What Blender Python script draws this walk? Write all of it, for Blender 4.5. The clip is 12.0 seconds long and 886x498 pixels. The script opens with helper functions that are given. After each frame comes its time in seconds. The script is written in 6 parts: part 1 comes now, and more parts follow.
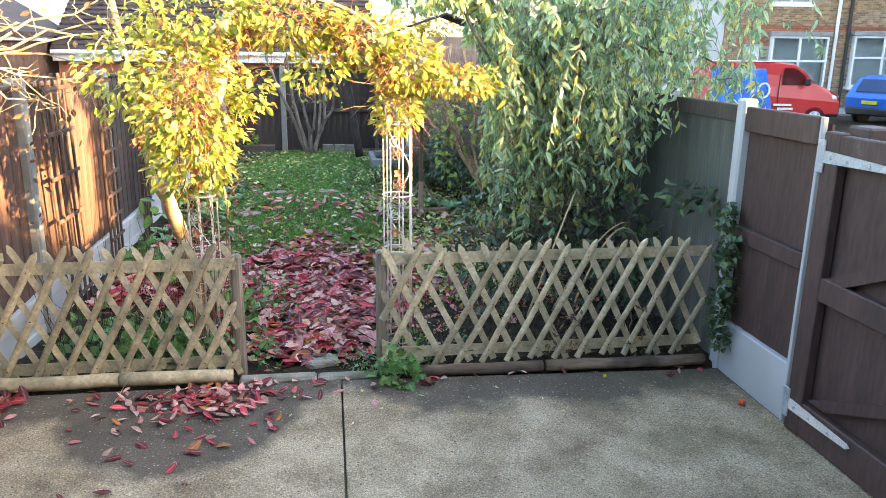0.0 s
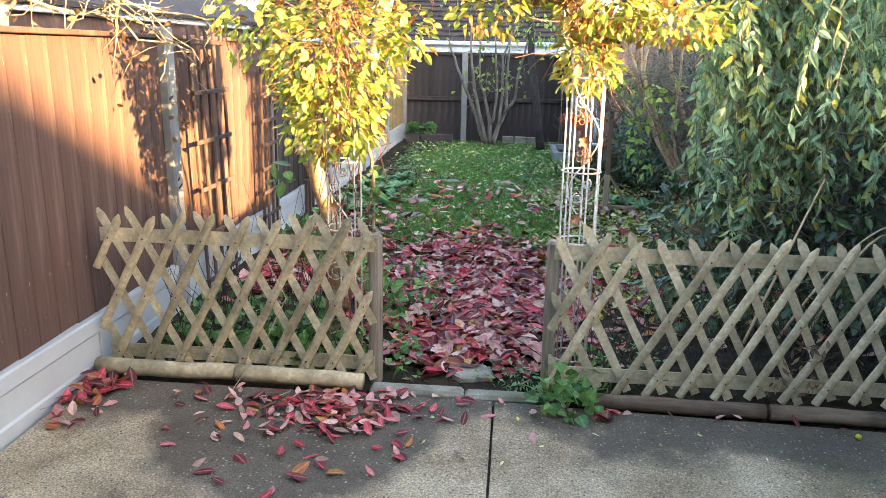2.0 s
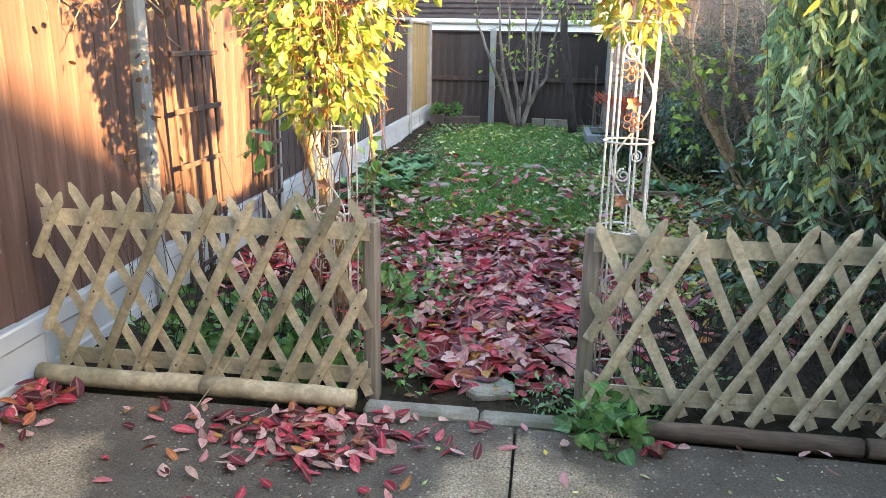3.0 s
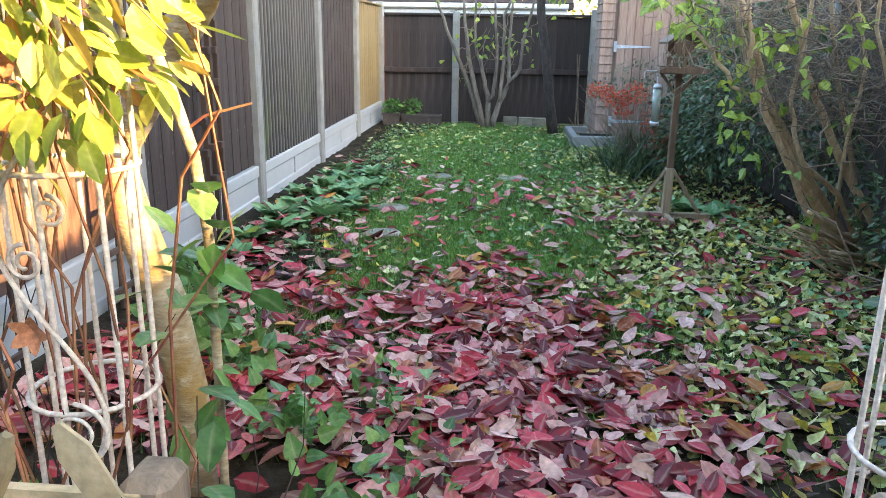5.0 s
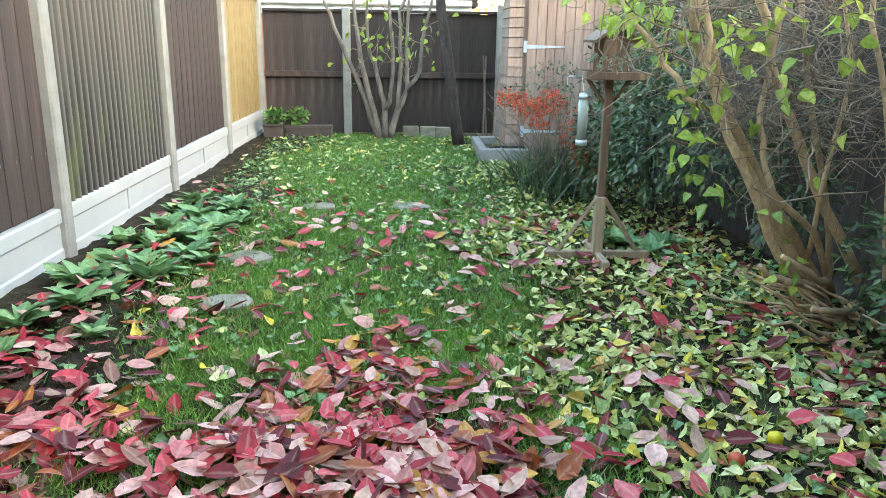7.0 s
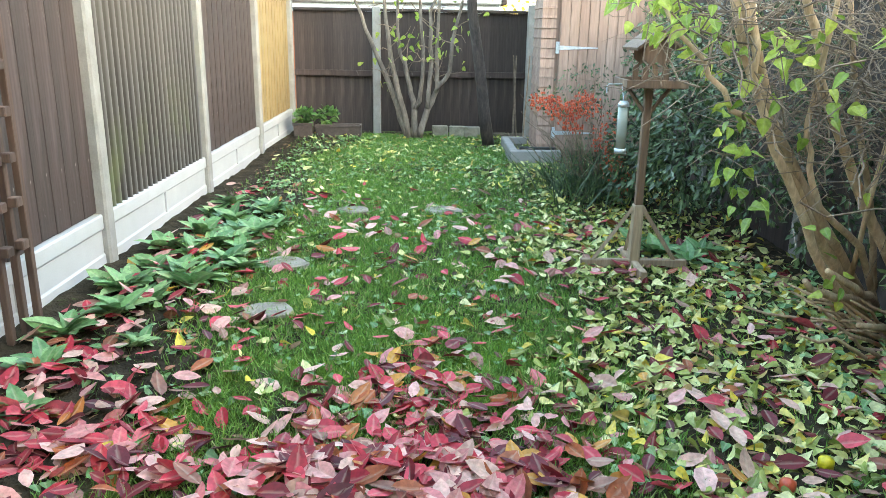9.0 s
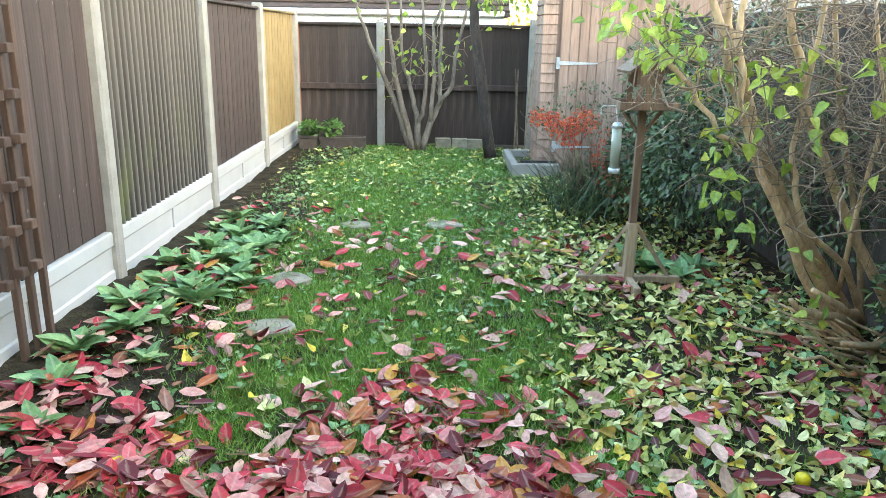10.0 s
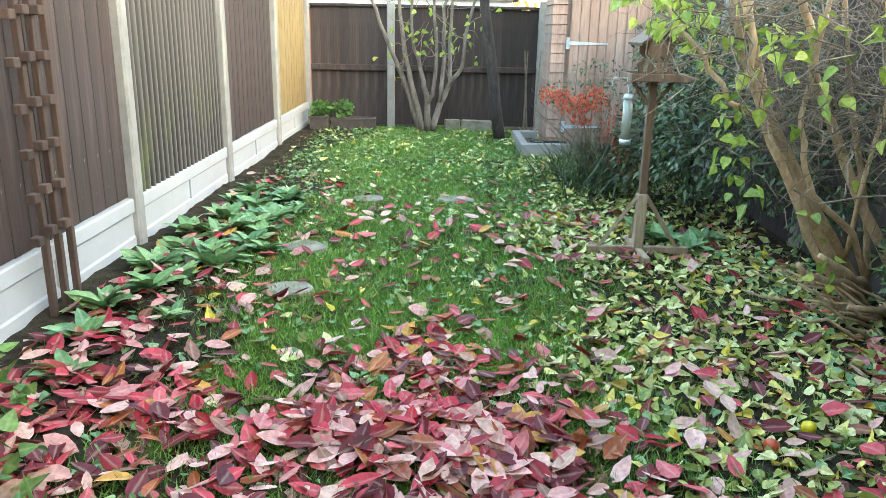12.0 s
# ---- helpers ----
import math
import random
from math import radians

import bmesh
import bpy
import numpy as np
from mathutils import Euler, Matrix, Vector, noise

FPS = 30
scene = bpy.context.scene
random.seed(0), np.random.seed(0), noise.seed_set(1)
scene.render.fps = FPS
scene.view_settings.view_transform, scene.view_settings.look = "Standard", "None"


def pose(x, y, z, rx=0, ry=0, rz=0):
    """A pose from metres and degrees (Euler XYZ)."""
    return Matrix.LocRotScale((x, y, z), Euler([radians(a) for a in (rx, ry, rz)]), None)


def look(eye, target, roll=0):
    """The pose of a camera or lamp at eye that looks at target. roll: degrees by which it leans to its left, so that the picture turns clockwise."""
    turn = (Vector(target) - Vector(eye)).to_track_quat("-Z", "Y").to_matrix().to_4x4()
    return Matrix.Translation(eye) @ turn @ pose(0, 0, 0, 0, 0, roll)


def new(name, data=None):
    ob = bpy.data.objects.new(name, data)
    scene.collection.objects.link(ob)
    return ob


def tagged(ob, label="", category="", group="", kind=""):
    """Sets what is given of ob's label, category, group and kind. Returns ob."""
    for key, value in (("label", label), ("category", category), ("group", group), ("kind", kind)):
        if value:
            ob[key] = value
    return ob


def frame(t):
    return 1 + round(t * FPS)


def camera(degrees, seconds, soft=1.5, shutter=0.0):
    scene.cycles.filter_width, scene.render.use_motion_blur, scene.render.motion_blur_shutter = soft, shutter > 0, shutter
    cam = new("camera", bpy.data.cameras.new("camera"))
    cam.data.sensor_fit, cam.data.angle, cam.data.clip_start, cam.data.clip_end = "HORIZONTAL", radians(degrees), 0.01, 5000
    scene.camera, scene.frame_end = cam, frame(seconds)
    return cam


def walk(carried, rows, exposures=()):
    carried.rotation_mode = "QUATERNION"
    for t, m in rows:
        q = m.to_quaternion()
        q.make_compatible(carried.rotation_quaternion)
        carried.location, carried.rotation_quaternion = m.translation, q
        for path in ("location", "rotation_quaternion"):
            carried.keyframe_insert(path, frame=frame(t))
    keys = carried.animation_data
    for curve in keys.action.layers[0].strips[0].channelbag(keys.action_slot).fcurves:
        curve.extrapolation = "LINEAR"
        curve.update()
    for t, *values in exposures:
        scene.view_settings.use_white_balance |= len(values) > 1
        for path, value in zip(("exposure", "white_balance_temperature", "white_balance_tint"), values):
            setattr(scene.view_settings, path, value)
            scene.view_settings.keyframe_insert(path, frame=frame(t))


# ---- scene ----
cam = camera(61.3, 12.0, soft=0.55)
PATH = [
    (0, (-0.252, 1.21, 1.89), (0.041, 3.12, 1.375), 0.8),
    (0.5, (-0.229, 1.468, 1.878), (-0.039, 3.392, 1.366), 1.0),
    (1, (-0.223, 1.639, 1.789), (-0.161, 3.574, 1.285), 1.0),
    (1.5, (-0.212, 1.843, 1.711), (-0.274, 3.777, 1.205), 1.2),
    (2, (-0.178, 2.106, 1.576), (-0.353, 4.031, 1.064), 1.1),
    (2.5, (-0.159, 2.383, 1.447), (-0.396, 4.299, 0.924), 1.0),
    (2.7, (-0.15, 2.517, 1.432), (-0.401, 4.427, 0.894), 1.0),
    (4.3, (-0.424, 4.085, 1.272), (-0.664, 5.993, 0.722), 0.7),
    (4.5, (-0.434, 4.271, 1.294), (-0.657, 6.181, 0.745), 0.6),
    (5, (-0.42, 4.731, 1.223), (-0.561, 6.65, 0.674), 0.9),
    (5.5, (-0.467, 5.158, 1.244), (-0.534, 7.08, 0.696), 0.7),
    (6, (-0.416, 5.512, 1.272), (-0.412, 7.438, 0.735), 0.7),
    (6.5, (-0.298, 5.802, 1.223), (-0.236, 7.727, 0.683), 0.9),
    (7, (-0.295, 6.029, 1.199), (-0.205, 7.952, 0.657), 0.9),
    (9, (-0.385, 6.062, 1.276), (-0.351, 7.982, 0.716), 1.0),
    (9.5, (-0.379, 6.047, 1.309), (-0.355, 7.969, 0.755), 1.0),
    (10, (-0.345, 5.959, 1.376), (-0.327, 7.883, 0.83), 1.0),
    (10.5, (-0.314, 5.926, 1.33), (-0.299, 7.852, 0.792), 1.1),
    (11, (-0.329, 5.911, 1.301), (-0.317, 7.838, 0.765), 1.1),
    (11.5, (-0.351, 5.907, 1.285), (-0.342, 7.832, 0.74), 1.2),
    (12, (-0.393, 5.836, 1.272), (-0.388, 7.753, 0.702), 1.2),
]
EXPOSURES = [(0, 3.5, 6700, 11), (2.5, 3.42, 6600, 10), (4.5, 3.42, 6700, 10), (5.5, 3.76, 6900, 6), (6.5, 4.08, 7600, 3.5), (12, 4.17, 7700, 3.5)]
walk(cam, [(t, look(eye, target, roll)) for t, eye, target, roll in PATH], EXPOSURES)

# ---- world and sun ----
SUN = Vector((0.85, -0.475, 0.242)).normalized()
world = bpy.data.worlds.new("sky")
scene.world = world
world.use_nodes = True
wt = world.node_tree
sky = wt.nodes.new("ShaderNodeTexSky")
sky.sky_type = "NISHITA"
sky.sun_disc = False
sky.sun_elevation = math.asin(SUN.z)
sky.sun_rotation = math.atan2(SUN.x, SUN.y)
sky.air_density, sky.dust_density, sky.ozone_density = 1.0, 1.5, 1.0
wt.links.new(sky.outputs[0], wt.nodes["Background"].inputs[0])
wt.nodes["Background"].inputs[1].default_value = 0.13
sun_data = bpy.data.lights.new("sun", "SUN")
sun_data.energy, sun_data.angle, sun_data.color = 5.0, radians(0.8), (1.0, 0.64, 0.3)
sun = new("sun", sun_data)
sun.matrix_basis = look((0, 0, 0), -SUN)
sun.location = (30, -17, 9)

# ---- materials ----
def nodes(name):
    m = bpy.data.materials.new(name)
    m.use_nodes = True
    return m, m.node_tree, m.node_tree.nodes["Principled BSDF"]


def link(t, a, b):
    t.links.new(a, b)


def ramp(t, stops):
    r = t.nodes.new("ShaderNodeValToRGB")
    e = r.color_ramp.elements
    while len(e) < len(stops):
        e.new(0.5)
    for k, (p, c) in zip(e, stops):
        k.position, k.color = p, (*c, 1)
    return r


def noise_tex(t, scale, detail=5.0, stretch=None, rough=0.6):
    tc = t.nodes.new("ShaderNodeTexCoord")
    n = t.nodes.new("ShaderNodeTexNoise")
    n.inputs["Scale"].default_value, n.inputs["Detail"].default_value = scale, detail
    n.inputs["Roughness"].default_value = rough
    src = tc.outputs["Object"]
    if stretch:
        mp = t.nodes.new("ShaderNodeMapping")
        mp.inputs["Scale"].default_value = stretch
        link(t, src, mp.inputs[0])
        src = mp.outputs[0]
    link(t, src, n.inputs["Vector"])
    return n


def mixc(t, fac, a, b, mode="MIX"):
    m = t.nodes.new("ShaderNodeMix")
    m.data_type, m.blend_type = "RGBA", mode
    for v, i in ((fac, 0), (a, 6), (b, 7)):
        if isinstance(v, (int, float)):
            m.inputs[i].default_value = v
        elif isinstance(v, tuple):
            m.inputs[i].default_value = (*v, 1)
        else:
            link(t, v, m.inputs[i])
    return m.outputs[2]


def maths(t, op, a, b=0.0):
    m = t.nodes.new("ShaderNodeMath")
    m.operation = op
    for i, v in enumerate((a, b)):
        if isinstance(v, (int, float)):
            m.inputs[i].default_value = v
        else:
            link(t, v, m.inputs[i])
    return m.outputs[0]


def bump(t, p, height, strength, dist=0.01):
    b = t.nodes.new("ShaderNodeBump")
    b.inputs["Strength"].default_value, b.inputs["Distance"].default_value = strength, dist
    link(t, height, b.inputs["Height"])
    link(t, b.outputs[0], p.inputs["Normal"])


def chance(t):
    """A number per piece: by object and by loose island."""
    o = t.nodes.new("ShaderNodeObjectInfo")
    g = t.nodes.new("ShaderNodeNewGeometry")
    return maths(t, "FRACT", maths(t, "ADD", o.outputs["Random"], g.outputs["Random Per Island"]))


def surface(name, stops, scale=6, stretch=None, rough=0.8, bumps=0.4, grain=60, vary=0.25, stain=None, stain_scale=1.5, stain_at=(0.5, 0.65), metal=0.0, dist=0.006, scuff=False, speck=0.7):
    """Base colours by noise, finer grain, a change from piece to piece, and patches of stain."""
    m, t, p = nodes(name)
    n = noise_tex(t, scale, 6, stretch)
    c = ramp(t, stops)
    link(t, n.outputs[0], c.inputs[0])
    col = c.outputs[0]
    g = noise_tex(t, grain, 4, stretch)
    gr = ramp(t, [(0.3, (0.6, 0.6, 0.6)), (0.7, (1.25, 1.25, 1.25))])
    link(t, g.outputs[0], gr.inputs[0])
    col = mixc(t, speck, col, gr.outputs[0], "MULTIPLY")
    if vary:
        v = ramp(t, [(0, (1 - vary,) * 3), (1, (1 + vary,) * 3)])
        link(t, chance(t), v.inputs[0])
        col = mixc(t, 1.0, col, v.outputs[0], "MULTIPLY")
    if stain:
        s = noise_tex(t, stain_scale, 5)
        sr = ramp(t, [(stain_at[0], (0, 0, 0)), (stain_at[1], (1, 1, 1))])
        link(t, s.outputs[0], sr.inputs[0])
        col = mixc(t, sr.outputs[0], col, stain)
    if scuff:
        k = noise_tex(t, 26, 4, (1, 1, 0.22), 0.7)
        kr = ramp(t, [(0.66, (0, 0, 0)), (0.72, (1, 1, 1))])
        link(t, k.outputs[0], kr.inputs[0])
        col = mixc(t, maths(t, "MULTIPLY", kr.outputs[0], 0.55), col, (0.42, 0.37, 0.33))
    link(t, col, p.inputs["Base Color"])
    p.inputs["Roughness"].default_value, p.inputs["Metallic"].default_value = rough, metal
    if bumps:
        bump(t, p, maths(t, "ADD", g.outputs[0], n.outputs[0]), bumps, dist)
    return m


def leafy(name, stops, rough=0.5, rib=0.35, glow=0.25, blotch=0.3):
    """Leaves: a colour for each, blotches, a pale midrib, and light through the blade."""
    m, t, p = nodes(name)
    c = ramp(t, stops)
    link(t, chance(t), c.inputs[0])
    n = noise_tex(t, 45, 3)
    nr = ramp(t, [(0.3, (1 - blotch,) * 3), (0.7, (1 + blotch,) * 3)])
    link(t, n.outputs[0], nr.inputs[0])
    col = mixc(t, 1.0, c.outputs[0], nr.outputs[0], "MULTIPLY")
    uv = t.nodes.new("ShaderNodeUVMap")
    sep = t.nodes.new("ShaderNodeSeparateXYZ")
    link(t, uv.outputs[0], sep.inputs[0])
    mid = ramp(t, [(0.0, (1, 1, 1)), (0.14, (0, 0, 0))])
    link(t, maths(t, "ABSOLUTE", maths(t, "SUBTRACT", sep.outputs[1], 0.5)), mid.inputs[0])
    w = t.nodes.new("ShaderNodeTexWave")
    w.inputs["Scale"].default_value, w.inputs["Distortion"].default_value = 1.6, 0.5
    mp = t.nodes.new("ShaderNodeMapping")
    mp.inputs["Rotation"].default_value = (0, 0, 0.5)
    link(t, uv.outputs[0], mp.inputs[0])
    link(t, mp.outputs[0], w.inputs["Vector"])
    col = mixc(t, maths(t, "MULTIPLY", mid.outputs[0], rib), col, mixc(t, 0.5, col, (0.7, 0.6, 0.45)))
    link(t, col, p.inputs["Base Color"])
    p.inputs["Roughness"].default_value = rough
    bump(t, p, maths(t, "ADD", w.outputs[1], n.outputs[0]), 0.15, 0.002)
    tr = t.nodes.new("ShaderNodeBsdfTranslucent")
    link(t, col, tr.inputs[0])
    mx = t.nodes.new("ShaderNodeMixShader")
    mx.inputs[0].default_value = glow
    link(t, p.outputs[0], mx.inputs[1])
    link(t, tr.outputs[0], mx.inputs[2])
    link(t, mx.outputs[0], t.nodes["Material Output"].inputs[0])
    return m


ST = (1, 1, 0.08)
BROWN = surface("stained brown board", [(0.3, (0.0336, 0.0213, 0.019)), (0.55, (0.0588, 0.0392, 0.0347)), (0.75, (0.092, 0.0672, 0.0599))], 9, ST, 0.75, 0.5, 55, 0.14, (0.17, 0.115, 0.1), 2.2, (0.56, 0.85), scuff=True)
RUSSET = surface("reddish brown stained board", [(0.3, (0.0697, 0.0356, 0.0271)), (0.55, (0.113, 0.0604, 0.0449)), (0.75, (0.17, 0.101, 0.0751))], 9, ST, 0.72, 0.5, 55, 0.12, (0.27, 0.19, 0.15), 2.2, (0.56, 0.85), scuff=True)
PALEW = surface("weathered pale post wood", [(0.3, (0.26, 0.18, 0.12)), (0.6, (0.4, 0.3, 0.2)), (0.8, (0.5, 0.4, 0.28))], 11, ST, 0.75, 0.4, 80, 0.1)
CHOC = surface("chocolate painted wood", [(0.3, (0.05, 0.029, 0.025)), (0.6, (0.075, 0.043, 0.036)), (0.8, (0.1, 0.06, 0.05))], 5, (1, 1, 0.2), 0.6, 0.25, 40, 0.08, (0.14, 0.11, 0.1), 5, (0.66, 0.8))
DARKW = surface("dark weathered board", [(0.3, (0.028, 0.02, 0.018)), (0.6, (0.058, 0.042, 0.038)), (0.8, (0.095, 0.075, 0.065))], 8, ST, 0.8, 0.5, 50, 0.3, (0.085, 0.09, 0.05), 1.6, (0.52, 0.8))
GREYW = surface("grey green faded board", [(0.3, (0.06, 0.062, 0.055)), (0.55, (0.095, 0.1, 0.088)), (0.8, (0.14, 0.145, 0.13))], 8, ST, 0.7, 0.4, 50, 0.15, (0.1, 0.13, 0.085), 1.4, (0.45, 0.75))
YELLOW = surface("new yellow pine", [(0.3, (0.255, 0.17, 0.0723)), (0.6, (0.323, 0.23, 0.106)), (0.8, (0.246, 0.162, 0.068))], 8, ST, 0.65, 0.3, 60, 0.1)
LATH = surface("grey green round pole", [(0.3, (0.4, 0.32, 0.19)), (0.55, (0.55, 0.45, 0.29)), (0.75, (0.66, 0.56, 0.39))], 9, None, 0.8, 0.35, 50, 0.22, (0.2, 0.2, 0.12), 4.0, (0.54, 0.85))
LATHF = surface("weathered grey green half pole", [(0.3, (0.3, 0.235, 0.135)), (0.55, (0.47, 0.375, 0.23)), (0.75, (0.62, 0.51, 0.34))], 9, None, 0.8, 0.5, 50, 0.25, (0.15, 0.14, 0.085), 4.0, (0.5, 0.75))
OLDPOST = surface("mossy grey post wood", [(0.3, (0.12, 0.095, 0.07)), (0.55, (0.25, 0.2, 0.15)), (0.75, (0.38, 0.31, 0.24))], 14, (1, 1, 0.08), 0.85, 0.9, 60, 0.1, (0.13, 0.15, 0.07), 2.0, (0.55, 0.8))
OLDLOG = surface("rotten log", [(0.3, (0.06, 0.04, 0.026)), (0.55, (0.2, 0.13, 0.08)), (0.75, (0.34, 0.25, 0.16))], 9, (0.15, 1, 1), 0.9, 0.8, 60, 0.2, (0.03, 0.025, 0.02), 3, (0.5, 0.7))
POSTC = surface("pale concrete post", [(0.3, (0.24, 0.235, 0.22)), (0.6, (0.31, 0.305, 0.29)), (0.8, (0.37, 0.365, 0.35))], 7, None, 0.9, 0.25, 120, 0.08, (0.22, 0.24, 0.18), 1.8, (0.58, 0.85), speck=0.3)
WHITEC = surface("white painted concrete", [(0.3, (0.4, 0.41, 0.415)), (0.6, (0.45, 0.46, 0.465)), (0.8, (0.485, 0.495, 0.5))], 3, None, 0.65, 0.08, 160, 0.02, (0.44, 0.43, 0.38), 1.3, (0.6, 0.95), speck=0.15)
KERB = surface("weathered kerb concrete", [(0.3, (0.2, 0.18, 0.14)), (0.6, (0.33, 0.3, 0.24)), (0.8, (0.42, 0.39, 0.32))], 9, None, 0.9, 0.5, 120, 0.15, (0.1, 0.1, 0.05), 3, (0.5, 0.75))
SHEDW = surface("pinkish shed boarding", [(0.3, (0.24, 0.15, 0.115)), (0.6, (0.33, 0.225, 0.18)), (0.8, (0.40, 0.29, 0.24))], 7, ST, 0.75, 0.3, 60, 0.1)
TABLEW = surface("brown oiled wood", [(0.3, (0.10, 0.058, 0.038)), (0.6, (0.18, 0.11, 0.07)), (0.8, (0.26, 0.17, 0.11))], 11, ST, 0.7, 0.4, 80, 0.12)
TRELL = surface("dark trellis wood", [(0.3, (0.05, 0.028, 0.02)), (0.6, (0.09, 0.055, 0.04)), (0.8, (0.15, 0.1, 0.075))], 11, ST, 0.75, 0.4, 80, 0.25)
METALW = surface("chalky white painted metal", [(0.3, (0.55, 0.48, 0.42)), (0.6, (0.7, 0.65, 0.6)), (0.8, (0.45, 0.3, 0.2))], 30, None, 0.5, 0.2, 120, 0.06)
RUST = surface("rusty flower metal", [(0.3, (0.35, 0.13, 0.06)), (0.6, (0.5, 0.24, 0.13)), (0.8, (0.6, 0.45, 0.35))], 30, None, 0.7, 0.3, 120, 0.1)
GALV = surface("galvanised steel", [(0.3, (0.42, 0.47, 0.52)), (0.7, (0.6, 0.65, 0.7))], 20, None, 0.45, 0.15, 120, 0.05, (0.4, 0.3, 0.2), 9, (0.62, 0.8), 0.6)
PLASTIC = surface("dark brown pot plastic", [(0.3, (0.05, 0.035, 0.03)), (0.7, (0.1, 0.08, 0.07))], 12, None, 0.6, 0.15, 80, 0.05)
BARKP = surface("pale brown stem bark", [(0.3, (0.32, 0.21, 0.12)), (0.55, (0.5, 0.35, 0.21)), (0.75, (0.6, 0.46, 0.31))], 16, (1, 1, 0.25), 0.8, 0.7, 70, 0.15, (0.3, 0.27, 0.17), 5, (0.6, 0.8))
BARKG = surface("grey branch bark", [(0.3, (0.10, 0.08, 0.065)), (0.55, (0.2, 0.165, 0.135)), (0.75, (0.3, 0.26, 0.21))], 16, (1, 1, 0.3), 0.85, 0.7, 70, 0.2)
BARKD = surface("dark trunk bark", [(0.3, (0.025, 0.02, 0.018)), (0.6, (0.06, 0.045, 0.04)), (0.8, (0.1, 0.085, 0.07))], 20, (1, 1, 0.3), 0.9, 0.9, 80, 0.1)
LICHEN = surface("lichen covered bark", [(0.3, (0.2, 0.14, 0.075)), (0.5, (0.36, 0.3, 0.2)), (0.7, (0.5, 0.46, 0.36))], 16, (0.5, 0.5, 1.6), 0.9, 0.9, 60, 0.1, (0.3, 0.2, 0.07), 8, (0.5, 0.65))
TWIG = surface("thin brown twigs", [(0.3, (0.12, 0.085, 0.062)), (0.7, (0.3, 0.225, 0.165))], 12, None, 0.85, 0.2, 60, 0.35)
REDTWIG = surface("reddish vine stems", [(0.3, (0.22, 0.055, 0.035)), (0.7, (0.36, 0.2, 0.1))], 12, None, 0.7, 0.2, 60, 0.35)
SOIL = surface("bare garden soil", [(0.3, (0.03, 0.022, 0.016)), (0.6, (0.065, 0.048, 0.034)), (0.8, (0.11, 0.085, 0.06))], 14, None, 0.95, 0.9, 70, 0.0, (0.045, 0.075, 0.02), 1.7, (0.46, 0.6), dist=0.03)
ROOFT = surface("brown roof tiles", [(0.3, (0.04, 0.028, 0.025)), (0.7, (0.075, 0.052, 0.045))], 5, None, 0.85, 0.4, 40, 0.2)
ROAD = surface("grey asphalt", [(0.3, (0.045, 0.046, 0.05)), (0.7, (0.075, 0.076, 0.08))], 4, None, 0.9, 0.4, 80, 0.0)
PAVE = surface("pavement slabs", [(0.3, (0.22, 0.21, 0.2)), (0.7, (0.32, 0.31, 0.29))], 4, None, 0.9, 0.3, 80, 0.05)
RENDER = surface("pale grey render", [(0.3, (0.40, 0.41, 0.41)), (0.7, (0.5, 0.51, 0.51))], 2, None, 0.9, 0.2, 60, 0.0)
UPVC = surface("white window frame", [(0.3, (0.72, 0.73, 0.74)), (0.7, (0.8, 0.8, 0.8))], 4, None, 0.4, 0.05, 60, 0.0)
BLACKP = surface("black plastic", [(0.3, (0.012, 0.012, 0.013)), (0.7, (0.03, 0.03, 0.03))], 10, None, 0.5, 0.1, 60, 0.0)
CARBLUE = surface("blue car paint", [(0.3, (0.02, 0.12, 0.45)), (0.7, (0.03, 0.16, 0.55))], 2, None, 0.25, 0.0, 60, 0.0)
CARRED = surface("red van paint", [(0.3, (0.5, 0.03, 0.03)), (0.7, (0.6, 0.045, 0.04))], 2, None, 0.3, 0.0, 60, 0.0)
VANBLUE = surface("blue printed van film", [(0.3, (0.02, 0.10, 0.5)), (0.55, (0.05, 0.22, 0.7)), (0.75, (0.25, 0.5, 0.8))], 2.2, None, 0.3, 0.0, 60, 0.0)
WHITEP = surface("white paint", [(0.3, (0.7, 0.71, 0.73)), (0.7, (0.8, 0.8, 0.8))], 4, None, 0.35, 0.05, 60, 0.0)
YPLATE = surface("yellow number plate", [(0.3, (0.6, 0.48, 0.02)), (0.7, (0.65, 0.52, 0.03))], 4, None, 0.4, 0.0, 60, 0.0)
REDLIGHT = surface("red tail lamp plastic", [(0.3, (0.4, 0.01, 0.01)), (0.7, (0.5, 0.02, 0.02))], 4, None, 0.2, 0.0, 60, 0.0)
CURTAIN = surface("window blind", [(0.3, (0.36, 0.40, 0.40)), (0.7, (0.5, 0.54, 0.54))], 3, None, 0.8, 0.0, 40, 0.0)
BRICK = surface("yellow brown brick", [(0.3, (0.20, 0.12, 0.07)), (0.55, (0.31, 0.20, 0.11)), (0.75, (0.38, 0.26, 0.15))], 6, None, 0.9, 0.4, 60, 0.35)
REDBRICK = surface("red brick", [(0.3, (0.28, 0.09, 0.05)), (0.7, (0.38, 0.15, 0.09))], 6, None, 0.9, 0.4, 60, 0.25)
MORTAR = surface("grey mortar", [(0.3, (0.26, 0.23, 0.19)), (0.7, (0.36, 0.33, 0.28))], 6, None, 0.95, 0.3, 60, 0.0)
SEED = surface("bird seed", [(0.3, (0.35, 0.27, 0.14)), (0.7, (0.55, 0.45, 0.28))], 60, None, 0.9, 0.5, 200, 0.0)


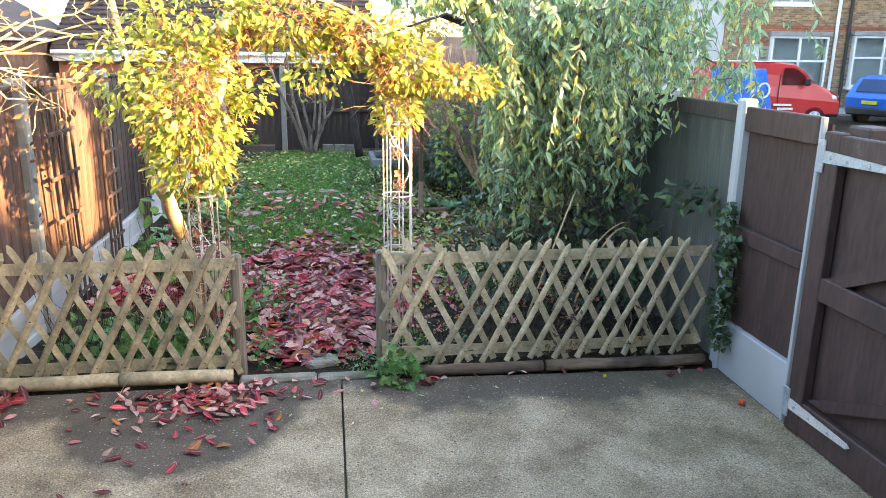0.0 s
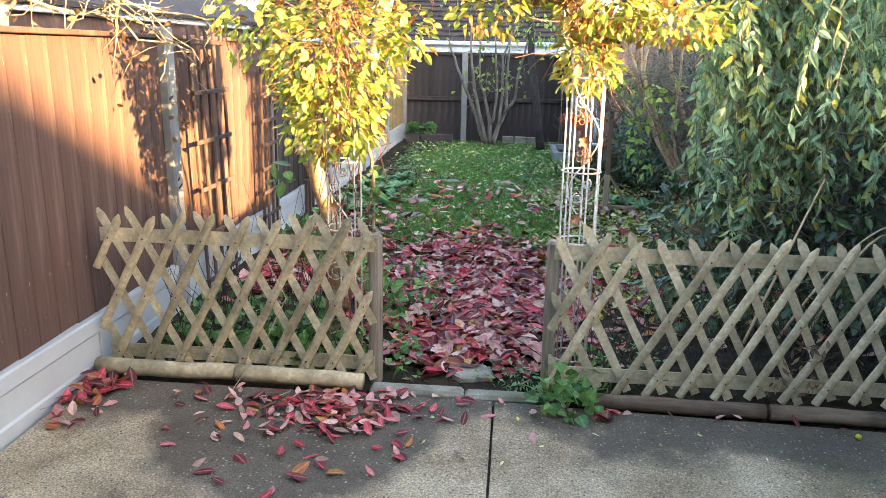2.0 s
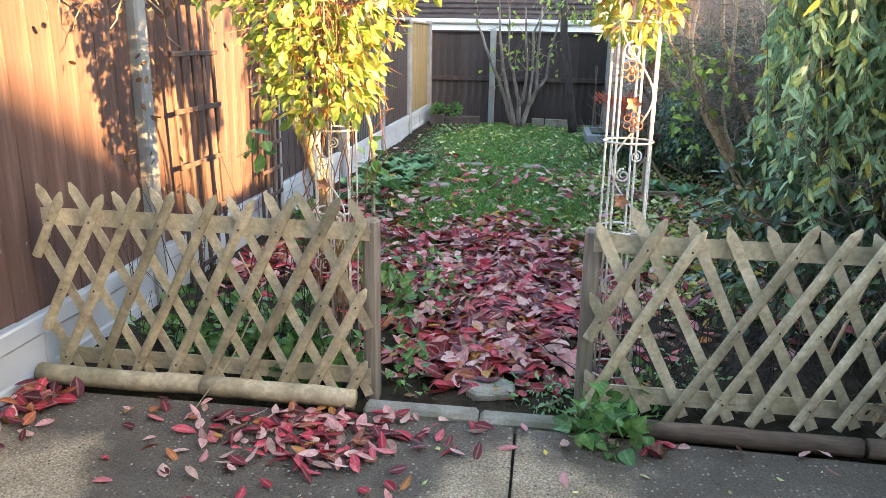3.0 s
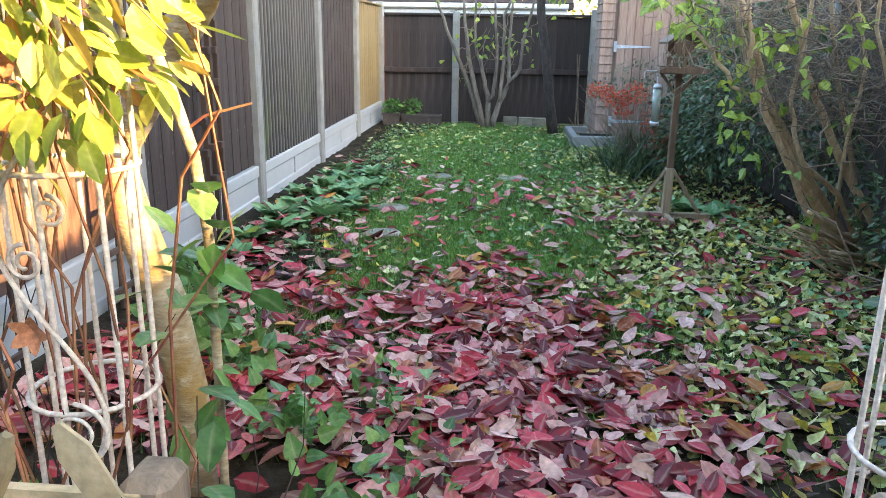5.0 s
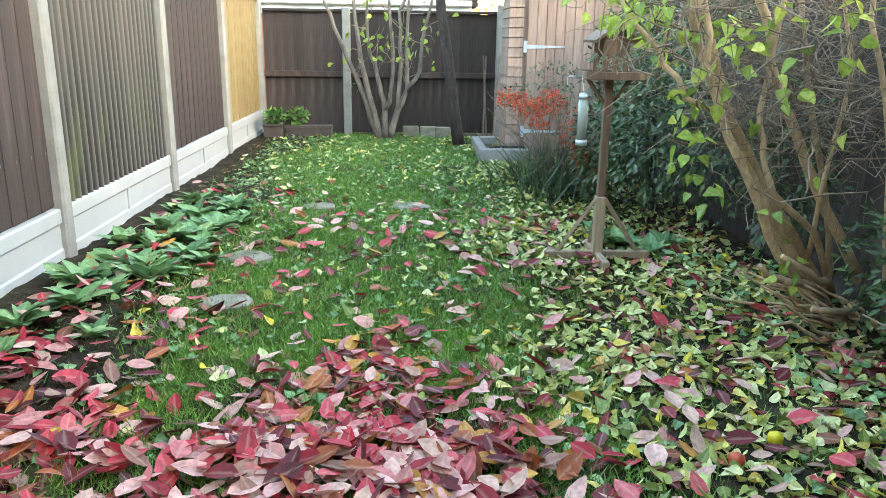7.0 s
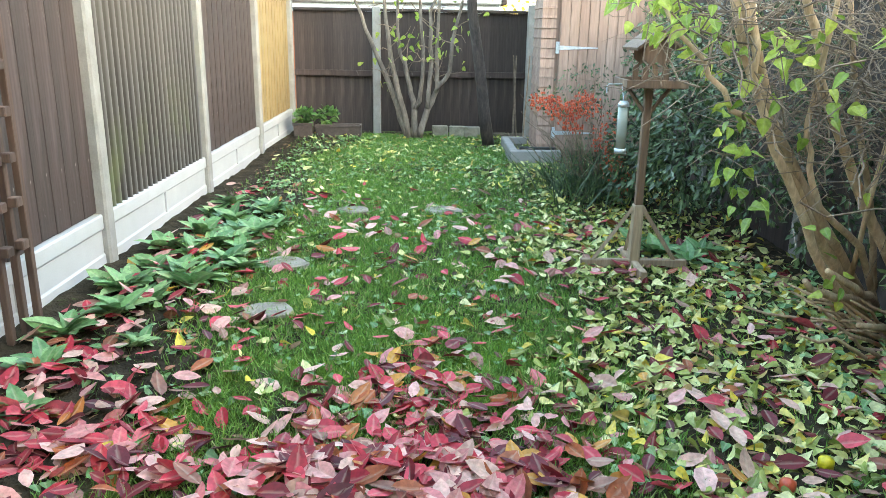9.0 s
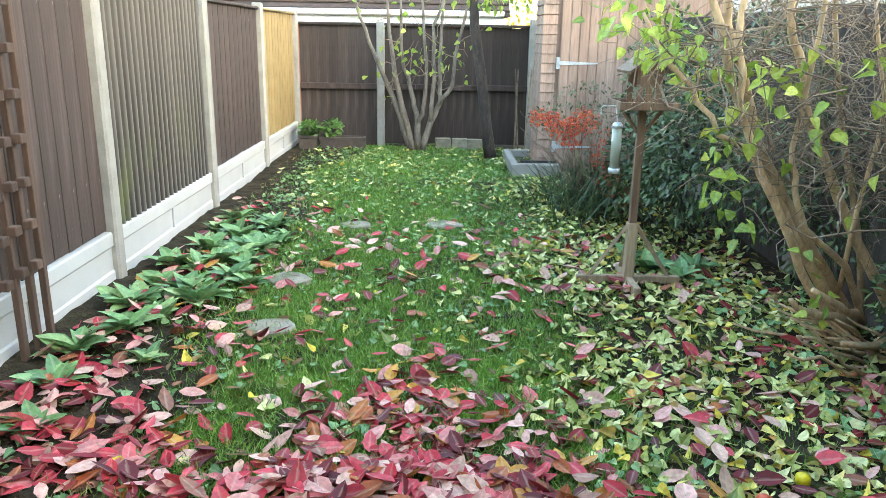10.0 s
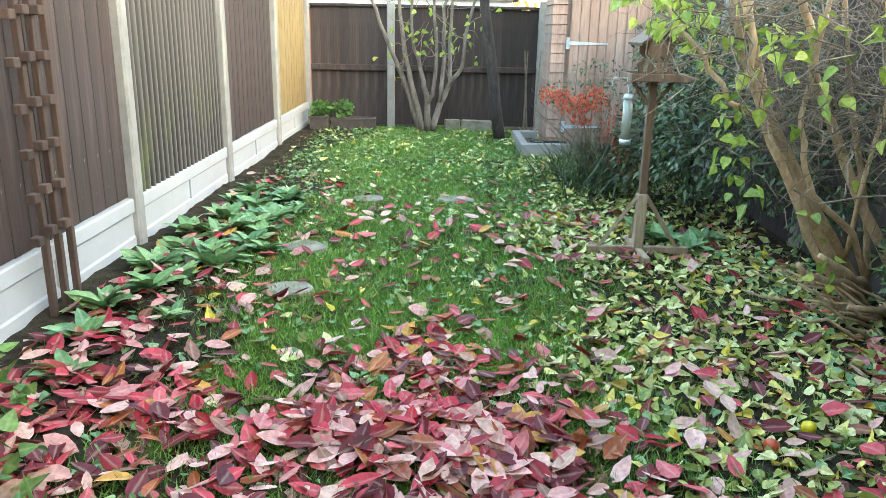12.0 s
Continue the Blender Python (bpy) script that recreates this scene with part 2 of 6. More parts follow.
def make_glass(name, tint, rough=0.05):
    m, t, p = nodes(name)
    p.inputs["Base Color"].default_value = (*tint, 1)
    p.inputs["Roughness"].default_value = rough
    p.inputs["Transmission Weight"].default_value = 1.0
    p.inputs["IOR"].default_value = 1.45
    return m


GLASS = make_glass("window glass", (0.9, 0.95, 0.95))
CARGLASS = make_glass("dark car glass", (0.25, 0.28, 0.3))


def corrugated():
    m, t, p = nodes("old corrugated plastic")
    n = noise_tex(t, 5, 6, (1, 1, 0.12))
    c = ramp(t, [(0.3, (0.012, 0.01, 0.009)), (0.55, (0.026, 0.023, 0.02)), (0.78, (0.07, 0.066, 0.06))])
    link(t, n.outputs[0], c.inputs[0])
    tc = t.nodes.new("ShaderNodeTexCoord")
    sp = t.nodes.new("ShaderNodeSeparateXYZ")
    link(t, tc.outputs["Object"], sp.inputs[0])
    # Colours the ridges paler than the valleys, so the ribs stand out.
    rg = t.nodes.new("ShaderNodeMapRange")
    rg.inputs["From Min"].default_value, rg.inputs["From Max"].default_value = -2.192, -2.179
    link(t, sp.outputs[0], rg.inputs["Value"])
    worn = mixc(t, maths(t, "MULTIPLY", rg.outputs[0], 0.5), c.outputs[0], (0.2, 0.205, 0.215))
    a = noise_tex(t, 2.2, 5, (1, 1, 0.6))
    ar = ramp(t, [(0.5, (0, 0, 0)), (0.66, (1, 1, 1))])
    link(t, a.outputs[0], ar.inputs[0])
    foot = t.nodes.new("ShaderNodeMapRange")
    foot.inputs["From Min"].default_value, foot.inputs["From Max"].default_value = 1.0, 0.35
    link(t, sp.outputs[2], foot.inputs["Value"])
    col = mixc(t, maths(t, "MULTIPLY", maths(t, "MULTIPLY", ar.outputs[0], foot.outputs[0]), 0.75), worn, (0.1, 0.13, 0.045))
    link(t, col, p.inputs["Base Color"])
    p.inputs["Roughness"].default_value = 0.45
    bump(t, p, n.outputs[0], 0.2, 0.003)
    return m


CORR = corrugated()


def concrete_drive():
    """Worn concrete with pebbles, damp dark patches, moss, and darker towards the lattice."""
    m, t, p = nodes("worn concrete drive")
    n = noise_tex(t, 3.0, 7)
    c = ramp(t, [(0.28, (0.22, 0.16, 0.1)), (0.45, (0.39, 0.3, 0.195)), (0.6, (0.52, 0.41, 0.275)), (0.75, (0.6, 0.48, 0.34))])
    link(t, n.outputs[0], c.inputs[0])
    v = t.nodes.new("ShaderNodeTexVoronoi")
    v.inputs["Scale"].default_value = 130
    tc = t.nodes.new("ShaderNodeTexCoord")
    link(t, tc.outputs["Object"], v.inputs["Vector"])
    vr = ramp(t, [(0.0, (1.5, 1.45, 1.35)), (0.2, (1.05, 1.05, 1.05)), (0.5, (0.8, 0.8, 0.8)), (0.8, (0.5, 0.5, 0.5))])
    link(t, v.outputs["Distance"], vr.inputs[0])
    col = mixc(t, 0.6, c.outputs[0], vr.outputs[0], "MULTIPLY")
    gn = noise_tex(t, 130, 3)
    gnr = ramp(t, [(0.35, (0.55, 0.55, 0.55)), (0.55, (1, 1, 1)), (0.72, (1.6, 1.55, 1.45))])
    link(t, gn.outputs[0], gnr.inputs[0])
    col = mixc(t, 1.0, col, gnr.outputs[0], "MULTIPLY")
    v2 = t.nodes.new("ShaderNodeTexVoronoi")
    v2.inputs["Scale"].default_value = 55
    link(t, tc.outputs["Object"], v2.inputs["Vector"])
    pick = t.nodes.new("ShaderNodeSeparateColor")
    link(t, v2.outputs["Color"], pick.inputs[0])
    dot = ramp(t, [(0.2, (1, 1, 1)), (0.32, (0, 0, 0))])
    link(t, v2.outputs["Distance"], dot.inputs[0])
    few = ramp(t, [(0.62, (0, 0, 0)), (1.0, (1, 1, 1))])
    link(t, pick.outputs[0], few.inputs[0])
    dark = ramp(t, [(0.12, (1, 1, 1)), (0.16, (0, 0, 0))])
    link(t, pick.outputs[1], dark.inputs[0])
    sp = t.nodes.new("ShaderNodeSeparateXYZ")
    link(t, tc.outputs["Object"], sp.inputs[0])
    # Darkens the slabs from y 4.55 to 5.2, towards the lattice.
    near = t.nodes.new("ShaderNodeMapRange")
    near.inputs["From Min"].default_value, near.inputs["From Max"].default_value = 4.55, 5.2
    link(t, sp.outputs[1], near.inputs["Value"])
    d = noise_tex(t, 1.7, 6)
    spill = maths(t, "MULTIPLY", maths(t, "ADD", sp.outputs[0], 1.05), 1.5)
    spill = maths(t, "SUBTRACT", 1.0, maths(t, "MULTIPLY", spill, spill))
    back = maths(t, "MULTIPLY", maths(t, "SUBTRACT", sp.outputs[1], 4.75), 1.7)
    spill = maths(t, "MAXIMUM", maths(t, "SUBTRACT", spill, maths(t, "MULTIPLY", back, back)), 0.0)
    dark_mask = maths(t, "ADD", maths(t, "MULTIPLY", d.outputs[0], 0.7), maths(t, "ADD", maths(t, "MULTIPLY", near.outputs[0], 0.36), maths(t, "MULTIPLY", spill, 0.4)))
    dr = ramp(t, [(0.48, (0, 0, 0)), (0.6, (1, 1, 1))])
    link(t, dark_mask, dr.inputs[0])
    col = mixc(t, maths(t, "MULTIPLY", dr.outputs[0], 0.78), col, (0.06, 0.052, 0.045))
    g = noise_tex(t, 2.1, 5)
    gr = ramp(t, [(0.46, (0, 0, 0)), (0.62, (1, 1, 1))])
    link(t, g.outputs[0], gr.inputs[0])
    east = t.nodes.new("ShaderNodeMapRange")
    east.inputs["From Min"].default_value, east.inputs["From Max"].default_value = 0.2, 1.6
    link(t, sp.outputs[0], east.inputs["Value"])
    col = mixc(t, maths(t, "MULTIPLY", maths(t, "MULTIPLY", gr.outputs[0], east.outputs[0]), 0.4), col, (0.14, 0.125, 0.055))
    col = mixc(t, maths(t, "MULTIPLY", maths(t, "MULTIPLY", dot.outputs[0], few.outputs[0]), 0.5), col, (0.66, 0.58, 0.45))
    col = mixc(t, maths(t, "MULTIPLY", maths(t, "MULTIPLY", dot.outputs[0], dark.outputs[0]), 0.8), col, (0.05, 0.04, 0.03))
    link(t, col, p.inputs["Base Color"])
    p.inputs["Roughness"].default_value = 0.9
    p.inputs["Specular IOR Level"].default_value = 0.25
    bump(t, p, maths(t, "ADD", v.outputs["Distance"], n.outputs[0]), 0.5, 0.008)
    return m


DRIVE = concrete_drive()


def lawn():
    """Soil with thin green growth, bare under the shrubs."""
    m, t, p = nodes("mossy lawn soil")
    n = noise_tex(t, 9, 7)
    c = ramp(t, [(0.3, (0.02, 0.016, 0.011)), (0.55, (0.05, 0.04, 0.026)), (0.8, (0.09, 0.07, 0.045))])
    link(t, n.outputs[0], c.inputs[0])
    g = noise_tex(t, 2.4, 6)
    tc = t.nodes.new("ShaderNodeTexCoord")
    sp = t.nodes.new("ShaderNodeSeparateXYZ")
    link(t, tc.outputs["Object"], sp.inputs[0])
    east = t.nodes.new("ShaderNodeMapRange")
    east.inputs["From Min"].default_value, east.inputs["From Max"].default_value = -0.2, 0.9
    link(t, sp.outputs[0], east.inputs["Value"])
    west = t.nodes.new("ShaderNodeMapRange")
    west.inputs["From Min"].default_value, west.inputs["From Max"].default_value = -1.15, -1.6
    link(t, sp.outputs[0], west.inputs["Value"])
    bare = maths(t, "MULTIPLY", maths(t, "ADD", east.outputs[0], west.outputs[0]), 0.2)
    gr = ramp(t, [(0.42, (0, 0, 0)), (0.58, (1, 1, 1))])
    link(t, maths(t, "SUBTRACT", g.outputs[0], bare), gr.inputs[0])
    gc = ramp(t, [(0.3, (0.06, 0.13, 0.015)), (0.7, (0.16, 0.3, 0.035))])
    f = noise_tex(t, 60, 4)
    link(t, f.outputs[0], gc.inputs[0])
    far = t.nodes.new("ShaderNodeMapRange")
    far.inputs["From Min"].default_value, far.inputs["From Max"].default_value = 6.6, 8.0
    link(t, sp.outputs[1], far.inputs["Value"])
    col = mixc(t, maths(t, "MULTIPLY", maths(t, "MULTIPLY", gr.outputs[0], far.outputs[0]), 0.85), c.outputs[0], gc.outputs[0])
    link(t, col, p.inputs["Base Color"])
    p.inputs["Roughness"].default_value = 1.0
    p.inputs["Specular IOR Level"].default_value = 0.1
    bump(t, p, maths(t, "ADD", f.outputs[0], n.outputs[0]), 0.9, 0.03)
    return m


LAWN = lawn()
RED_LEAF = leafy("fallen crimson leaf", [(0.0, (0.07, 0.004, 0.01)), (0.2, (0.17, 0.01, 0.018)), (0.36, (0.42, 0.02, 0.04)), (0.47, (0.54, 0.06, 0.085)), (0.57, (0.5, 0.2, 0.19)), (0.69, (0.66, 0.4, 0.35)), (0.8, (0.56, 0.35, 0.27)), (0.88, (0.2, 0.085, 0.06)), (0.95, (0.34, 0.08, 0.02)), (1.0, (0.5, 0.26, 0.04))], 0.6, 0.45, 0.12)
PALE_LEAF = leafy("fallen pale green leaf", [(0.0, (0.12, 0.17, 0.03)), (0.22, (0.3, 0.36, 0.08)), (0.5, (0.55, 0.58, 0.24)), (0.78, (0.68, 0.66, 0.34)), (0.92, (0.68, 0.55, 0.06)), (1.0, (0.25, 0.15, 0.06))], 0.55, 0.35, 0.15)
BROWN_LEAF = leafy("withered brown leaf", [(0.0, (0.05, 0.03, 0.02)), (0.5, (0.14, 0.075, 0.04)), (1.0, (0.26, 0.16, 0.08))], 0.7, 0.2, 0.05)
VINE_LEAF = leafy("yellowing vine leaf", [(0.0, (0.136, 0.221, 0.0298)), (0.35, (0.272, 0.365, 0.0638)), (0.65, (0.399, 0.451, 0.0935)), (0.88, (0.493, 0.468, 0.111)), (0.97, (0.425, 0.289, 0.068)), (1.0, (0.34, 0.128, 0.0425))], 0.45, 0.3, 0.4)
EMBER_LEAF = leafy("rust tinged vine leaf", [(0.0, (0.34, 0.32, 0.05)), (0.4, (0.48, 0.38, 0.08)), (0.7, (0.46, 0.26, 0.07)), (0.9, (0.36, 0.15, 0.05)), (1.0, (0.24, 0.08, 0.035))], 0.5, 0.3, 0.4)
WILLOW_LEAF = leafy("long drooping green leaf", [(0.0, (0.17, 0.28, 0.16)), (0.3, (0.28, 0.43, 0.25)), (0.6, (0.38, 0.53, 0.29)), (0.82, (0.52, 0.62, 0.28)), (0.95, (0.6, 0.58, 0.14)), (1.0, (0.62, 0.5, 0.09))], 0.34, 0.3, 0.4)
LIME_LEAF = leafy("lime heart leaf", [(0.0, (0.144, 0.24, 0.036)), (0.5, (0.264, 0.384, 0.06)), (1.0, (0.456, 0.504, 0.096))], 0.45, 0.3, 0.4)
DARK_LEAF = leafy("dark evergreen leaf", [(0.0, (0.018, 0.045, 0.02)), (0.6, (0.05, 0.1, 0.04)), (1.0, (0.12, 0.19, 0.07))], 0.36, 0.2, 0.15)
BORDER_LEAF = leafy("broad green border leaf", [(0.0, (0.07, 0.18, 0.065)), (0.6, (0.16, 0.32, 0.12)), (1.0, (0.29, 0.43, 0.19))], 0.45, 0.4, 0.2)
WEED_LEAF = leafy("fresh green weed leaf", [(0.0, (0.05, 0.14, 0.035)), (0.6, (0.11, 0.26, 0.06)), (1.0, (0.21, 0.36, 0.1))], 0.45, 0.3, 0.3)
GRASS_LEAF = leafy("lawn grass blade", [(0.0, (0.055, 0.14, 0.022)), (0.5, (0.13, 0.29, 0.05)), (0.9, (0.23, 0.4, 0.085)), (1.0, (0.4, 0.4, 0.18))], 0.5, 0.0, 0.3)
BERRY = surface("orange berry", [(0.3, (0.4, 0.045, 0.02)), (0.7, (0.55, 0.11, 0.04))], 9, None, 0.35, 0.0, 60, 0.3)
GOLD_LEAF = leafy("golden autumn leaf", [(0.0, (0.4, 0.28, 0.03)), (1.0, (0.6, 0.45, 0.06))], 0.5, 0.1, 0.4)

# ---- building helpers ----
rng = np.random.default_rng(7)


class Geo:
    """Collects vertices, faces and uv for one mesh."""

    def __init__(self):
        self.v, self.f, self.uv, self.n = [], [], [], 0

    def add(self, verts, faces, uvs=None):
        verts = np.asarray(verts, float)
        self.v.append(verts)
        self.f.extend([[i + self.n for i in f] for f in faces])
        self.uv.append(np.asarray(uvs, float) if uvs is not None else np.zeros((len(verts), 2)))
        self.n += len(verts)
        return self

    def box(self, x0, x1, y0, y1, z0, z1, c=0.004, m=None):
        """A box with chamfered edges."""
        bm = bmesh.new()
        bmesh.ops.create_cube(bm, size=1)
        bmesh.ops.transform(bm, matrix=Matrix.Translation(((x0 + x1) / 2, (y0 + y1) / 2, (z0 + z1) / 2)) @ Matrix.Diagonal((x1 - x0, y1 - y0, z1 - z0, 1)), verts=bm.verts)
        if c:
            bmesh.ops.bevel(bm, geom=bm.edges[:], offset=min(c, 0.3 * min(x1 - x0, y1 - y0, z1 - z0)), segments=1, affect="EDGES")
        if m is not None:
            bmesh.ops.transform(bm, matrix=m, verts=bm.verts)
        bm.verts.index_update()
        self.add([v.co[:] for v in bm.verts], [[v.index for v in f.verts] for f in bm.faces])
        bm.free()
        return self

    def tube(self, pts, r0, r1=None, sides=6, cap=True):
        """A tapered tube along a line of points."""
        pts = np.asarray(pts, float)
        k = len(pts)
        r1 = r0 if r1 is None else r1
        rad = np.linspace(r0, r1, k)
        d = np.gradient(pts, axis=0)
        d /= np.linalg.norm(d, axis=1)[:, None] + 1e-9
        ref = np.array([0.31, 0.17, 0.93]) if abs(d[0][2]) < 0.8 else np.array([0.93, 0.31, 0.1])
        a = np.cross(d, ref)
        a /= np.linalg.norm(a, axis=1)[:, None] + 1e-9
        b = np.cross(d, a)
        th = np.arange(sides) * 2 * math.pi / sides
        ring = pts[:, None, :] + rad[:, None, None] * (np.cos(th)[None, :, None] * a[:, None, :] + np.sin(th)[None, :, None] * b[:, None, :])
        faces = [[i * sides + j, i * sides + (j + 1) % sides, (i + 1) * sides + (j + 1) % sides, (i + 1) * sides + j] for i in range(k - 1) for j in range(sides)]
        if cap:
            faces += [list(range(sides))[::-1], [(k - 1) * sides + j for j in range(sides)]]
        return self.add(ring.reshape(-1, 3), faces)

    def extrude(self, outline, axis, a, b):
        """A closed outline in the other two axes, drawn out along axis from a to b."""
        n = len(outline)
        v = []
        for w in (a, b):
            for p, q in outline:
                v.append({"x": (w, p, q), "y": (p, w, q), "z": (p, q, w)}[axis])
        f = [[i, (i + 1) % n, n + (i + 1) % n, n + i] for i in range(n)] + [list(range(n))[::-1], list(range(n, 2 * n))]
        return self.add(v, f)

    def ball(self, c, r, seg=6):
        v, f = [(c[0], c[1], c[2] - r)], []
        for i in range(1, 3):
            ph = -math.pi / 2 + math.pi * i / 3
            for j in range(seg):
                th = 2 * math.pi * j / seg
                v.append((c[0] + r * math.cos(ph) * math.cos(th), c[1] + r * math.cos(ph) * math.sin(th), c[2] + r * math.sin(ph)))
        v.append((c[0], c[1], c[2] + r))
        for j in range(seg):
            k = (j + 1) % seg
            f += [[0, 1 + k, 1 + j], [1 + j, 1 + k, 1 + seg + k, 1 + seg + j], [1 + seg + j, 1 + seg + k, 1 + 2 * seg]]
        return self.add(v, f)

    def mesh(self, name, material, smooth=False):
        me = bpy.data.meshes.new(name)
        v = np.concatenate(self.v) if self.v else np.zeros((0, 3))
        me.from_pydata(v.tolist(), [], self.f)
        uv = np.concatenate(self.uv) if self.uv else np.zeros((0, 2))
        if len(uv) and uv.any():
            layer = me.uv_layers.new(name="UVMap")
            idx = np.empty(len(me.loops), dtype=np.int32)
            me.loops.foreach_get("vertex_index", idx)
            layer.data.foreach_set("uv", uv[idx].astype(np.float32).ravel())
        if smooth:
            me.polygons.foreach_set("use_smooth", np.ones(len(me.polygons), dtype=bool))
        me.materials.append(material)
        bm = bmesh.new()
        bm.from_mesh(me)
        if len(bm.faces) < 4000 and not uv.any():
            bmesh.ops.recalc_face_normals(bm, faces=bm.faces)
            bm.to_mesh(me)
        bm.free()
        return me


def thing(name, base, label, category, group="", kind=""):
    ob = new(name)
    ob.location = base
    ob.empty_display_size = 0.1
    return tagged(ob, label, category, group, kind)


def under(ob, parent):
    """Makes ob, placed in world coordinates, a part of parent."""
    ob.parent = parent
    if parent.data is None:
        ob.matrix_parent_inverse = Matrix.Translation(-Vector(parent.location))
    return ob


def part(name, geo, material, parent, label="", smooth=False, kind=""):
    ob = under(new(name, geo.mesh(name, material, smooth)), parent)
    return tagged(ob, label, kind=kind)


def piece(name, me, parent, m):
    ob = under(new(name, me), parent)
    ob.matrix_basis = m
    return ob


def solid(name, geo, material, label, category, group="", kind="", smooth=False):
    return tagged(new(name, geo.mesh(name, material, smooth)), label, category, group, kind)


def wander(a, b, n=6, amp=0.05, sag=0.0):
    """A wavering line from a to b."""
    a, b = np.asarray(a, float), np.asarray(b, float)
    s = np.linspace(0, 1, n)
    p = a + (b - a) * s[:, None]
    w = rng.normal(0, amp, (n, 3)) * np.sin(math.pi * np.clip(s, 0.08, 0.92))[:, None]
    w[0] = 0
    p += w
    p[:, 2] -= sag * s * s
    return p


BROAD = ([0, 0.2, 0.5, 0.8, 1.0], [0.05, 0.78, 1.0, 0.6, 0.03])
LANCE = ([0, 0.25, 0.6, 1.0], [0.1, 0.9, 0.8, 0.03])
HEART = ([0, 0.12, 0.35, 0.7, 1.0], [0.55, 1.0, 0.95, 0.5, 0.02])
SMALL = ([0, 0.45, 1.0], [0.15, 1.0, 0.05])
BLADE = ([0, 0.5, 1.0], [1.0, 0.7, 0.05])


def leaves(geo, pos, axis, up, length, width, shape=BROAD, curl=0.15, fold=0.25):
    """Many leaves at once: stalk at pos, along axis, facing up."""
    pos, axis, up = (np.asarray(q, float) for q in (pos, axis, up))
    n = len(pos)
    length, width = np.broadcast_to(length, n).astype(float), np.broadcast_to(width, n).astype(float)
    curl, fold = np.broadcast_to(curl, n).astype(float), np.broadcast_to(fold, n).astype(float)
    axis = axis / (np.linalg.norm(axis, axis=1)[:, None] + 1e-9)
    side = np.cross(up, axis)
    side /= np.linalg.norm(side, axis=1)[:, None] + 1e-9
    nrm = np.cross(axis, side)
    s, w = (np.asarray(q) for q in shape)
    k = len(s)
    cols = np.array([-1.0, 0.0, 1.0])
    S = np.repeat(s, 3)
    C = np.tile(cols, k)
    W = np.repeat(w, 3) * C
    X = S[None, :] * length[:, None]
    Y = W[None, :] * width[:, None] / 2
    Z = fold[:, None] * np.abs(Y) + curl[:, None] * length[:, None] * (S * S)[None, :]
    v = pos[:, None, :] + X[..., None] * axis[:, None, :] + Y[..., None] * side[:, None, :] + Z[..., None] * nrm[:, None, :]
    base = [[3 * i + j, 3 * i + j + 1, 3 * i + j + 4, 3 * i + j + 3] for i in range(k - 1) for j in range(2)]
    m = 3 * k
    faces = (np.asarray(base)[None] + (np.arange(n) * m)[:, None, None]).reshape(-1, 4).tolist()
    uv = np.tile(np.stack([S, (C + 1) / 2], 1), (n, 1))
    return geo.add(v.reshape(-1, 3), faces, uv)


def unit(n):
    d = rng.normal(size=(n, 3))
    return d / np.linalg.norm(d, axis=1)[:, None]


def step(a, b, x):
    x = np.clip((x - a) / (b - a), 0, 1)
    return x * x * (3 - 2 * x)


def gz(x, y):
    """Height of the ground."""
    x, y = np.asarray(x, float), np.asarray(y, float)
    slope = 0.045 * step(5.6, 8.5, y) * (1 - 0.6 * step(11.5, 14.5, y))
    h = -slope * (np.clip(x, -2.16, 2.2) + 2.16)
    h = h + 0.02 * np.sin(2.3 * x + 0.7 * y) * np.sin(1.9 * y - x) * step(5.6, 7, y) * step(2.6, 2.0, np.abs(x)) * (1 - 0.8 * step(14, 15.5, y))
    return np.where((y > 5.28) & (np.abs(x) < 2.6), h, -0.02)


# ---- ground ----
def build_ground():
    g = Geo()
    xs = np.concatenate([[-300, -60, -20, -8, -4], np.arange(-2.6, 2.61, 0.1), [4, 8, 20, 60, 300]])
    ys = np.concatenate([[-300, -60, -20, -5, 0, 3, 5.2, 5.26], np.arange(5.3, 16.6, 0.1), [18, 25, 40, 80, 300]])
    X, Y = np.meshgrid(xs, ys)
    Z = gz(X, Y)
    inside = (np.abs(X) < 2.55) & (Y > 5.28) & (Y < 16.3)
    Z = np.where(inside, Z + rng.normal(0, 0.006, Z.shape), -0.14)
    nx = len(xs)
    f = [[j * nx + i, j * nx + i + 1, (j + 1) * nx + i + 1, (j + 1) * nx + i] for j in range(len(ys) - 1) for i in range(nx - 1)]
    solid("ground", g.add(np.stack([X, Y, Z], -1).reshape(-1, 3), f), LAWN, "dark garden soil with thin mossy grass under fallen leaves", "ground", kind="structure", smooth=True)


build_ground()


def drive_z(x, y):
    """Top of the drive, which rises a little towards the garden."""
    x, y = np.asarray(x, float), np.asarray(y, float)
    return -0.02 + 0.018 * np.clip(y - 2.5, 0, 2.8) * (1 - np.clip((x + 0.22) / 2.34, 0, 1))


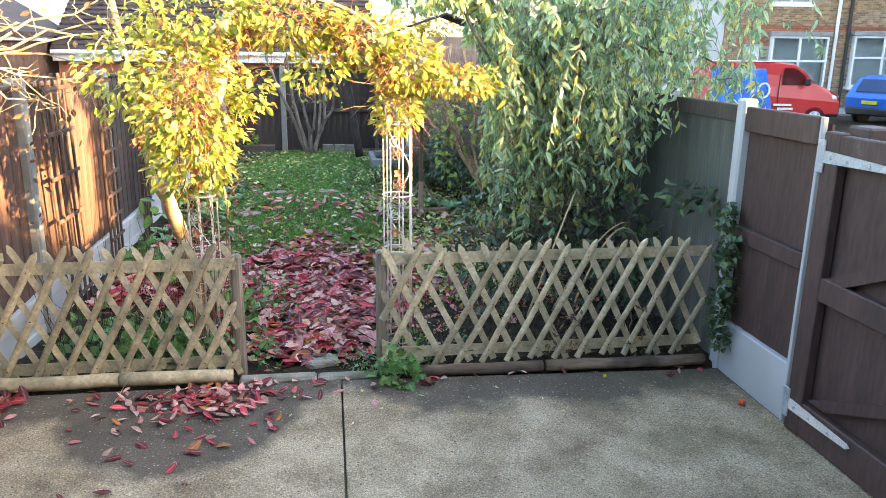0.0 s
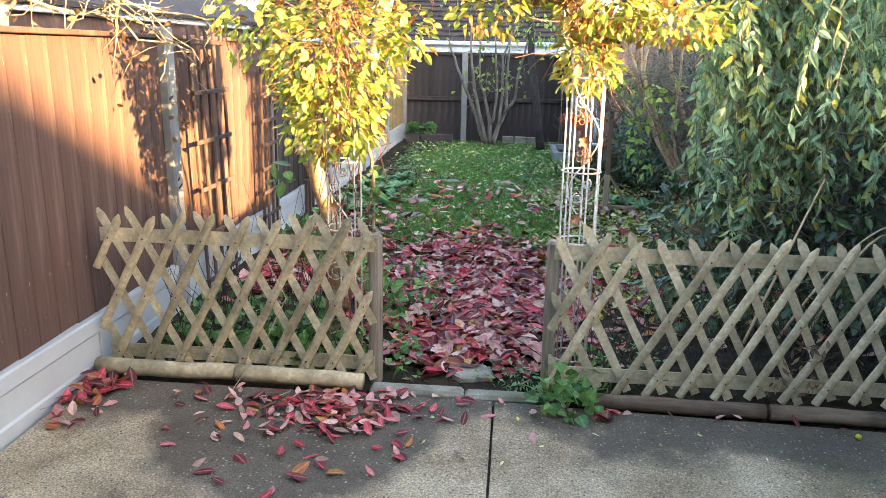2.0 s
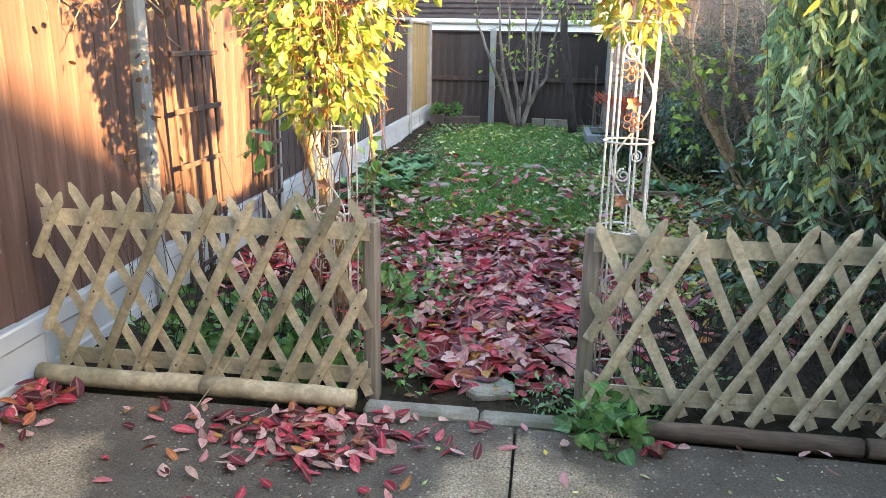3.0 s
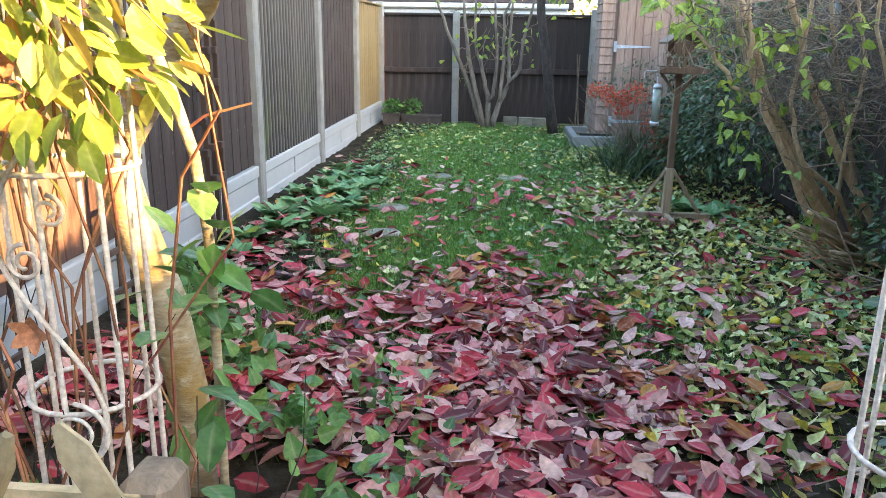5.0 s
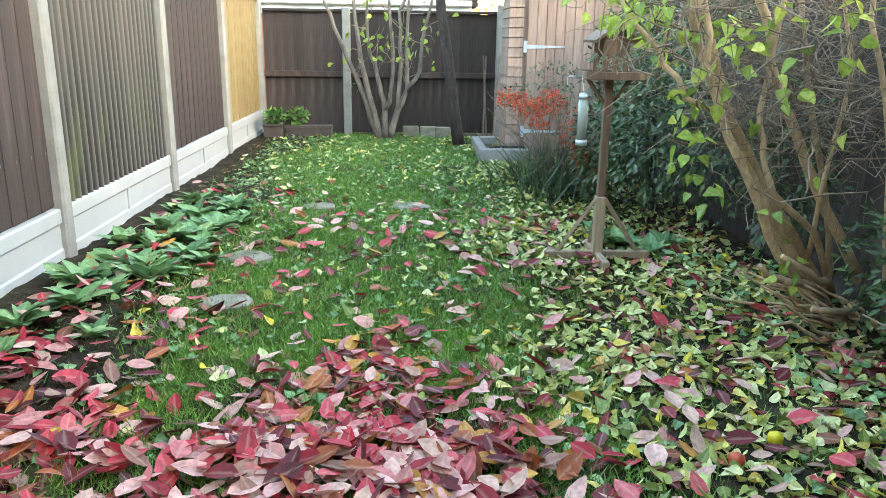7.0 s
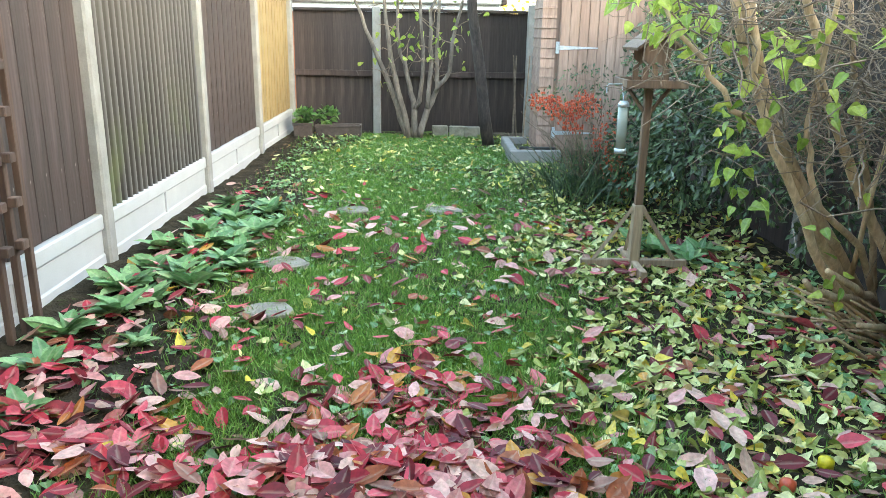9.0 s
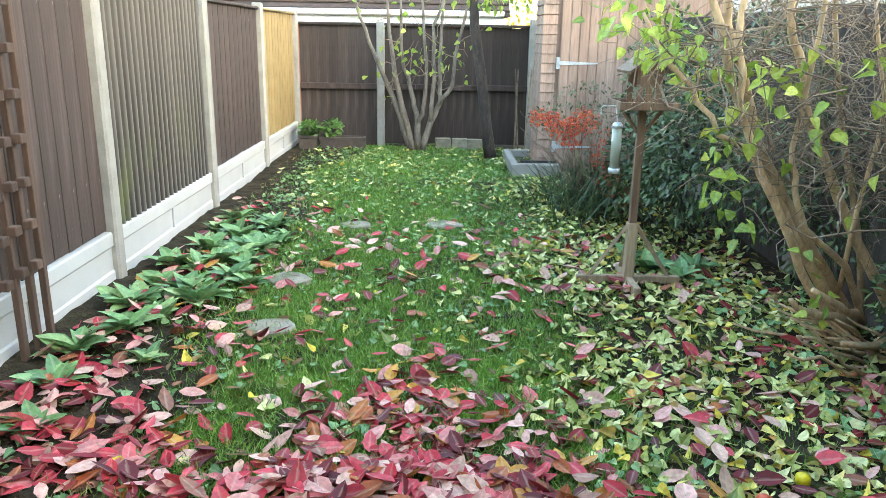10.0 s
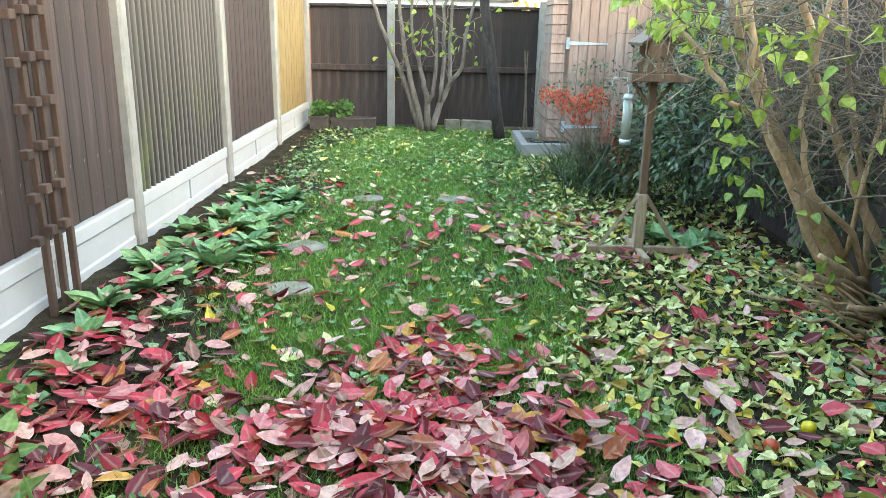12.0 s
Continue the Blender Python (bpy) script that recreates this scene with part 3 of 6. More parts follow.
def build_drive():
    d = thing("driveway", (0, 2.5, -0.14), "worn pebbly concrete driveway slabs with damp dark patches, darker towards the lattice", "driveway", kind="structure")
    for x0, x1 in ((-2.14, -0.223), (-0.213, 2.12)):
        for y0, y1 in ((-0.5, 2.495), (2.5, 5.25)):
            g = Geo().box(x0, x1, y0, y1, -0.14, -0.02, 0.005)
            for v in g.v:
                v[:, 2] += np.where(v[:, 2] > -0.05, drive_z(v[:, 0], v[:, 1]) + 0.02, 0)
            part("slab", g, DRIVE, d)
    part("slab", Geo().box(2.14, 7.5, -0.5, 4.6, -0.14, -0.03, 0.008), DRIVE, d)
    part("joint_filling", Geo().box(-2.2, 2.13, -0.5, 5.27, -0.14, -0.027, 0).box(-0.226, -0.21, 4.0, 5.25, -0.1, 0.0, 0), SOIL, d, "dark mossy soil in the joints")
    k = thing("kerb", (-0.45, 5.3, -0.02), "weathered concrete kerb strip across the garden entrance", "kerb", kind="structure")
    for x0, x1, dz in ((-0.80, -0.36, 0.0), (-0.355, 0.02, -0.008)):
        part("kerb_stone", Geo().box(x0, x1, 5.27, 5.36, -0.1, 0.046 + dz, 0.014), KERB, k)


build_drive()


# ---- fences ----
def feather(w, h, t=0.008):
    """A feather-edged upright board, its back at x=0, width along y."""
    return Geo().extrude([(0, 0), (t, 0.002), (t * 0.95, 0.012), (t * 0.35, w), (0, w)], "z", 0, h)


BOARDS = {}


def boards(parent, mat, axis, at, a, b, z0, z1, facing, n=15):
    """Overlapping upright boards between a and b; axis is the way the fence runs."""
    w = (b - a) / n
    key = (mat.name, round(w, 3), round(z1 - z0, 3))
    if key not in BOARDS:
        BOARDS[key] = feather(w * 1.12, z1 - z0).mesh("board", mat)
    for i in range(n):
        dz = rng.normal(0, 0.003)
        lift = rng.uniform(0, 0.002)
        if axis == "y":
            m = Matrix.Translation((at + facing * lift, a + i * w, z0 + dz)) if facing > 0 else Matrix.Translation((at - lift, a + (i + 1) * w, z0 + dz)) @ Matrix.Rotation(math.pi, 4, "Z")
        else:
            m = Matrix.Translation((a + (i if facing < 0 else i + 1) * w, at + facing * lift, z0 + dz)) @ Matrix.Rotation(-math.pi / 2 if facing < 0 else math.pi / 2, 4, "Z")
        piece("board", BOARDS[key], parent, m)


def concrete_post(parent, x, y, h, mat=None):
    part("fence_post", Geo().box(x - 0.05, x + 0.05, y - 0.05, y + 0.05, -0.2, h, 0.012), mat or POSTC, parent, "pale concrete post")


def gravel_board(parent, at, a, b, z0, z1, facing, label="white painted concrete gravel board"):
    """Concrete board along y with stepped face and a rib."""
    H, s = z1 - z0, facing
    face = [(0.02, z0), (0.02, z0 + 0.4 * H), (0.012, z0 + 0.43 * H), (0.012, z1 - 0.24 * H), (0.026, z1 - 0.2 * H), (0.026, z1 - 0.01), (0.02, z1), (-0.02, z1), (-0.02, z0)]
    g = Geo()
    n = len(face)
    v = [(at + s * p, w, q) for w in (a, b) for p, q in face]
    g.add(v, [[i, (i + 1) % n, n + (i + 1) % n, n + i] for i in range(n)] + [list(range(n))[::-1], list(range(n, 2 * n))])
    ob = part("gravel_board", g, WHITEC, parent, label)
    m, x = (a + b) / 2, (at + s * 0.008, at + s * 0.024)
    part("rib", Geo().box(min(x), max(x), m - 0.02, m + 0.02, z0 + 0.42 * H, z1 - 0.21 * H, 0.003), WHITEC, ob)


LEFT_POSTS = [0.75, 2.65, 4.5, 6.36, 8.22, 10.1, 12.02, 13.94, 15.86]
FX = -2.2


def left_fence():
    S = thing("side_fence", (FX, 8, 0), "tall stained board fence between concrete posts", "fence")
    for y in LEFT_POSTS:
        concrete_post(S, FX, y, 1.68)
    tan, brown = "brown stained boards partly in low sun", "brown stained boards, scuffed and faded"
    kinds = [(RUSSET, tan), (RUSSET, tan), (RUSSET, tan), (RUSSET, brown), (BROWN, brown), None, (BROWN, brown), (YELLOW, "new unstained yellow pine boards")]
    for (y0, y1), k in zip(zip(LEFT_POSTS, LEFT_POSTS[1:]), kinds):
        a, b = y0 + 0.05, y1 - 0.05
        gravel_board(S, FX, a, b, -0.1, 0.285, 1)
        if k:
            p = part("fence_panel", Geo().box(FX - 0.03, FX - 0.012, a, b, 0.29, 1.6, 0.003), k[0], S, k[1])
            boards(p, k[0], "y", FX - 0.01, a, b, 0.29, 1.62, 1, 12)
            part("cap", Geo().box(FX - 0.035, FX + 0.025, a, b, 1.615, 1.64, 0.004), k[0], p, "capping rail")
        else:
            p = part("fence_panel", Geo().box(FX - 0.045, FX - 0.03, a, b, 0.29, 1.6, 0.003), DARKW, S, "old corrugated plastic sheet on a dark panel")
            n = 22
            v, m = [], n * 8
            for i in range(m + 1):
                y = a + (b - a) * i / m
                x = FX + 0.002 + 0.02 * math.sin(2 * math.pi * n * i / m)
                v += [(x, y, 0.26), (x, y, 1.63)]
            part("corrugated_sheet", Geo().add(v, [[2 * i, 2 * i + 2, 2 * i + 3, 2 * i + 1] for i in range(m)]), CORR, p, "grey corrugated plastic stained green", smooth=True)


left_fence()


def back_fence():
    y = 15.97
    S = thing("back_fence", (0, y, 0), "dark brown weathered close-board back fence", "fence")
    for x in (-1.1, 0.86):
        part("fence_post", Geo().box(x - 0.05, x + 0.05, y - 0.1, y - 0.0, -0.1, 1.56 + (0.05 if x > 0 else 0), 0.012), POSTC, S, "pale concrete post")
    for a, b in ((-2.15, -1.15), (-1.05, 0.81), (0.91, 2.6)):
        p = part("fence_panel", Geo().box(a, b, y + 0.004, y + 0.02, 0, 1.49, 0.003), DARKW, S)
        boards(p, DARKW, "x", y + 0.0, a, b, 0.0, 1.5, -1, max(8, int((b - a) / 0.115)))
        part("cap", Geo().box(a, b, y - 0.05, y + 0.03, 1.5, 1.535, 0.005), DARKW, p, "capping rail")
        part("rail", Geo().box(a, b, y - 0.06, y - 0.02, 0.7, 0.775, 0.006), BROWN, p, "horizontal arris rail")


back_fence()


def right_fence():
    X = 2.16
    S = thing("drive_fence", (X, 9, 0), "brown board fence with white concrete posts beside the drive", "fence")
    part("fence_post", Geo().box(X - 0.05, X + 0.04, 5.265, 5.35, -0.1, 1.64, 0.012), WHITEC, S, "white painted concrete post")
    part("post_edge", Geo().box(X - 0.05, X - 0.02, 4.545, 4.567, -0.1, 1.6, 0.004), WHITEC, S, "thin white post edge beside the gate")
    for yy in (7.2, 9.1, 11, 12.9, 14.8):
        concrete_post(S, X, yy, 1.6)
    part("gravel_board", Geo().box(X - 0.03, X + 0.02, 4.57, 5.265, -0.1, 0.3, 0.008), WHITEC, S, "plain white painted gravel board")
    p = part("fence_panel", Geo().box(X + 0.012, X + 0.03, 4.56, 5.28, 0.3, 1.56, 0.003), CHOC, S, "chocolate-brown painted boards")
    boards(p, CHOC, "y", X + 0.01, 4.57, 5.27, 0.3, 1.57, -1, 4)
    for z0, z1 in ((1.46, 1.6), (0.82, 0.91)):
        part("rail", Geo().box(X - 0.045, X - 0.008, 4.58, 5.25, z0, z1, 0.006), CHOC, p, "horizontal rail")
    for k, (a, b) in enumerate(((5.37, 7.15), (7.25, 9.05), (9.15, 10.95), (11.05, 12.85), (12.95, 14.75))):
        wood = DARKW if k else GREYW
        p = part("fence_panel", Geo().box(X + 0.002, X + 0.02, a, b, -0.45, 1.55, 0.003), wood, S, "dark weathered boards" if k else "grey-green weathered boards")
        boards(p, wood, "y", X, a, b, -0.45, 1.56, -1, 12)
        part("cap", Geo().box(X - 0.03, X + 0.02, a, b, 1.5, 1.6, 0.004), DARKW, p, "capping rail")
    g = thing("gate", (X, 3.0, 0), "chocolate-brown ledged and braced wooden drive gate, closed", "gate")
    y0, y1 = 1.2, 4.5
    for j in range(2):
        a, b = (y0, 2.83) if j == 0 else (2.86, y1)
        boards(g, CHOC, "y", X + 0.0, a, b, -0.01, 1.5, -1, 8)
        for z0, z1 in ((1.4, 1.53), (0.72, 0.84), (-0.01, 0.17)):
            part("rail", Geo().box(X - 0.06, X - 0.012, a, b, z0, z1, 0.006), CHOC, g, "horizontal gate rail")
        for c in (a, b - 0.12):
            part("stile", Geo().box(X - 0.066, X - 0.012, c, c + 0.12, -0.015, 1.54, 0.006), CHOC, g, "upright gate stile")
        part("brace", Geo().extrude([(b - 0.14, 0.2), (b - 0.28, 0.2), (a + 0.14, 0.72), (a + 0.3, 0.72)], "x", X - 0.055, X - 0.014), CHOC, g, "diagonal brace")
        part("brace", Geo().extrude([(b - 0.14, 0.84), (b - 0.28, 0.84), (a + 0.14, 1.4), (a + 0.3, 1.4)], "x", X - 0.055, X - 0.014), CHOC, g, "diagonal brace")
    for z, tag in ((1.42, 0), (0.13, 1)):
        h = part("hinge", Geo().extrude([(4.49, z + 0.03), (4.02, z + 0.014), (4.0, z), (4.02, z - 0.014), (4.49, z - 0.03)], "x", X - 0.075, X - 0.067), GALV if not tag else METALW, g, "galvanised strap hinge" if not tag else "rusty pale strap hinge")
        part("hinge_plate", Geo().box(X - 0.078, X - 0.067, 4.47, 4.52, z - 0.08, z + 0.08, 0.003), GALV, h)
        for q in (4.42, 4.3, 4.15):
            part("bolt", Geo().ball((X - 0.076, q, z), 0.01), GALV, h)
    solid("gate_post", Geo().box(X + 0.02, X + 0.16, 4.3, 4.46, -0.1, 1.57, 0.01), CHOC, "square brown wooden gate post", "gate post")


right_fence()


# ---- lattice fences ----
def lattice(name, x0, x1, y, label, post_right, top, lead, trail):
    L = thing(name, ((x0 + x1) / 2, y, 0), label, "fence", "low lattice fences")
    r = 0.0205

    def pole(xa, lean, yy):
        """A half-round pole, clipped to the ends of the fence, with a pointed top."""
        zt, zb = top + rng.normal(0, 0.012), 0.045 + rng.normal(0, 0.01)
        def xat(z):
            return xa + lean * (z - zb) / 0.75
        za, zc = zb, zt
        for lim, sgn in ((x0, -1), (x1, 1)):
            if sgn * (xat(zt) - lim) > 0 and sgn * (xat(zb) - lim) > 0:
                return
            zl = zb + (lim - xa) * 0.75 / lean
            if sgn * (xat(zt) - lim) > 0:
                zc = min(zc, zl)
            elif sgn * (xat(zb) - lim) > 0:
                za = max(za, zl)
        if zc - za < 0.12:
            return
        g = Geo()
        a, b = np.array([xat(za), yy, za]), np.array([xat(zc), yy, zc])
        d = (b - a) / np.linalg.norm(b - a)
        side = np.cross(d, [0, 1, 0])
        face = -1 if lean > 0 else 1
        prof = [(math.cos(t) * r, face * math.sin(t) * r * 0.8) for t in np.linspace(0, math.pi, 6)]
        rows = [(a, 1), (a + (b - a) * 0.5 + np.array([0, 0, 0]), 1), (b - d * 0.035, 1), (b, 0.25)]
        v = []
        for c, k in rows:
            k2 = k * (1 + rng.normal(0, 0.04))
            off = rng.normal(0, 0.0015)
            for p, q in prof:
                w = c + side * (p * k2 + off) + np.array([0, q * max(k2, 0.6), 0])
                v.append(w)
        m = len(prof)
        f = [[i * m + j, i * m + (j + 1) % m, (i + 1) * m + (j + 1) % m, (i + 1) * m + j] for i in range(len(rows) - 1) for j in range(m)]
        f += [list(range(m)), list(range((len(rows) - 1) * m, len(rows) * m))[::-1]]
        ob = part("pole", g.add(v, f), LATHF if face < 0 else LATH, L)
        for z in (0.7, 0.42, 0.13):
            if za < z < zc and face < 0:
                part("nail", Geo().ball((xat(z), yy - r * 0.85, z), 0.0045, 5), BLACKP, ob)

    sp = 0.1525
    n = int((x1 - x0) / sp) + 6
    for i in range(-4, n):
        if not (lead > 0 and i == 3):
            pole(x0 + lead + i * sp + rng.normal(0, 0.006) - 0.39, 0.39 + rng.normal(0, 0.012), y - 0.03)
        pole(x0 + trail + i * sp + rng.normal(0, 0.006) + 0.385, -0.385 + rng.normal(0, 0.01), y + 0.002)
    for z in (0.7, 0.11):
        g = Geo()
        prof = [(math.cos(t) * 0.04, math.sin(t) * 0.031) for t in np.linspace(-math.pi / 2, math.pi / 2, 7)]
        g.extrude([(y + 0.024 + q[0], z + q[1] * 1.1) for q in prof], "x", x0, x1)
        part("rail", g, LATH, L, "half-round horizontal rail")
    xe = x1 if post_right else x0
    part("end_post", Geo().box(xe - 0.03, xe + 0.03, y + 0.03, y + 0.1, -0.1, 0.745, 0.012), OLDPOST, L, "weathered grey-green end post")
    return L


lattice("lattice_fence", -2.13, -0.80, 5.39, "low weathered diamond lattice fence of half-round poles", True, 0.83, -0.02, 0.04)
lattice("lattice_fence", 0.03, 2.06, 5.40, "low weathered diamond lattice fence tangled with dead stems", False, 0.8, 0.08, 0.0)


def log(a, b, r, mat, label):
    p = wander(a, b, 9, 0.004)
    ring = Geo().tube(p, r, r * 0.96, 10)
    return solid("log_edging", ring, mat, label, "log", "logs edging the drive", smooth=True)


log((-2.13, 5.285, 0.082), (-1.45, 5.29, 0.08), 0.04, LATHF, "round wooden log edging along the drive")
log((-1.44, 5.29, 0.08), (-0.83, 5.285, 0.072), 0.04, LATHF, "round wooden log edging along the drive")
log((0.12, 5.30, 0.042), (1.0, 5.295, 0.034), 0.036, OLDLOG, "dark rotting log edging along the drive")
log((1.02, 5.295, 0.034), (2.04, 5.29, 0.03), 0.036, OLDLOG, "dark rotting log edging along the drive")


# ---- metal arch ----
def column(parent, cx, cy, r, z1):
    """One leg of the arch: a round cage of thin bars with hoops, scrolls and wire flowers."""
    for k in range(7):
        a = math.pi * (-0.5 + 2 * k / 7)
        x, y = cx + r * math.cos(a), cy + r * math.sin(a)
        part("bar", Geo().tube([(x, y, -0.05), (x + 0.003, y, 0.7), (x, y, z1)], 0.0043, sides=6), METALW, parent, smooth=True)
    for z in (0.12, 0.71, 1.045, z1 - 0.03):
        th = np.linspace(0, 2 * math.pi, 25)
        part("hoop", Geo().tube(np.stack([cx + (r + 0.004) * np.cos(th), cy + (r + 0.004) * np.sin(th), np.full(25, z)], 1), 0.0043, sides=5, cap=False), METALW, parent, smooth=True)
    front = cy - r - 0.003
    # long wavering stem between the hoops, with loops, and coils at its foot
    t = np.linspace(0, 1, 60)
    pts = np.stack([cx + 0.062 * np.sin(t * 10.2 + 0.6), np.full(60, front), 0.63 + t * (z1 - 0.68)], 1)
    part("scroll", Geo().tube(pts, 0.0038, sides=5), METALW, parent, smooth=True)
    for z, s, rr in ((0.68, 1, 0.05), (0.93, -1, 0.026), (1.0, 1, 0.022), (1.37, -1, 0.035), (0.5, -1, 0.05)):
        t = np.linspace(0, 1, 30)
        ang = s * t * 9.5
        rad = rr * (1 - 0.7 * t)
        pts = np.stack([cx + s * 0.02 + rad * np.sin(ang), np.full(30, front - 0.004), z + rad * np.cos(ang)], 1)
        part("scroll", Geo().tube(pts, 0.0036, 0.0028, 5), METALW, parent, smooth=True)
    for x, z, k in ((cx - 0.02, 1.305, 1.0), (cx + 0.0, 1.125, 1.0), (cx - 0.005, 1.19, 0.0), (cx - 0.02, 0.835, 0.0)):
        g = Geo()
        if k:
            for q in range(6):
                th = np.linspace(0, 2 * math.pi, 11)
                ax, az = math.cos(q * math.pi / 3 + 0.5), math.sin(q * math.pi / 3 + 0.5)
                g.tube(np.stack([x + 0.025 * ax + 0.0125 * np.cos(th), np.full(11, front - 0.006), z + 0.025 * az + 0.0125 * np.sin(th)], 1), 0.0026, sides=4, cap=False)
            g.ball((x, front - 0.008, z), 0.009)
        else:
            th = np.arange(5) * 2 * math.pi / 5
            ax = np.stack([np.cos(th), np.full(5, -0.35), np.sin(th)], 1)
            leaves(g, np.tile([x, front - 0.006, z], (5, 1)), ax, np.tile([0, -1.0, 0], (5, 1)), 0.034, 0.02, BROAD, 0.2, 0.25)
        part("flower", g, RUST, parent, "rusty wire flower" if k else "rusty sheet metal flower", smooth=True)


def build_arch():
    a = thing("garden_arch", (-0.43, 5.6, 0), "rusting white metal garden arch with scrolls and wire flowers", "arch")
    column(a, -1.01, 5.71, 0.086, 1.5)
    column(a, 0.145, 5.63, 0.086, 1.5)
    for y in (5.63, 5.7, 5.77):
        for rr in (0.505, 0.67):
            th = np.linspace(math.pi, 0, 25)
            part("hoop_bar", Geo().tube(np.stack([-0.422 + rr * np.cos(th), np.full(25, y), 1.5 + rr * np.sin(th)], 1), 0.0042, sides=6), METALW, a, smooth=True)


build_arch()
FEEDER, _t, _p = nodes("cloudy feeder tube")
_p.inputs["Base Color"].default_value = (0.42, 0.47, 0.42, 1)
_p.inputs["Roughness"].default_value = 0.25
_p.inputs["Transmission Weight"].default_value = 0.35
# ---- bird table ----
def build_bird_table():
    x, y = 0.88, 10.5
    b = float(gz(x, y))
    T = thing("bird_table", (x, y, b), "brown wooden bird table with pitched roof on a braced post", "bird table")
    part("post", Geo().box(x - 0.023, x + 0.023, y - 0.023, y + 0.023, b + 0.02, 0.99, 0.004), TABLEW, T)
    part("sleeve", Geo().box(x - 0.03, x + 0.03, y - 0.034, y + 0.034, b + 0.0, 0.28, 0.004), PALEW, T, "thicker pale lower post")
    part("foot", Geo().box(x - 0.33, x + 0.33, y - 0.02, y + 0.02, b + 0.02, b + 0.07, 0.005), PALEW, T)
    part("foot", Geo().box(x - 0.02, x + 0.02, y - 0.26, y + 0.26, b + 0.0, b + 0.068, 0.005), PALEW, T)
    for dx, dy in ((-1, 0), (1, 0), (0, 1)):
        part("brace", Geo().tube([(x + dx * 0.27, y + dy * 0.22, b + 0.04), (x + dx * 0.03, y + dy * 0.03, 0.26)], 0.015, sides=4), PALEW, T)
    tray = part("tray", Geo().box(x - 0.165, x + 0.165, y - 0.165, y + 0.165, 0.99, 1.005, 0.003), TABLEW, T)
    for s in (-1, 1):
        part("edge", Geo().box(x - 0.175, x + 0.175, y + s * 0.165 - 0.008, y + s * 0.165 + 0.008, 0.985, 1.03, 0.003), TABLEW, tray)
        part("edge", Geo().box(x + s * 0.165 - 0.008, x + s * 0.165 + 0.008, y - 0.155, y + 0.155, 0.985, 1.03, 0.003), TABLEW, tray)
        part("bracket", Geo().tube([(x + s * 0.13, y, 0.985), (x + s * 0.02, y, 0.84)], 0.012, sides=4), TABLEW, T)
    # end boards with a scalloped hole, and the pitched roof
    for s in (-1, 1):
        w = 0.075
        out = [(x - w, 1.02), (x - w, 1.09), (x - w + 0.03, 1.115), (x - w, 1.14), (x - w, 1.21), (x, 1.27), (x + w, 1.21), (x + w, 1.14), (x + w - 0.03, 1.115), (x + w, 1.09), (x + w, 1.02), (x + 0.045, 1.02), (x + 0.04, 1.1), (x, 1.13), (x - 0.04, 1.1), (x - 0.045, 1.02)]
        part("gable_board", Geo().extrude(out, "y", y + s * 0.11 - 0.007, y + s * 0.11 + 0.007), TABLEW, T)
        part("roof_board", Geo().extrude([(x, 1.305), (x + s * 0.135, 1.205), (x + s * 0.13, 1.19), (x, 1.288)], "y", y - 0.17, y + 0.17), TABLEW, T, "sloping roof board")
    part("seed", Geo().box(x - 0.1, x + 0.1, y - 0.1, y + 0.1, 1.004, 1.012, 0.003), SEED, T)
    part("hook", Geo().tube([(x - 0.165, y - 0.06, 1.0), (x - 0.25, y - 0.06, 1.0), (x - 0.26, y - 0.06, 0.99), (x - 0.26, y - 0.06, 0.95)], 0.004, sides=5), GALV, T)
    fx, fy = x - 0.17, y - 0.12
    F = thing("bird_feeder", (fx, fy, 0.6), "clear tube bird feeder hanging under the bird table", "bird feeder")
    part("tube", Geo().tube([(fx, fy, 0.64), (fx, fy, 0.88)], 0.03, sides=14), FEEDER, F, smooth=True)
    part("seed", Geo().tube([(fx, fy, 0.645), (fx, fy, 0.72)], 0.026, sides=10), SEED, F)
    part("cap", Geo().tube([(fx, fy, 0.88), (fx, fy, 0.9), (fx, fy, 0.91)], 0.036, 0.02, sides=14), GALV, F, "dull green cap", True)
    part("base", Geo().tube([(fx, fy, 0.61), (fx, fy, 0.64)], 0.034, sides=14), GALV, F, "metal base", True)
    part("perch", Geo().tube([(fx - 0.06, fy, 0.68), (fx + 0.06, fy, 0.68)], 0.004, sides=5), BLACKP, F)
    part("perch", Geo().tube([(fx - 0.06, fy, 0.78), (fx + 0.06, fy, 0.78)], 0.004, sides=5), BLACKP, F)
    part("hanger", Geo().tube([(fx, fy, 0.9), (fx - 0.01, fy + 0.04, 1.0)], 0.002, sides=4), GALV, F)


build_bird_table()


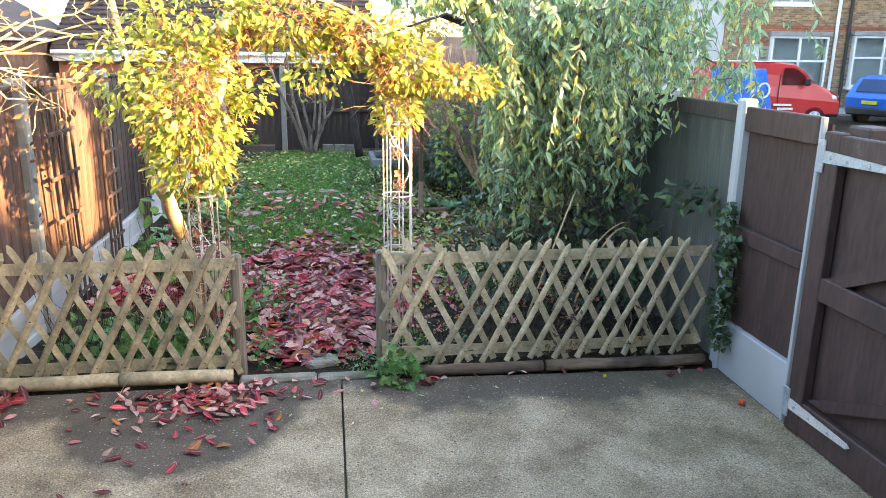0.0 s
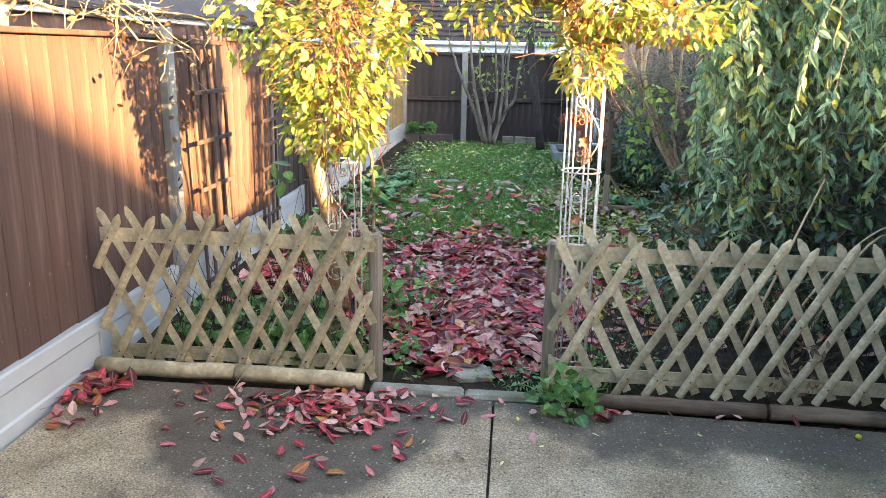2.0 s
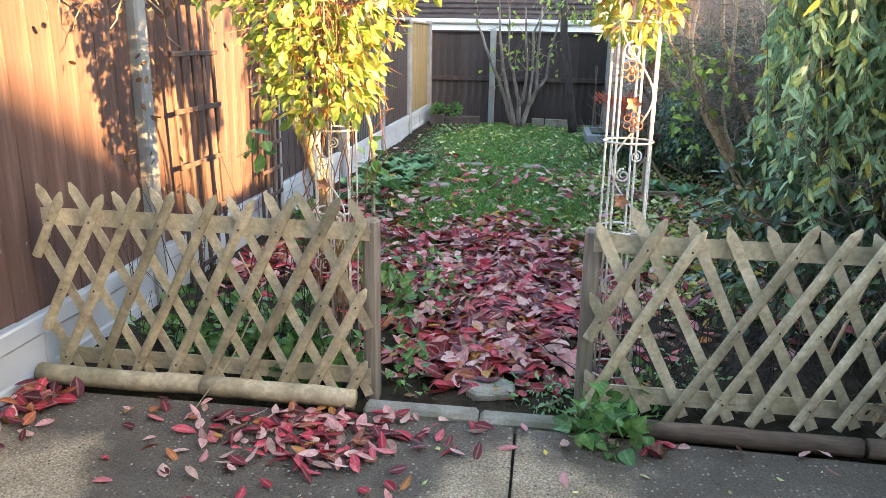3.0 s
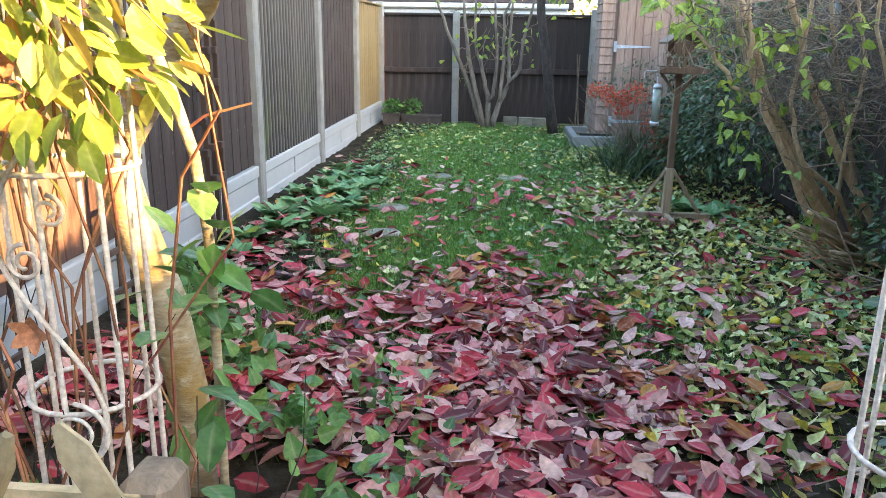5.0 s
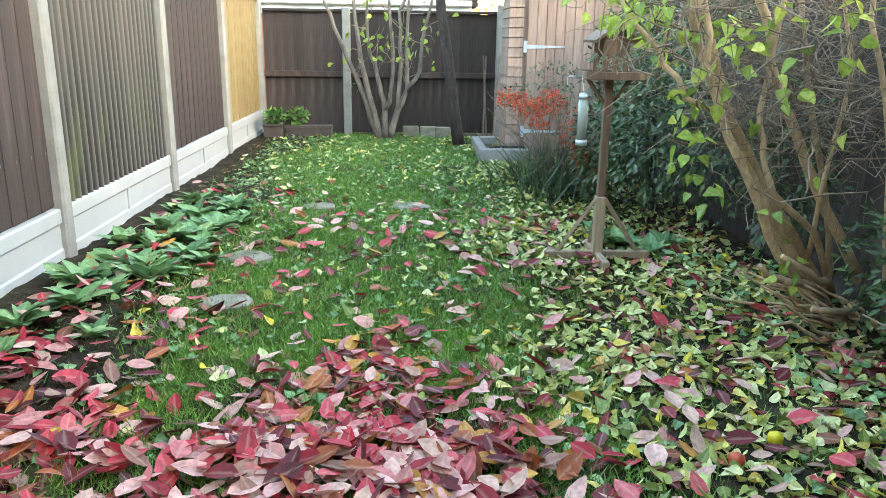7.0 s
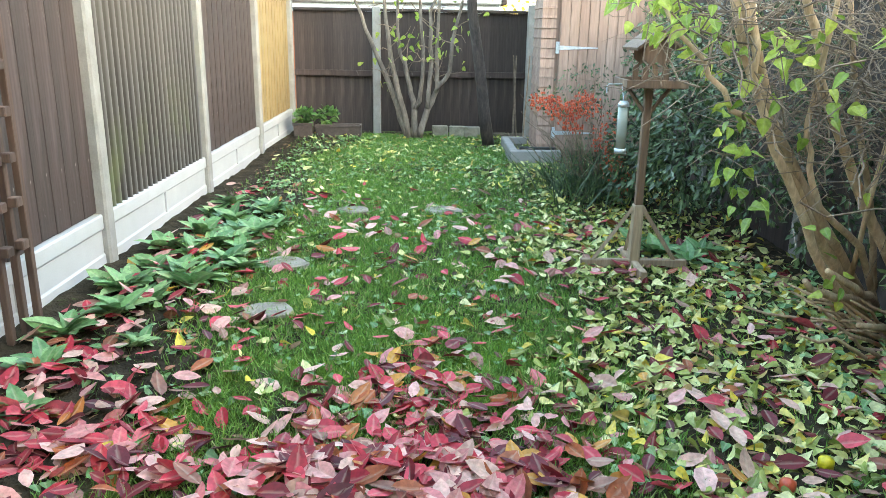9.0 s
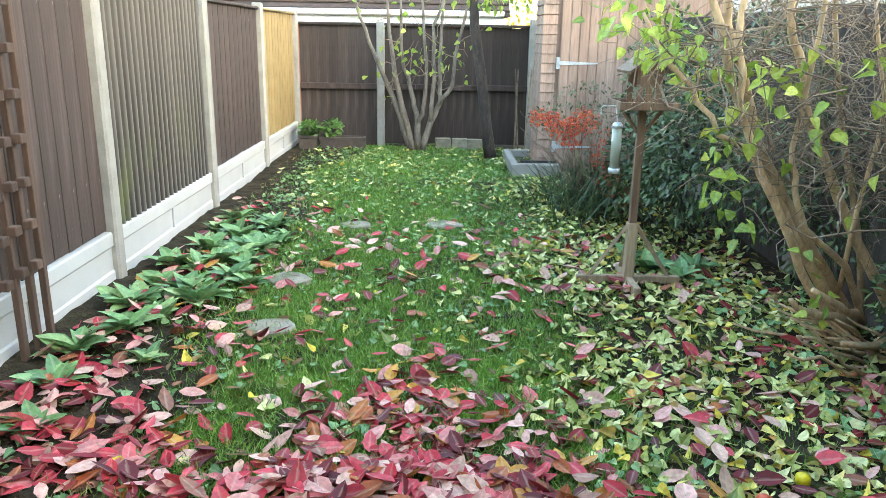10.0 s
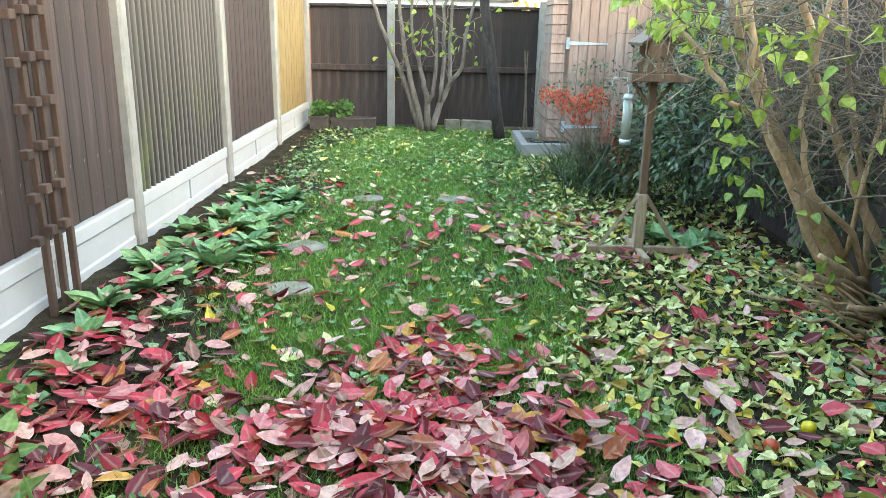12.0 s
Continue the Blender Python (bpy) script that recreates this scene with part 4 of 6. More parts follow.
# ---- shed, trough, pots ----
def build_shed():
    S = thing("shed", (1.6, 14.5, 0), "pinkish-brown weatherboarded garden shed with strap-hinged door", "shed")
    x0, x1, y0, y1, h = 0.74, 2.7, 14.1, 14.85, 2.1
    part("body", Geo().box(x0 + 0.03, x1, y0 + 0.03, y1, 0.0, h, 0.005), SHEDW, S, "boarded walls")
    bd = Geo().extrude([(0.0, 0), (-0.022, 0.004), (-0.016, 0.03), (-0.008, 0.1), (0, 0.1)], "x", 0, 0.15).mesh("weatherboard", SHEDW)
    for i in range(20):
        piece("weatherboard", bd, S, Matrix.Translation((x0, y0 + 0.03, 0.02 + i * 0.1)))
    side = Geo().extrude([(0.0, 0), (-0.022, 0.004), (-0.008, 0.1), (0, 0.1)], "y", y0 + 0.03, y1).mesh("weatherboard", SHEDW)
    for i in range(20):
        m = Matrix.Translation((x0 + 0.03, 0, 0.02 + i * 0.1))
        piece("weatherboard", side, S, m)
    door = part("door", Geo().box(0.93, 1.72, y0 - 0.005, y0 + 0.03, 0.06, 1.95, 0.004), SHEDW, S, "ledged shed door")
    for i in range(8):
        part("plank", Geo().box(0.93 + i * 0.098, 0.93 + i * 0.098 + 0.093, y0 - 0.02, y0 - 0.004, 0.06, 1.95, 0.004), SHEDW, door)
    for z in (1.13, 0.25):
        part("hinge", Geo().extrude([(0.93, z - 0.022), (1.33, z - 0.006), (1.33, z + 0.006), (0.93, z + 0.022)], "y", y0 - 0.028, y0 - 0.021), GALV, door, "galvanised T hinge")
        part("hinge", Geo().box(0.89, 0.93, y0 - 0.03, y0 - 0.021, z - 0.06, z + 0.06, 0.003), GALV, door, "galvanised T hinge")
    part("roof", Geo().extrude([(x0 - 0.08, h - 0.02), ((x0 + x1) / 2, h + 0.35), (x1 + 0.08, h - 0.02), (x1 + 0.08, h + 0.01), ((x0 + x1) / 2, h + 0.39), (x0 - 0.08, h + 0.01)], "y", y0 - 0.1, y1 + 0.1), ROOFT, S)
    b = float(gz(0.7, 14))
    P = thing("stone_trough", (0.75, 14.3, b), "pale stone trough base with dark tray", "trough")
    part("rim", Geo().box(0.45, 1.0, 13.95, 14.05, b - 0.05, b + 0.14, 0.01), POSTC, P)
    part("rim", Geo().box(0.45, 0.54, 14.05, 15.0, b - 0.05, b + 0.14, 0.01), POSTC, P)
    part("rim", Geo().box(0.45, 0.76, 15.0, 15.08, b - 0.05, b + 0.14, 0.01), POSTC, P)
    part("inside", Geo().box(0.54, 0.76, 14.05, 15.0, b - 0.05, b + 0.06, 0.004), SOIL, P, "dark soil inside")
    part("tray", Geo().box(0.56, 0.95, 14.055, 14.085, b + 0.1, b + 0.165, 0.006), BLACKP, P, "black plastic edge")
    for i, (x, y, q) in enumerate(((0.6, 15.2, 0.1), (0.66, 15.35, -0.1), (0.72, 15.15, 0.2))):
        solid("cane", Geo().tube([(x, y, 0.0), (x + q * 0.4, y + 0.3, 1.0)], 0.012, 0.008, 6), TWIG, "thin brown cane leaning on the fence", "cane", "canes by the shed")


build_shed()


def planter(x0, x1, y0, y1, h, label):
    b = float(gz((x0 + x1) / 2, (y0 + y1) / 2)) - 0.005
    P = thing("planter", ((x0 + x1) / 2, (y0 + y1) / 2, b), label, "planter", "planters by the back fence")
    m = 0.02
    for a in ((x0, x1, y0, y0 + m), (x0, x1, y1 - m, y1), (x0, x0 + m, y0 + m, y1 - m), (x1 - m, x1, y0 + m, y1 - m)):
        part("wall", Geo().box(*a, b, b + h, 0.005), PLASTIC, P)
    part("rim", Geo().box(x0 - 0.012, x1 + 0.012, y0 - 0.012, y0 + 0.015, b + h - 0.03, b + h + 0.004, 0.005), PLASTIC, P)
    part("soil", Geo().box(x0 + m, x1 - m, y0 + m, y1 - m, b, b + h - 0.03, 0.003), SOIL, P, "potting soil")
    return P, b + h - 0.03


def rosette(geo, x, y, z, n, size, spread=0.9, shape=BROAD, ratio=0.42):
    """Leaves arching out from one crown."""
    th = rng.uniform(0, 2 * math.pi, n)
    lift = rng.uniform(0.35, 1.5, n)
    ax = np.stack([np.cos(th), np.sin(th), lift], 1)
    L = size * rng.uniform(0.65, 1.15, n)
    leaves(geo, np.tile([x, y, z], (n, 1)) + rng.normal(0, 0.012, (n, 3)) * [1, 1, 0.3], ax, np.tile([0, 0, 1.0], (n, 1)) + rng.normal(0, 0.2, (n, 3)), L, L * ratio, shape, -0.35 * spread, 0.25)


def clump(geo, c, r, n, size, shape=SMALL, ratio=0.6, down=0.2):
    """Leaves scattered through an uneven blob."""
    d = unit(n)
    rad = rng.uniform(0.25, 1.0, n) ** 0.5
    p = np.asarray(c) + d * rad[:, None] * np.asarray(r)
    ax = d + rng.normal(0, 0.7, (n, 3)) - [0, 0, down]
    up = np.tile([0, 0, 1.0], (n, 1)) + rng.normal(0, 0.5, (n, 3))
    L = size * rng.uniform(0.6, 1.25, n)
    leaves(geo, p, ax, up, L, L * ratio, shape, rng.uniform(-0.3, 0.15, n), 0.2)


P1, zt = planter(-2.08, -1.86, 15.3, 15.52, 0.17, "small dark plastic planter holding a green geranium")
g = Geo()
clump(g, (-1.97, 15.41, zt + 0.1), (0.13, 0.12, 0.1), 90, 0.07, HEART, 0.95)
clump(g, (-1.7, 15.5, zt + 0.12), (0.14, 0.1, 0.1), 90, 0.07, HEART, 0.95)
solid("geranium", g, WEED_LEAF, "bushy green geranium leaves in the planter", "plant")
planter(-1.83, -1.27, 15.42, 15.62, 0.15, "long dark plastic trough planter nearly bare")
for bx, by, rz in ((-0.28, 15.72, 0.1), (-0.06, 15.72, -0.05), (0.13, 15.7, 0.04)):
    br = Geo().box(-0.1, 0.1, -0.05, 0.05, 0, 0.14, 0.008, Matrix.Translation((bx, by, float(gz(bx, by)))) @ Matrix.Rotation(rz, 4, "Z"))
    solid("loose_brick", br, KERB, "old grey brick block lying at the fence foot", "brick", "bricks by the back fence")


# ---- trellises on the left fence ----
def trellis(name, y0, y1, z0, z1, x, nv, nh, lean, label):
    T = thing(name, (x, (y0 + y1) / 2, z0), label, "trellis", "trellises on the fence")
    for i in range(nv):
        y = y0 + (y1 - y0) * i / (nv - 1)
        part("upright", Geo().box(x - 0.008, x + 0.008, y - 0.014, y + 0.014, z0, z1, 0.003, Matrix.Translation((0, y, z0)) @ Matrix.Rotation(lean, 4, "X") @ Matrix.Translation((0, -y, -z0))), TRELL, T)
    for i in range(nh):
        z = z0 + 0.1 + (z1 - z0 - 0.2) * i / max(1, nh - 1)
        dy = -(z - z0) * math.tan(lean)
        part("batten", Geo().box(x + 0.008, x + 0.022, y0 - 0.03 + dy, y1 + 0.03 + dy, z - 0.014, z + 0.014, 0.003), TRELL, T)


trellis("trellis", 6.62, 7.12, 0.0, 1.7, -2.12, 5, 6, 0.05, "leaning dark wooden trellis in dappled sun")
trellis("trellis", 7.72, 8.05, 0.0, 1.5, -2.11, 4, 8, -0.04, "dark wooden trellis against the fence")
T3 = thing("trellis", (-2.1, 9.3, 0.0), "dark folded trellis leaning on the fence", "trellis", "trellises on the fence")
for i in range(3):
    part("upright", Geo().box(-2.125, -2.095, 8.93 + 0.112 * i, 8.96 + 0.112 * i, 0.0, 1.62, 0.003), TRELL, T3)
for j in range(7):
    for i in range(3):
        yy, zz = 8.925 - 0.1 + 0.113 * i + 0.004 * ((3 * j + i) % 4), 0.4 + 0.181 * j - (0.02 if i == 0 else 0)
        part("batten", Geo().box(-2.095, -2.055, yy - 0.024, yy + 0.024, zz - 0.02, zz + 0.02, 0.004), TRELL, T3, "short pale sawn batten end")


# ---- street ----
def build_street():
    O, F, R = Vector((-0.25, 1.2, 0)), Vector((0.151, 0.988, 0)).normalized(), Vector((0.988, -0.151, 0)).normalized()
    rot = Matrix(((R.x, F.x, 0, O.x), (R.y, F.y, 0, O.y), (0, 0, 1, 0), (0, 0, 0, 1)))
    # street coordinates: u to the right, d ahead, z up

    def place(ob):
        ob.matrix_basis = rot @ ob.matrix_basis
        return ob

    road = Geo().box(3.2, 60, 19.5, 26.2, -0.3, -0.17, 0)
    place(solid("road", road, ROAD, "grey asphalt street with parked cars", "road", kind="structure"))
    place(solid("pavement", Geo().box(3.2, 60, 26.2, 29, -0.3, -0.05, 0.02), PAVE, "grey paved pavement before the houses", "pavement", kind="structure"))

    def house(u0, u1, d, mat, label, windows, door, bricks):
        H = thing("terraced_house", tuple(rot @ Vector(((u0 + u1) / 2, d + 3, 0))), label, "house", "terraced houses across the street")

        def hp(name, geo, m, parent=H, lab=""):
            ob = new(name, geo.mesh(name, m))
            ob.parent = parent
            if parent is H:
                ob.matrix_parent_inverse = Matrix.Translation(-Vector(H.location))
                ob.matrix_basis = rot
            return tagged(ob, lab)

        cuts = [(w[0], w[1], w[2], w[3]) for w in windows] + ([door] if door else [])
        us = sorted({u0, u1, *[c[0] for c in cuts], *[c[1] for c in cuts]})
        zs = sorted({-0.1, 5.8, *[c[2] for c in cuts], *[c[3] for c in cuts]})
        g = Geo()
        nu, nz = len(us), len(zs)
        v = [(u, w, z) for w in (d, d + 0.3) for z in zs for u in us]
        full = {(i, j) for i in range(nu - 1) for j in range(nz - 1) if not any(c[0] <= us[i] and us[i + 1] <= c[1] and c[2] <= zs[j] and zs[j + 1] <= c[3] for c in cuts)}
        fs, at = [], lambda k, i, j: k * nu * nz + j * nu + i
        for i, j in full:
            for k in (0, 1):
                fs.append([at(k, i, j), at(k, i + 1, j), at(k, i + 1, j + 1), at(k, i, j + 1)])
            for (p, q), e in (((i - 1, j), ((i, j), (i, j + 1))), ((i + 1, j), ((i + 1, j), (i + 1, j + 1))), ((i, j - 1), ((i, j), (i + 1, j))), ((i, j + 1), ((i, j + 1), (i + 1, j + 1)))):
                if (p, q) not in full:
                    fs.append([at(0, *e[0]), at(0, *e[1]), at(1, *e[1]), at(1, *e[0])])
        g.add(v, fs)
        wall = hp("wall", g, MORTAR if bricks else mat, lab="brick front wall")
        if bricks:
            bg = Geo()
            row, z = 0, 0.0
            while z < 5.7:
                u = u0 - (0.115 if row % 2 else 0)
                while u < u1:
                    a, b = max(u, u0), min(u + 0.215, u1)
                    if b - a > 0.03 and not any(c[0] < b and a < c[1] and c[2] < z + 0.065 and z < c[3] for c in cuts):
                        bg.add([(a, d - 0.008, z), (b, d - 0.008, z), (b, d - 0.008, z + 0.065), (a, d - 0.008, z + 0.065), (a, d + 0.01, z), (b, d + 0.01, z), (b, d + 0.01, z + 0.065), (a, d + 0.01, z + 0.065)], [[0, 1, 2, 3], [4, 0, 3, 7], [1, 5, 6, 2], [3, 2, 6, 7], [4, 5, 1, 0]])
                    u += 0.225
                z += 0.075
                row += 1
            tagged(hp("brickwork", bg, BRICK, wall, "yellow-brown bricks"), kind="stuff")
            band = Geo()
            for k in range(3):
                band.box(u0, u1, d - 0.03 - 0.012 * k, d - 0.009, 2.72 + 0.075 * k, 2.785 + 0.075 * k, 0.004)
            hp("brick_band", band, REDBRICK, wall, "red brick string course")
        for a, b, lo, hi, bay in windows:
            w = hp("window", Geo().box(a, b, d + 0.2, d + 0.22, lo, hi, 0), CURTAIN, lab="white framed window with blinds")
            fr = Geo()
            off = -0.25 if bay else 0.05
            fr.box(a, a + 0.07, d + off, d + off + 0.08, lo, hi, 0.006).box(b - 0.07, b, d + off, d + off + 0.08, lo, hi, 0.006).box(a, b, d + off, d + off + 0.08, hi - 0.08, hi, 0.006).box(a, b, d + off, d + off + 0.08, lo, lo + 0.08, 0.006)
            mid = (a + b) / 2
            fr.box(mid - 0.04, mid + 0.04, d + off, d + off + 0.08, lo, hi, 0.006).box(a, b, d + off, d + off + 0.08, lo + 0.55 * (hi - lo), lo + 0.55 * (hi - lo) + 0.07, 0.006)
            hp("window_frame", fr, UPVC, w)
            for pa, pb in ((a + 0.07, mid - 0.04), (mid + 0.04, b - 0.07)):
                hp("pane", Geo().box(pa, pb, d + off + 0.035, d + off + 0.045, lo + 0.08, hi - 0.08, 0), GLASS, w).visible_shadow = False
            hp("window_sill", Geo().box(a - 0.08, b + 0.08, d + off - 0.08, d + 0.02, lo - 0.1, lo, 0.01), UPVC, w)
            hp("lintel", Geo().box(a - 0.08, b + 0.08, d + off - 0.05, d - 0.012, hi, hi + 0.16, 0.01), PAVE, w, "grey lintel")
            if bay:
                for e in (a, b - 0.05):
                    hp("bay_side", Geo().box(e, e + 0.05, d + off + 0.08, d - 0.01, lo - 0.1, hi, 0.004), UPVC, w)
        if door:
            dd = hp("door", Geo().box(door[0], door[1], d + 0.12, d + 0.18, door[2], door[3], 0.01), WHITEP, lab="pale front door under a red brick arch")
            ar = Geo()
            for q in np.linspace(0.15, math.pi - 0.15, 9):
                c = ((door[0] + door[1]) / 2 + 0.55 * math.cos(q), door[3] - 0.05 + 0.3 * math.sin(q))
                ar.box(-0.06, 0.06, d - 0.02, d - 0.009, -0.11, 0.11, 0.004, Matrix.Translation((c[0], 0, c[1])) @ Matrix.Rotation(math.pi / 2 - q, 4, "Y"))
            hp("brick_arch", ar, REDBRICK, dd)
        hp("roof", Geo().extrude([(d - 0.3, 5.75), (d + 4, 8.6), (d + 8, 5.75), (d + 8, 5.6), (d - 0.3, 5.6)], "x", u0, u1), ROOFT)
        hp("rear_wall", Geo().box(u0, u1, d + 7.5, d + 7.8, -0.1, 5.6, 0), MORTAR)
        return H

    D = 29.0
    house(3.1, 10.35, D, RENDER, "pale grey rendered terraced house", [(7.7, 9.1, 0.6, 2.3, False)], None, False)
    house(10.35, 14.55, D, BRICK, "yellow-brown brick terraced house with white bay window", [(12.1, 14.2, 0.5, 2.55, True), (12.0, 13.5, 3.7, 5.2, False)], (11.15, 11.8, -0.1, 2.25), True)
    house(14.6, 20.6, D, BRICK, "yellow-brown brick terraced house with white bay window", [(15.15, 17.4, 0.75, 2.6, True), (16.8, 18.2, 3.7, 5.2, False)], None, True)
    place(solid("drain_pipe", Geo().tube([(14.5, D - 0.08, -0.05), (14.5, D - 0.08, 5.6)], 0.06, sides=8), UPVC, "white plastic drain pipe on the brick house", "drain pipe", "pipes on the houses"))
    place(solid("drain_pipe", Geo().tube([(14.95, D - 0.08, -0.05), (14.95, D - 0.08, 5.6)], 0.06, sides=8), BLACKP, "black drain pipe on the brick house", "drain pipe", "pipes on the houses"))
    place(solid("garden_wall", Geo().box(14.6, 20, 27.3, 27.5, -0.1, 0.65, 0.02), RENDER, "low pale rendered front garden wall", "wall", kind="structure"))

    def vehicle(name, label, prof, glass, body_mat, u, d, width, wheels, wr, extra):
        """A car from its side outline; u is along it."""
        V = thing(name, tuple(rot @ Vector((u, d, -0.17))), label, "car" if name == "car" else "van")

        def vp(pname, geo, m, parent=V, lab="", smooth=False):
            ob = new(pname, geo.mesh(pname, m, smooth))
            ob.parent = parent
            if parent is V:
                ob.matrix_parent_inverse = Matrix.Translation(-Vector(V.location))
                ob.matrix_basis = rot @ Matrix.Translation((u, d, -0.17))
            return tagged(ob, lab)

        bm = bmesh.new()
        rows = [(-width / 2, 0.93), (-width / 2 + 0.12, 1.0), (width / 2 - 0.12, 1.0), (width / 2, 0.93)]
        cz = sum(p[1] for p in prof) / len(prof)
        rings = []
        for w, k in rows:
            rings.append([bm.verts.new((p[0] * (0.985 if k < 1 else 1), w * (1 if p[1] < 1.05 else 0.88), cz + (p[1] - cz) * (k if k < 1 else 1))) for p in prof])
        n = len(prof)
        for a, b in zip(rings, rings[1:]):
            for i in range(n):
                bm.faces.new((a[i], a[(i + 1) % n], b[(i + 1) % n], b[i]))
        bm.faces.new(rings[0][::-1])
        bm.faces.new(rings[-1])
        bmesh.ops.recalc_face_normals(bm, faces=bm.faces)
        bm.verts.index_update()
        body = Geo().add([v.co[:] for v in bm.verts], [[v.index for v in f.verts] for f in bm.faces])
        bm.free()
        b = vp("body", body, body_mat)
        for outline in glass:
            vp("window", Geo().extrude(outline, "y", -width / 2 * 0.9 - 0.03, -width / 2 * 0.9 + 0.02), CARGLASS, lab="dark side window")
        for wx in wheels:
            for s in (-1, 1):
                yy = s * (width / 2 - 0.1)
                w = vp("wheel", Geo().tube([(wx, yy - 0.1, wr), (wx, yy + 0.1, wr)], wr, sides=18), BLACKP, lab="black tyre")
                vp("rim", Geo().tube([(wx, yy - 0.115 * (1 if s < 0 else -1), wr), (wx, yy, wr)], wr * 0.62, sides=12), GALV, w, "silver wheel rim")
                for q in range(5):
                    th = q * 2 * math.pi / 5
                    vp("spoke", Geo().tube([(wx, yy - 0.12 * (1 if s < 0 else -1), wr), (wx + wr * 0.55 * math.cos(th), yy - 0.12 * (1 if s < 0 else -1), wr + wr * 0.55 * math.sin(th))], 0.03, sides=5), WHITEP, w)
                vp("wheel_arch", Geo().tube([(wx, yy - 0.02, wr), (wx, yy + 0.02 + 0.045 * s, wr)], wr * 1.18, sides=18), BLACKP, lab="dark wheel arch")
        extra(vp, b)
        return V

    van = [(-1.9, 0.35), (-1.92, 1.0), (-1.88, 1.75), (-1.75, 1.85), (0.1, 1.85), (0.55, 1.8), (0.85, 1.62), (1.2, 1.25), (1.6, 1.08), (1.85, 0.92), (1.92, 0.7), (1.93, 0.35)]

    def van_extra(vp, b):
        vp("rear_panel", Geo().extrude([(-1.88, 0.45), (-1.88, 1.66), (-0.35, 1.66), (-0.2, 1.1), (-0.05, 0.45)], "y", -0.94, -0.905), VANBLUE, lab="blue printed panel with pale cloudy shapes")
        vp("roof_panel", Geo().box(-1.85, 0.0, -0.78, 0.78, 1.845, 1.87, 0.01), WHITEP, lab="pale roof")
        vp("door_seam", Geo().box(0.08, 0.095, -0.938, -0.9, 0.45, 1.5, 0), BLACKP)
        g = Geo()
        th = np.linspace(0, 2 * math.pi, 20)
        g.tube(np.stack([-0.35 + 0.16 * np.cos(th), np.full(20, -0.945), 1.05 + 0.2 * np.sin(th)], 1), 0.03, sides=5, cap=False)
        g.box(-0.72, -0.6, -0.95, -0.94, 0.45, 1.25, 0.01)
        vp("printed_shape", g, WHITEP, lab="plain pale shape of a printed mark")
        vp("printed_bar", Geo().box(-0.02, 0.5, -0.942, -0.937, 0.62, 0.68, 0).box(0.1, 0.55, -0.942, -0.937, 0.5, 0.57, 0), WHITEP, lab="white bars of unreadable print")
        vp("bumper", Geo().box(1.6, 1.97, -0.85, 0.85, 0.3, 0.6, 0.05), BLACKP)
        vp("mirror", Geo().box(0.8, 0.93, -1.08, -0.9, 1.2, 1.4, 0.03), BLACKP)
        vp("headlight", Geo().box(1.65, 1.88, -0.88, -0.6, 0.78, 0.95, 0.04), WHITEP)

    vehicle("van", "parked red and blue delivery van with printed side", van, [[(0.2, 1.2), (0.24, 1.68), (0.55, 1.68), (0.8, 1.5), (1.05, 1.22)]], CARRED, 9.55, 23.0, 1.8, (-1.25, 1.22), 0.3, van_extra)
    car = [(-1.95, 0.35), (-2.0, 0.8), (-1.9, 0.95), (-1.6, 1.4), (-1.3, 1.48), (0.2, 1.5), (0.9, 1.05), (1.7, 0.92), (1.95, 0.7), (1.97, 0.35)]

    def car_extra(vp, b):
        vp("rear_window", Geo().extrude([(-1.92, 0.98), (-1.64, 1.36), (-1.62, 1.36), (-1.88, 0.98)], "y", -0.6, 0.6), CARGLASS)
        vp("tail_light", Geo().box(-2.0, -1.75, -0.87, -0.62, 0.82, 0.95, 0.02), REDLIGHT)
        vp("number_plate", Geo().box(-2.02, -1.995, -0.26, 0.26, 0.62, 0.73, 0.004), YPLATE, lab="plain yellow number plate")
        vp("bumper", Geo().box(-2.03, -1.8, -0.8, 0.8, 0.28, 0.52, 0.05), BLACKP)

    C = vehicle("car", "parked blue hatchback with dark rear window", car, [[(-1.45, 1.0), (-1.3, 1.38), (-0.35, 1.4), (-0.35, 1.0)], [(-0.28, 1.0), (-0.28, 1.4), (0.2, 1.4), (0.75, 1.02)]], CARBLUE, 14.75, 24.0, 1.75, (-1.25, 1.25), 0.33, car_extra)
    C.rotation_euler = (0, 0, radians(24))


build_street()


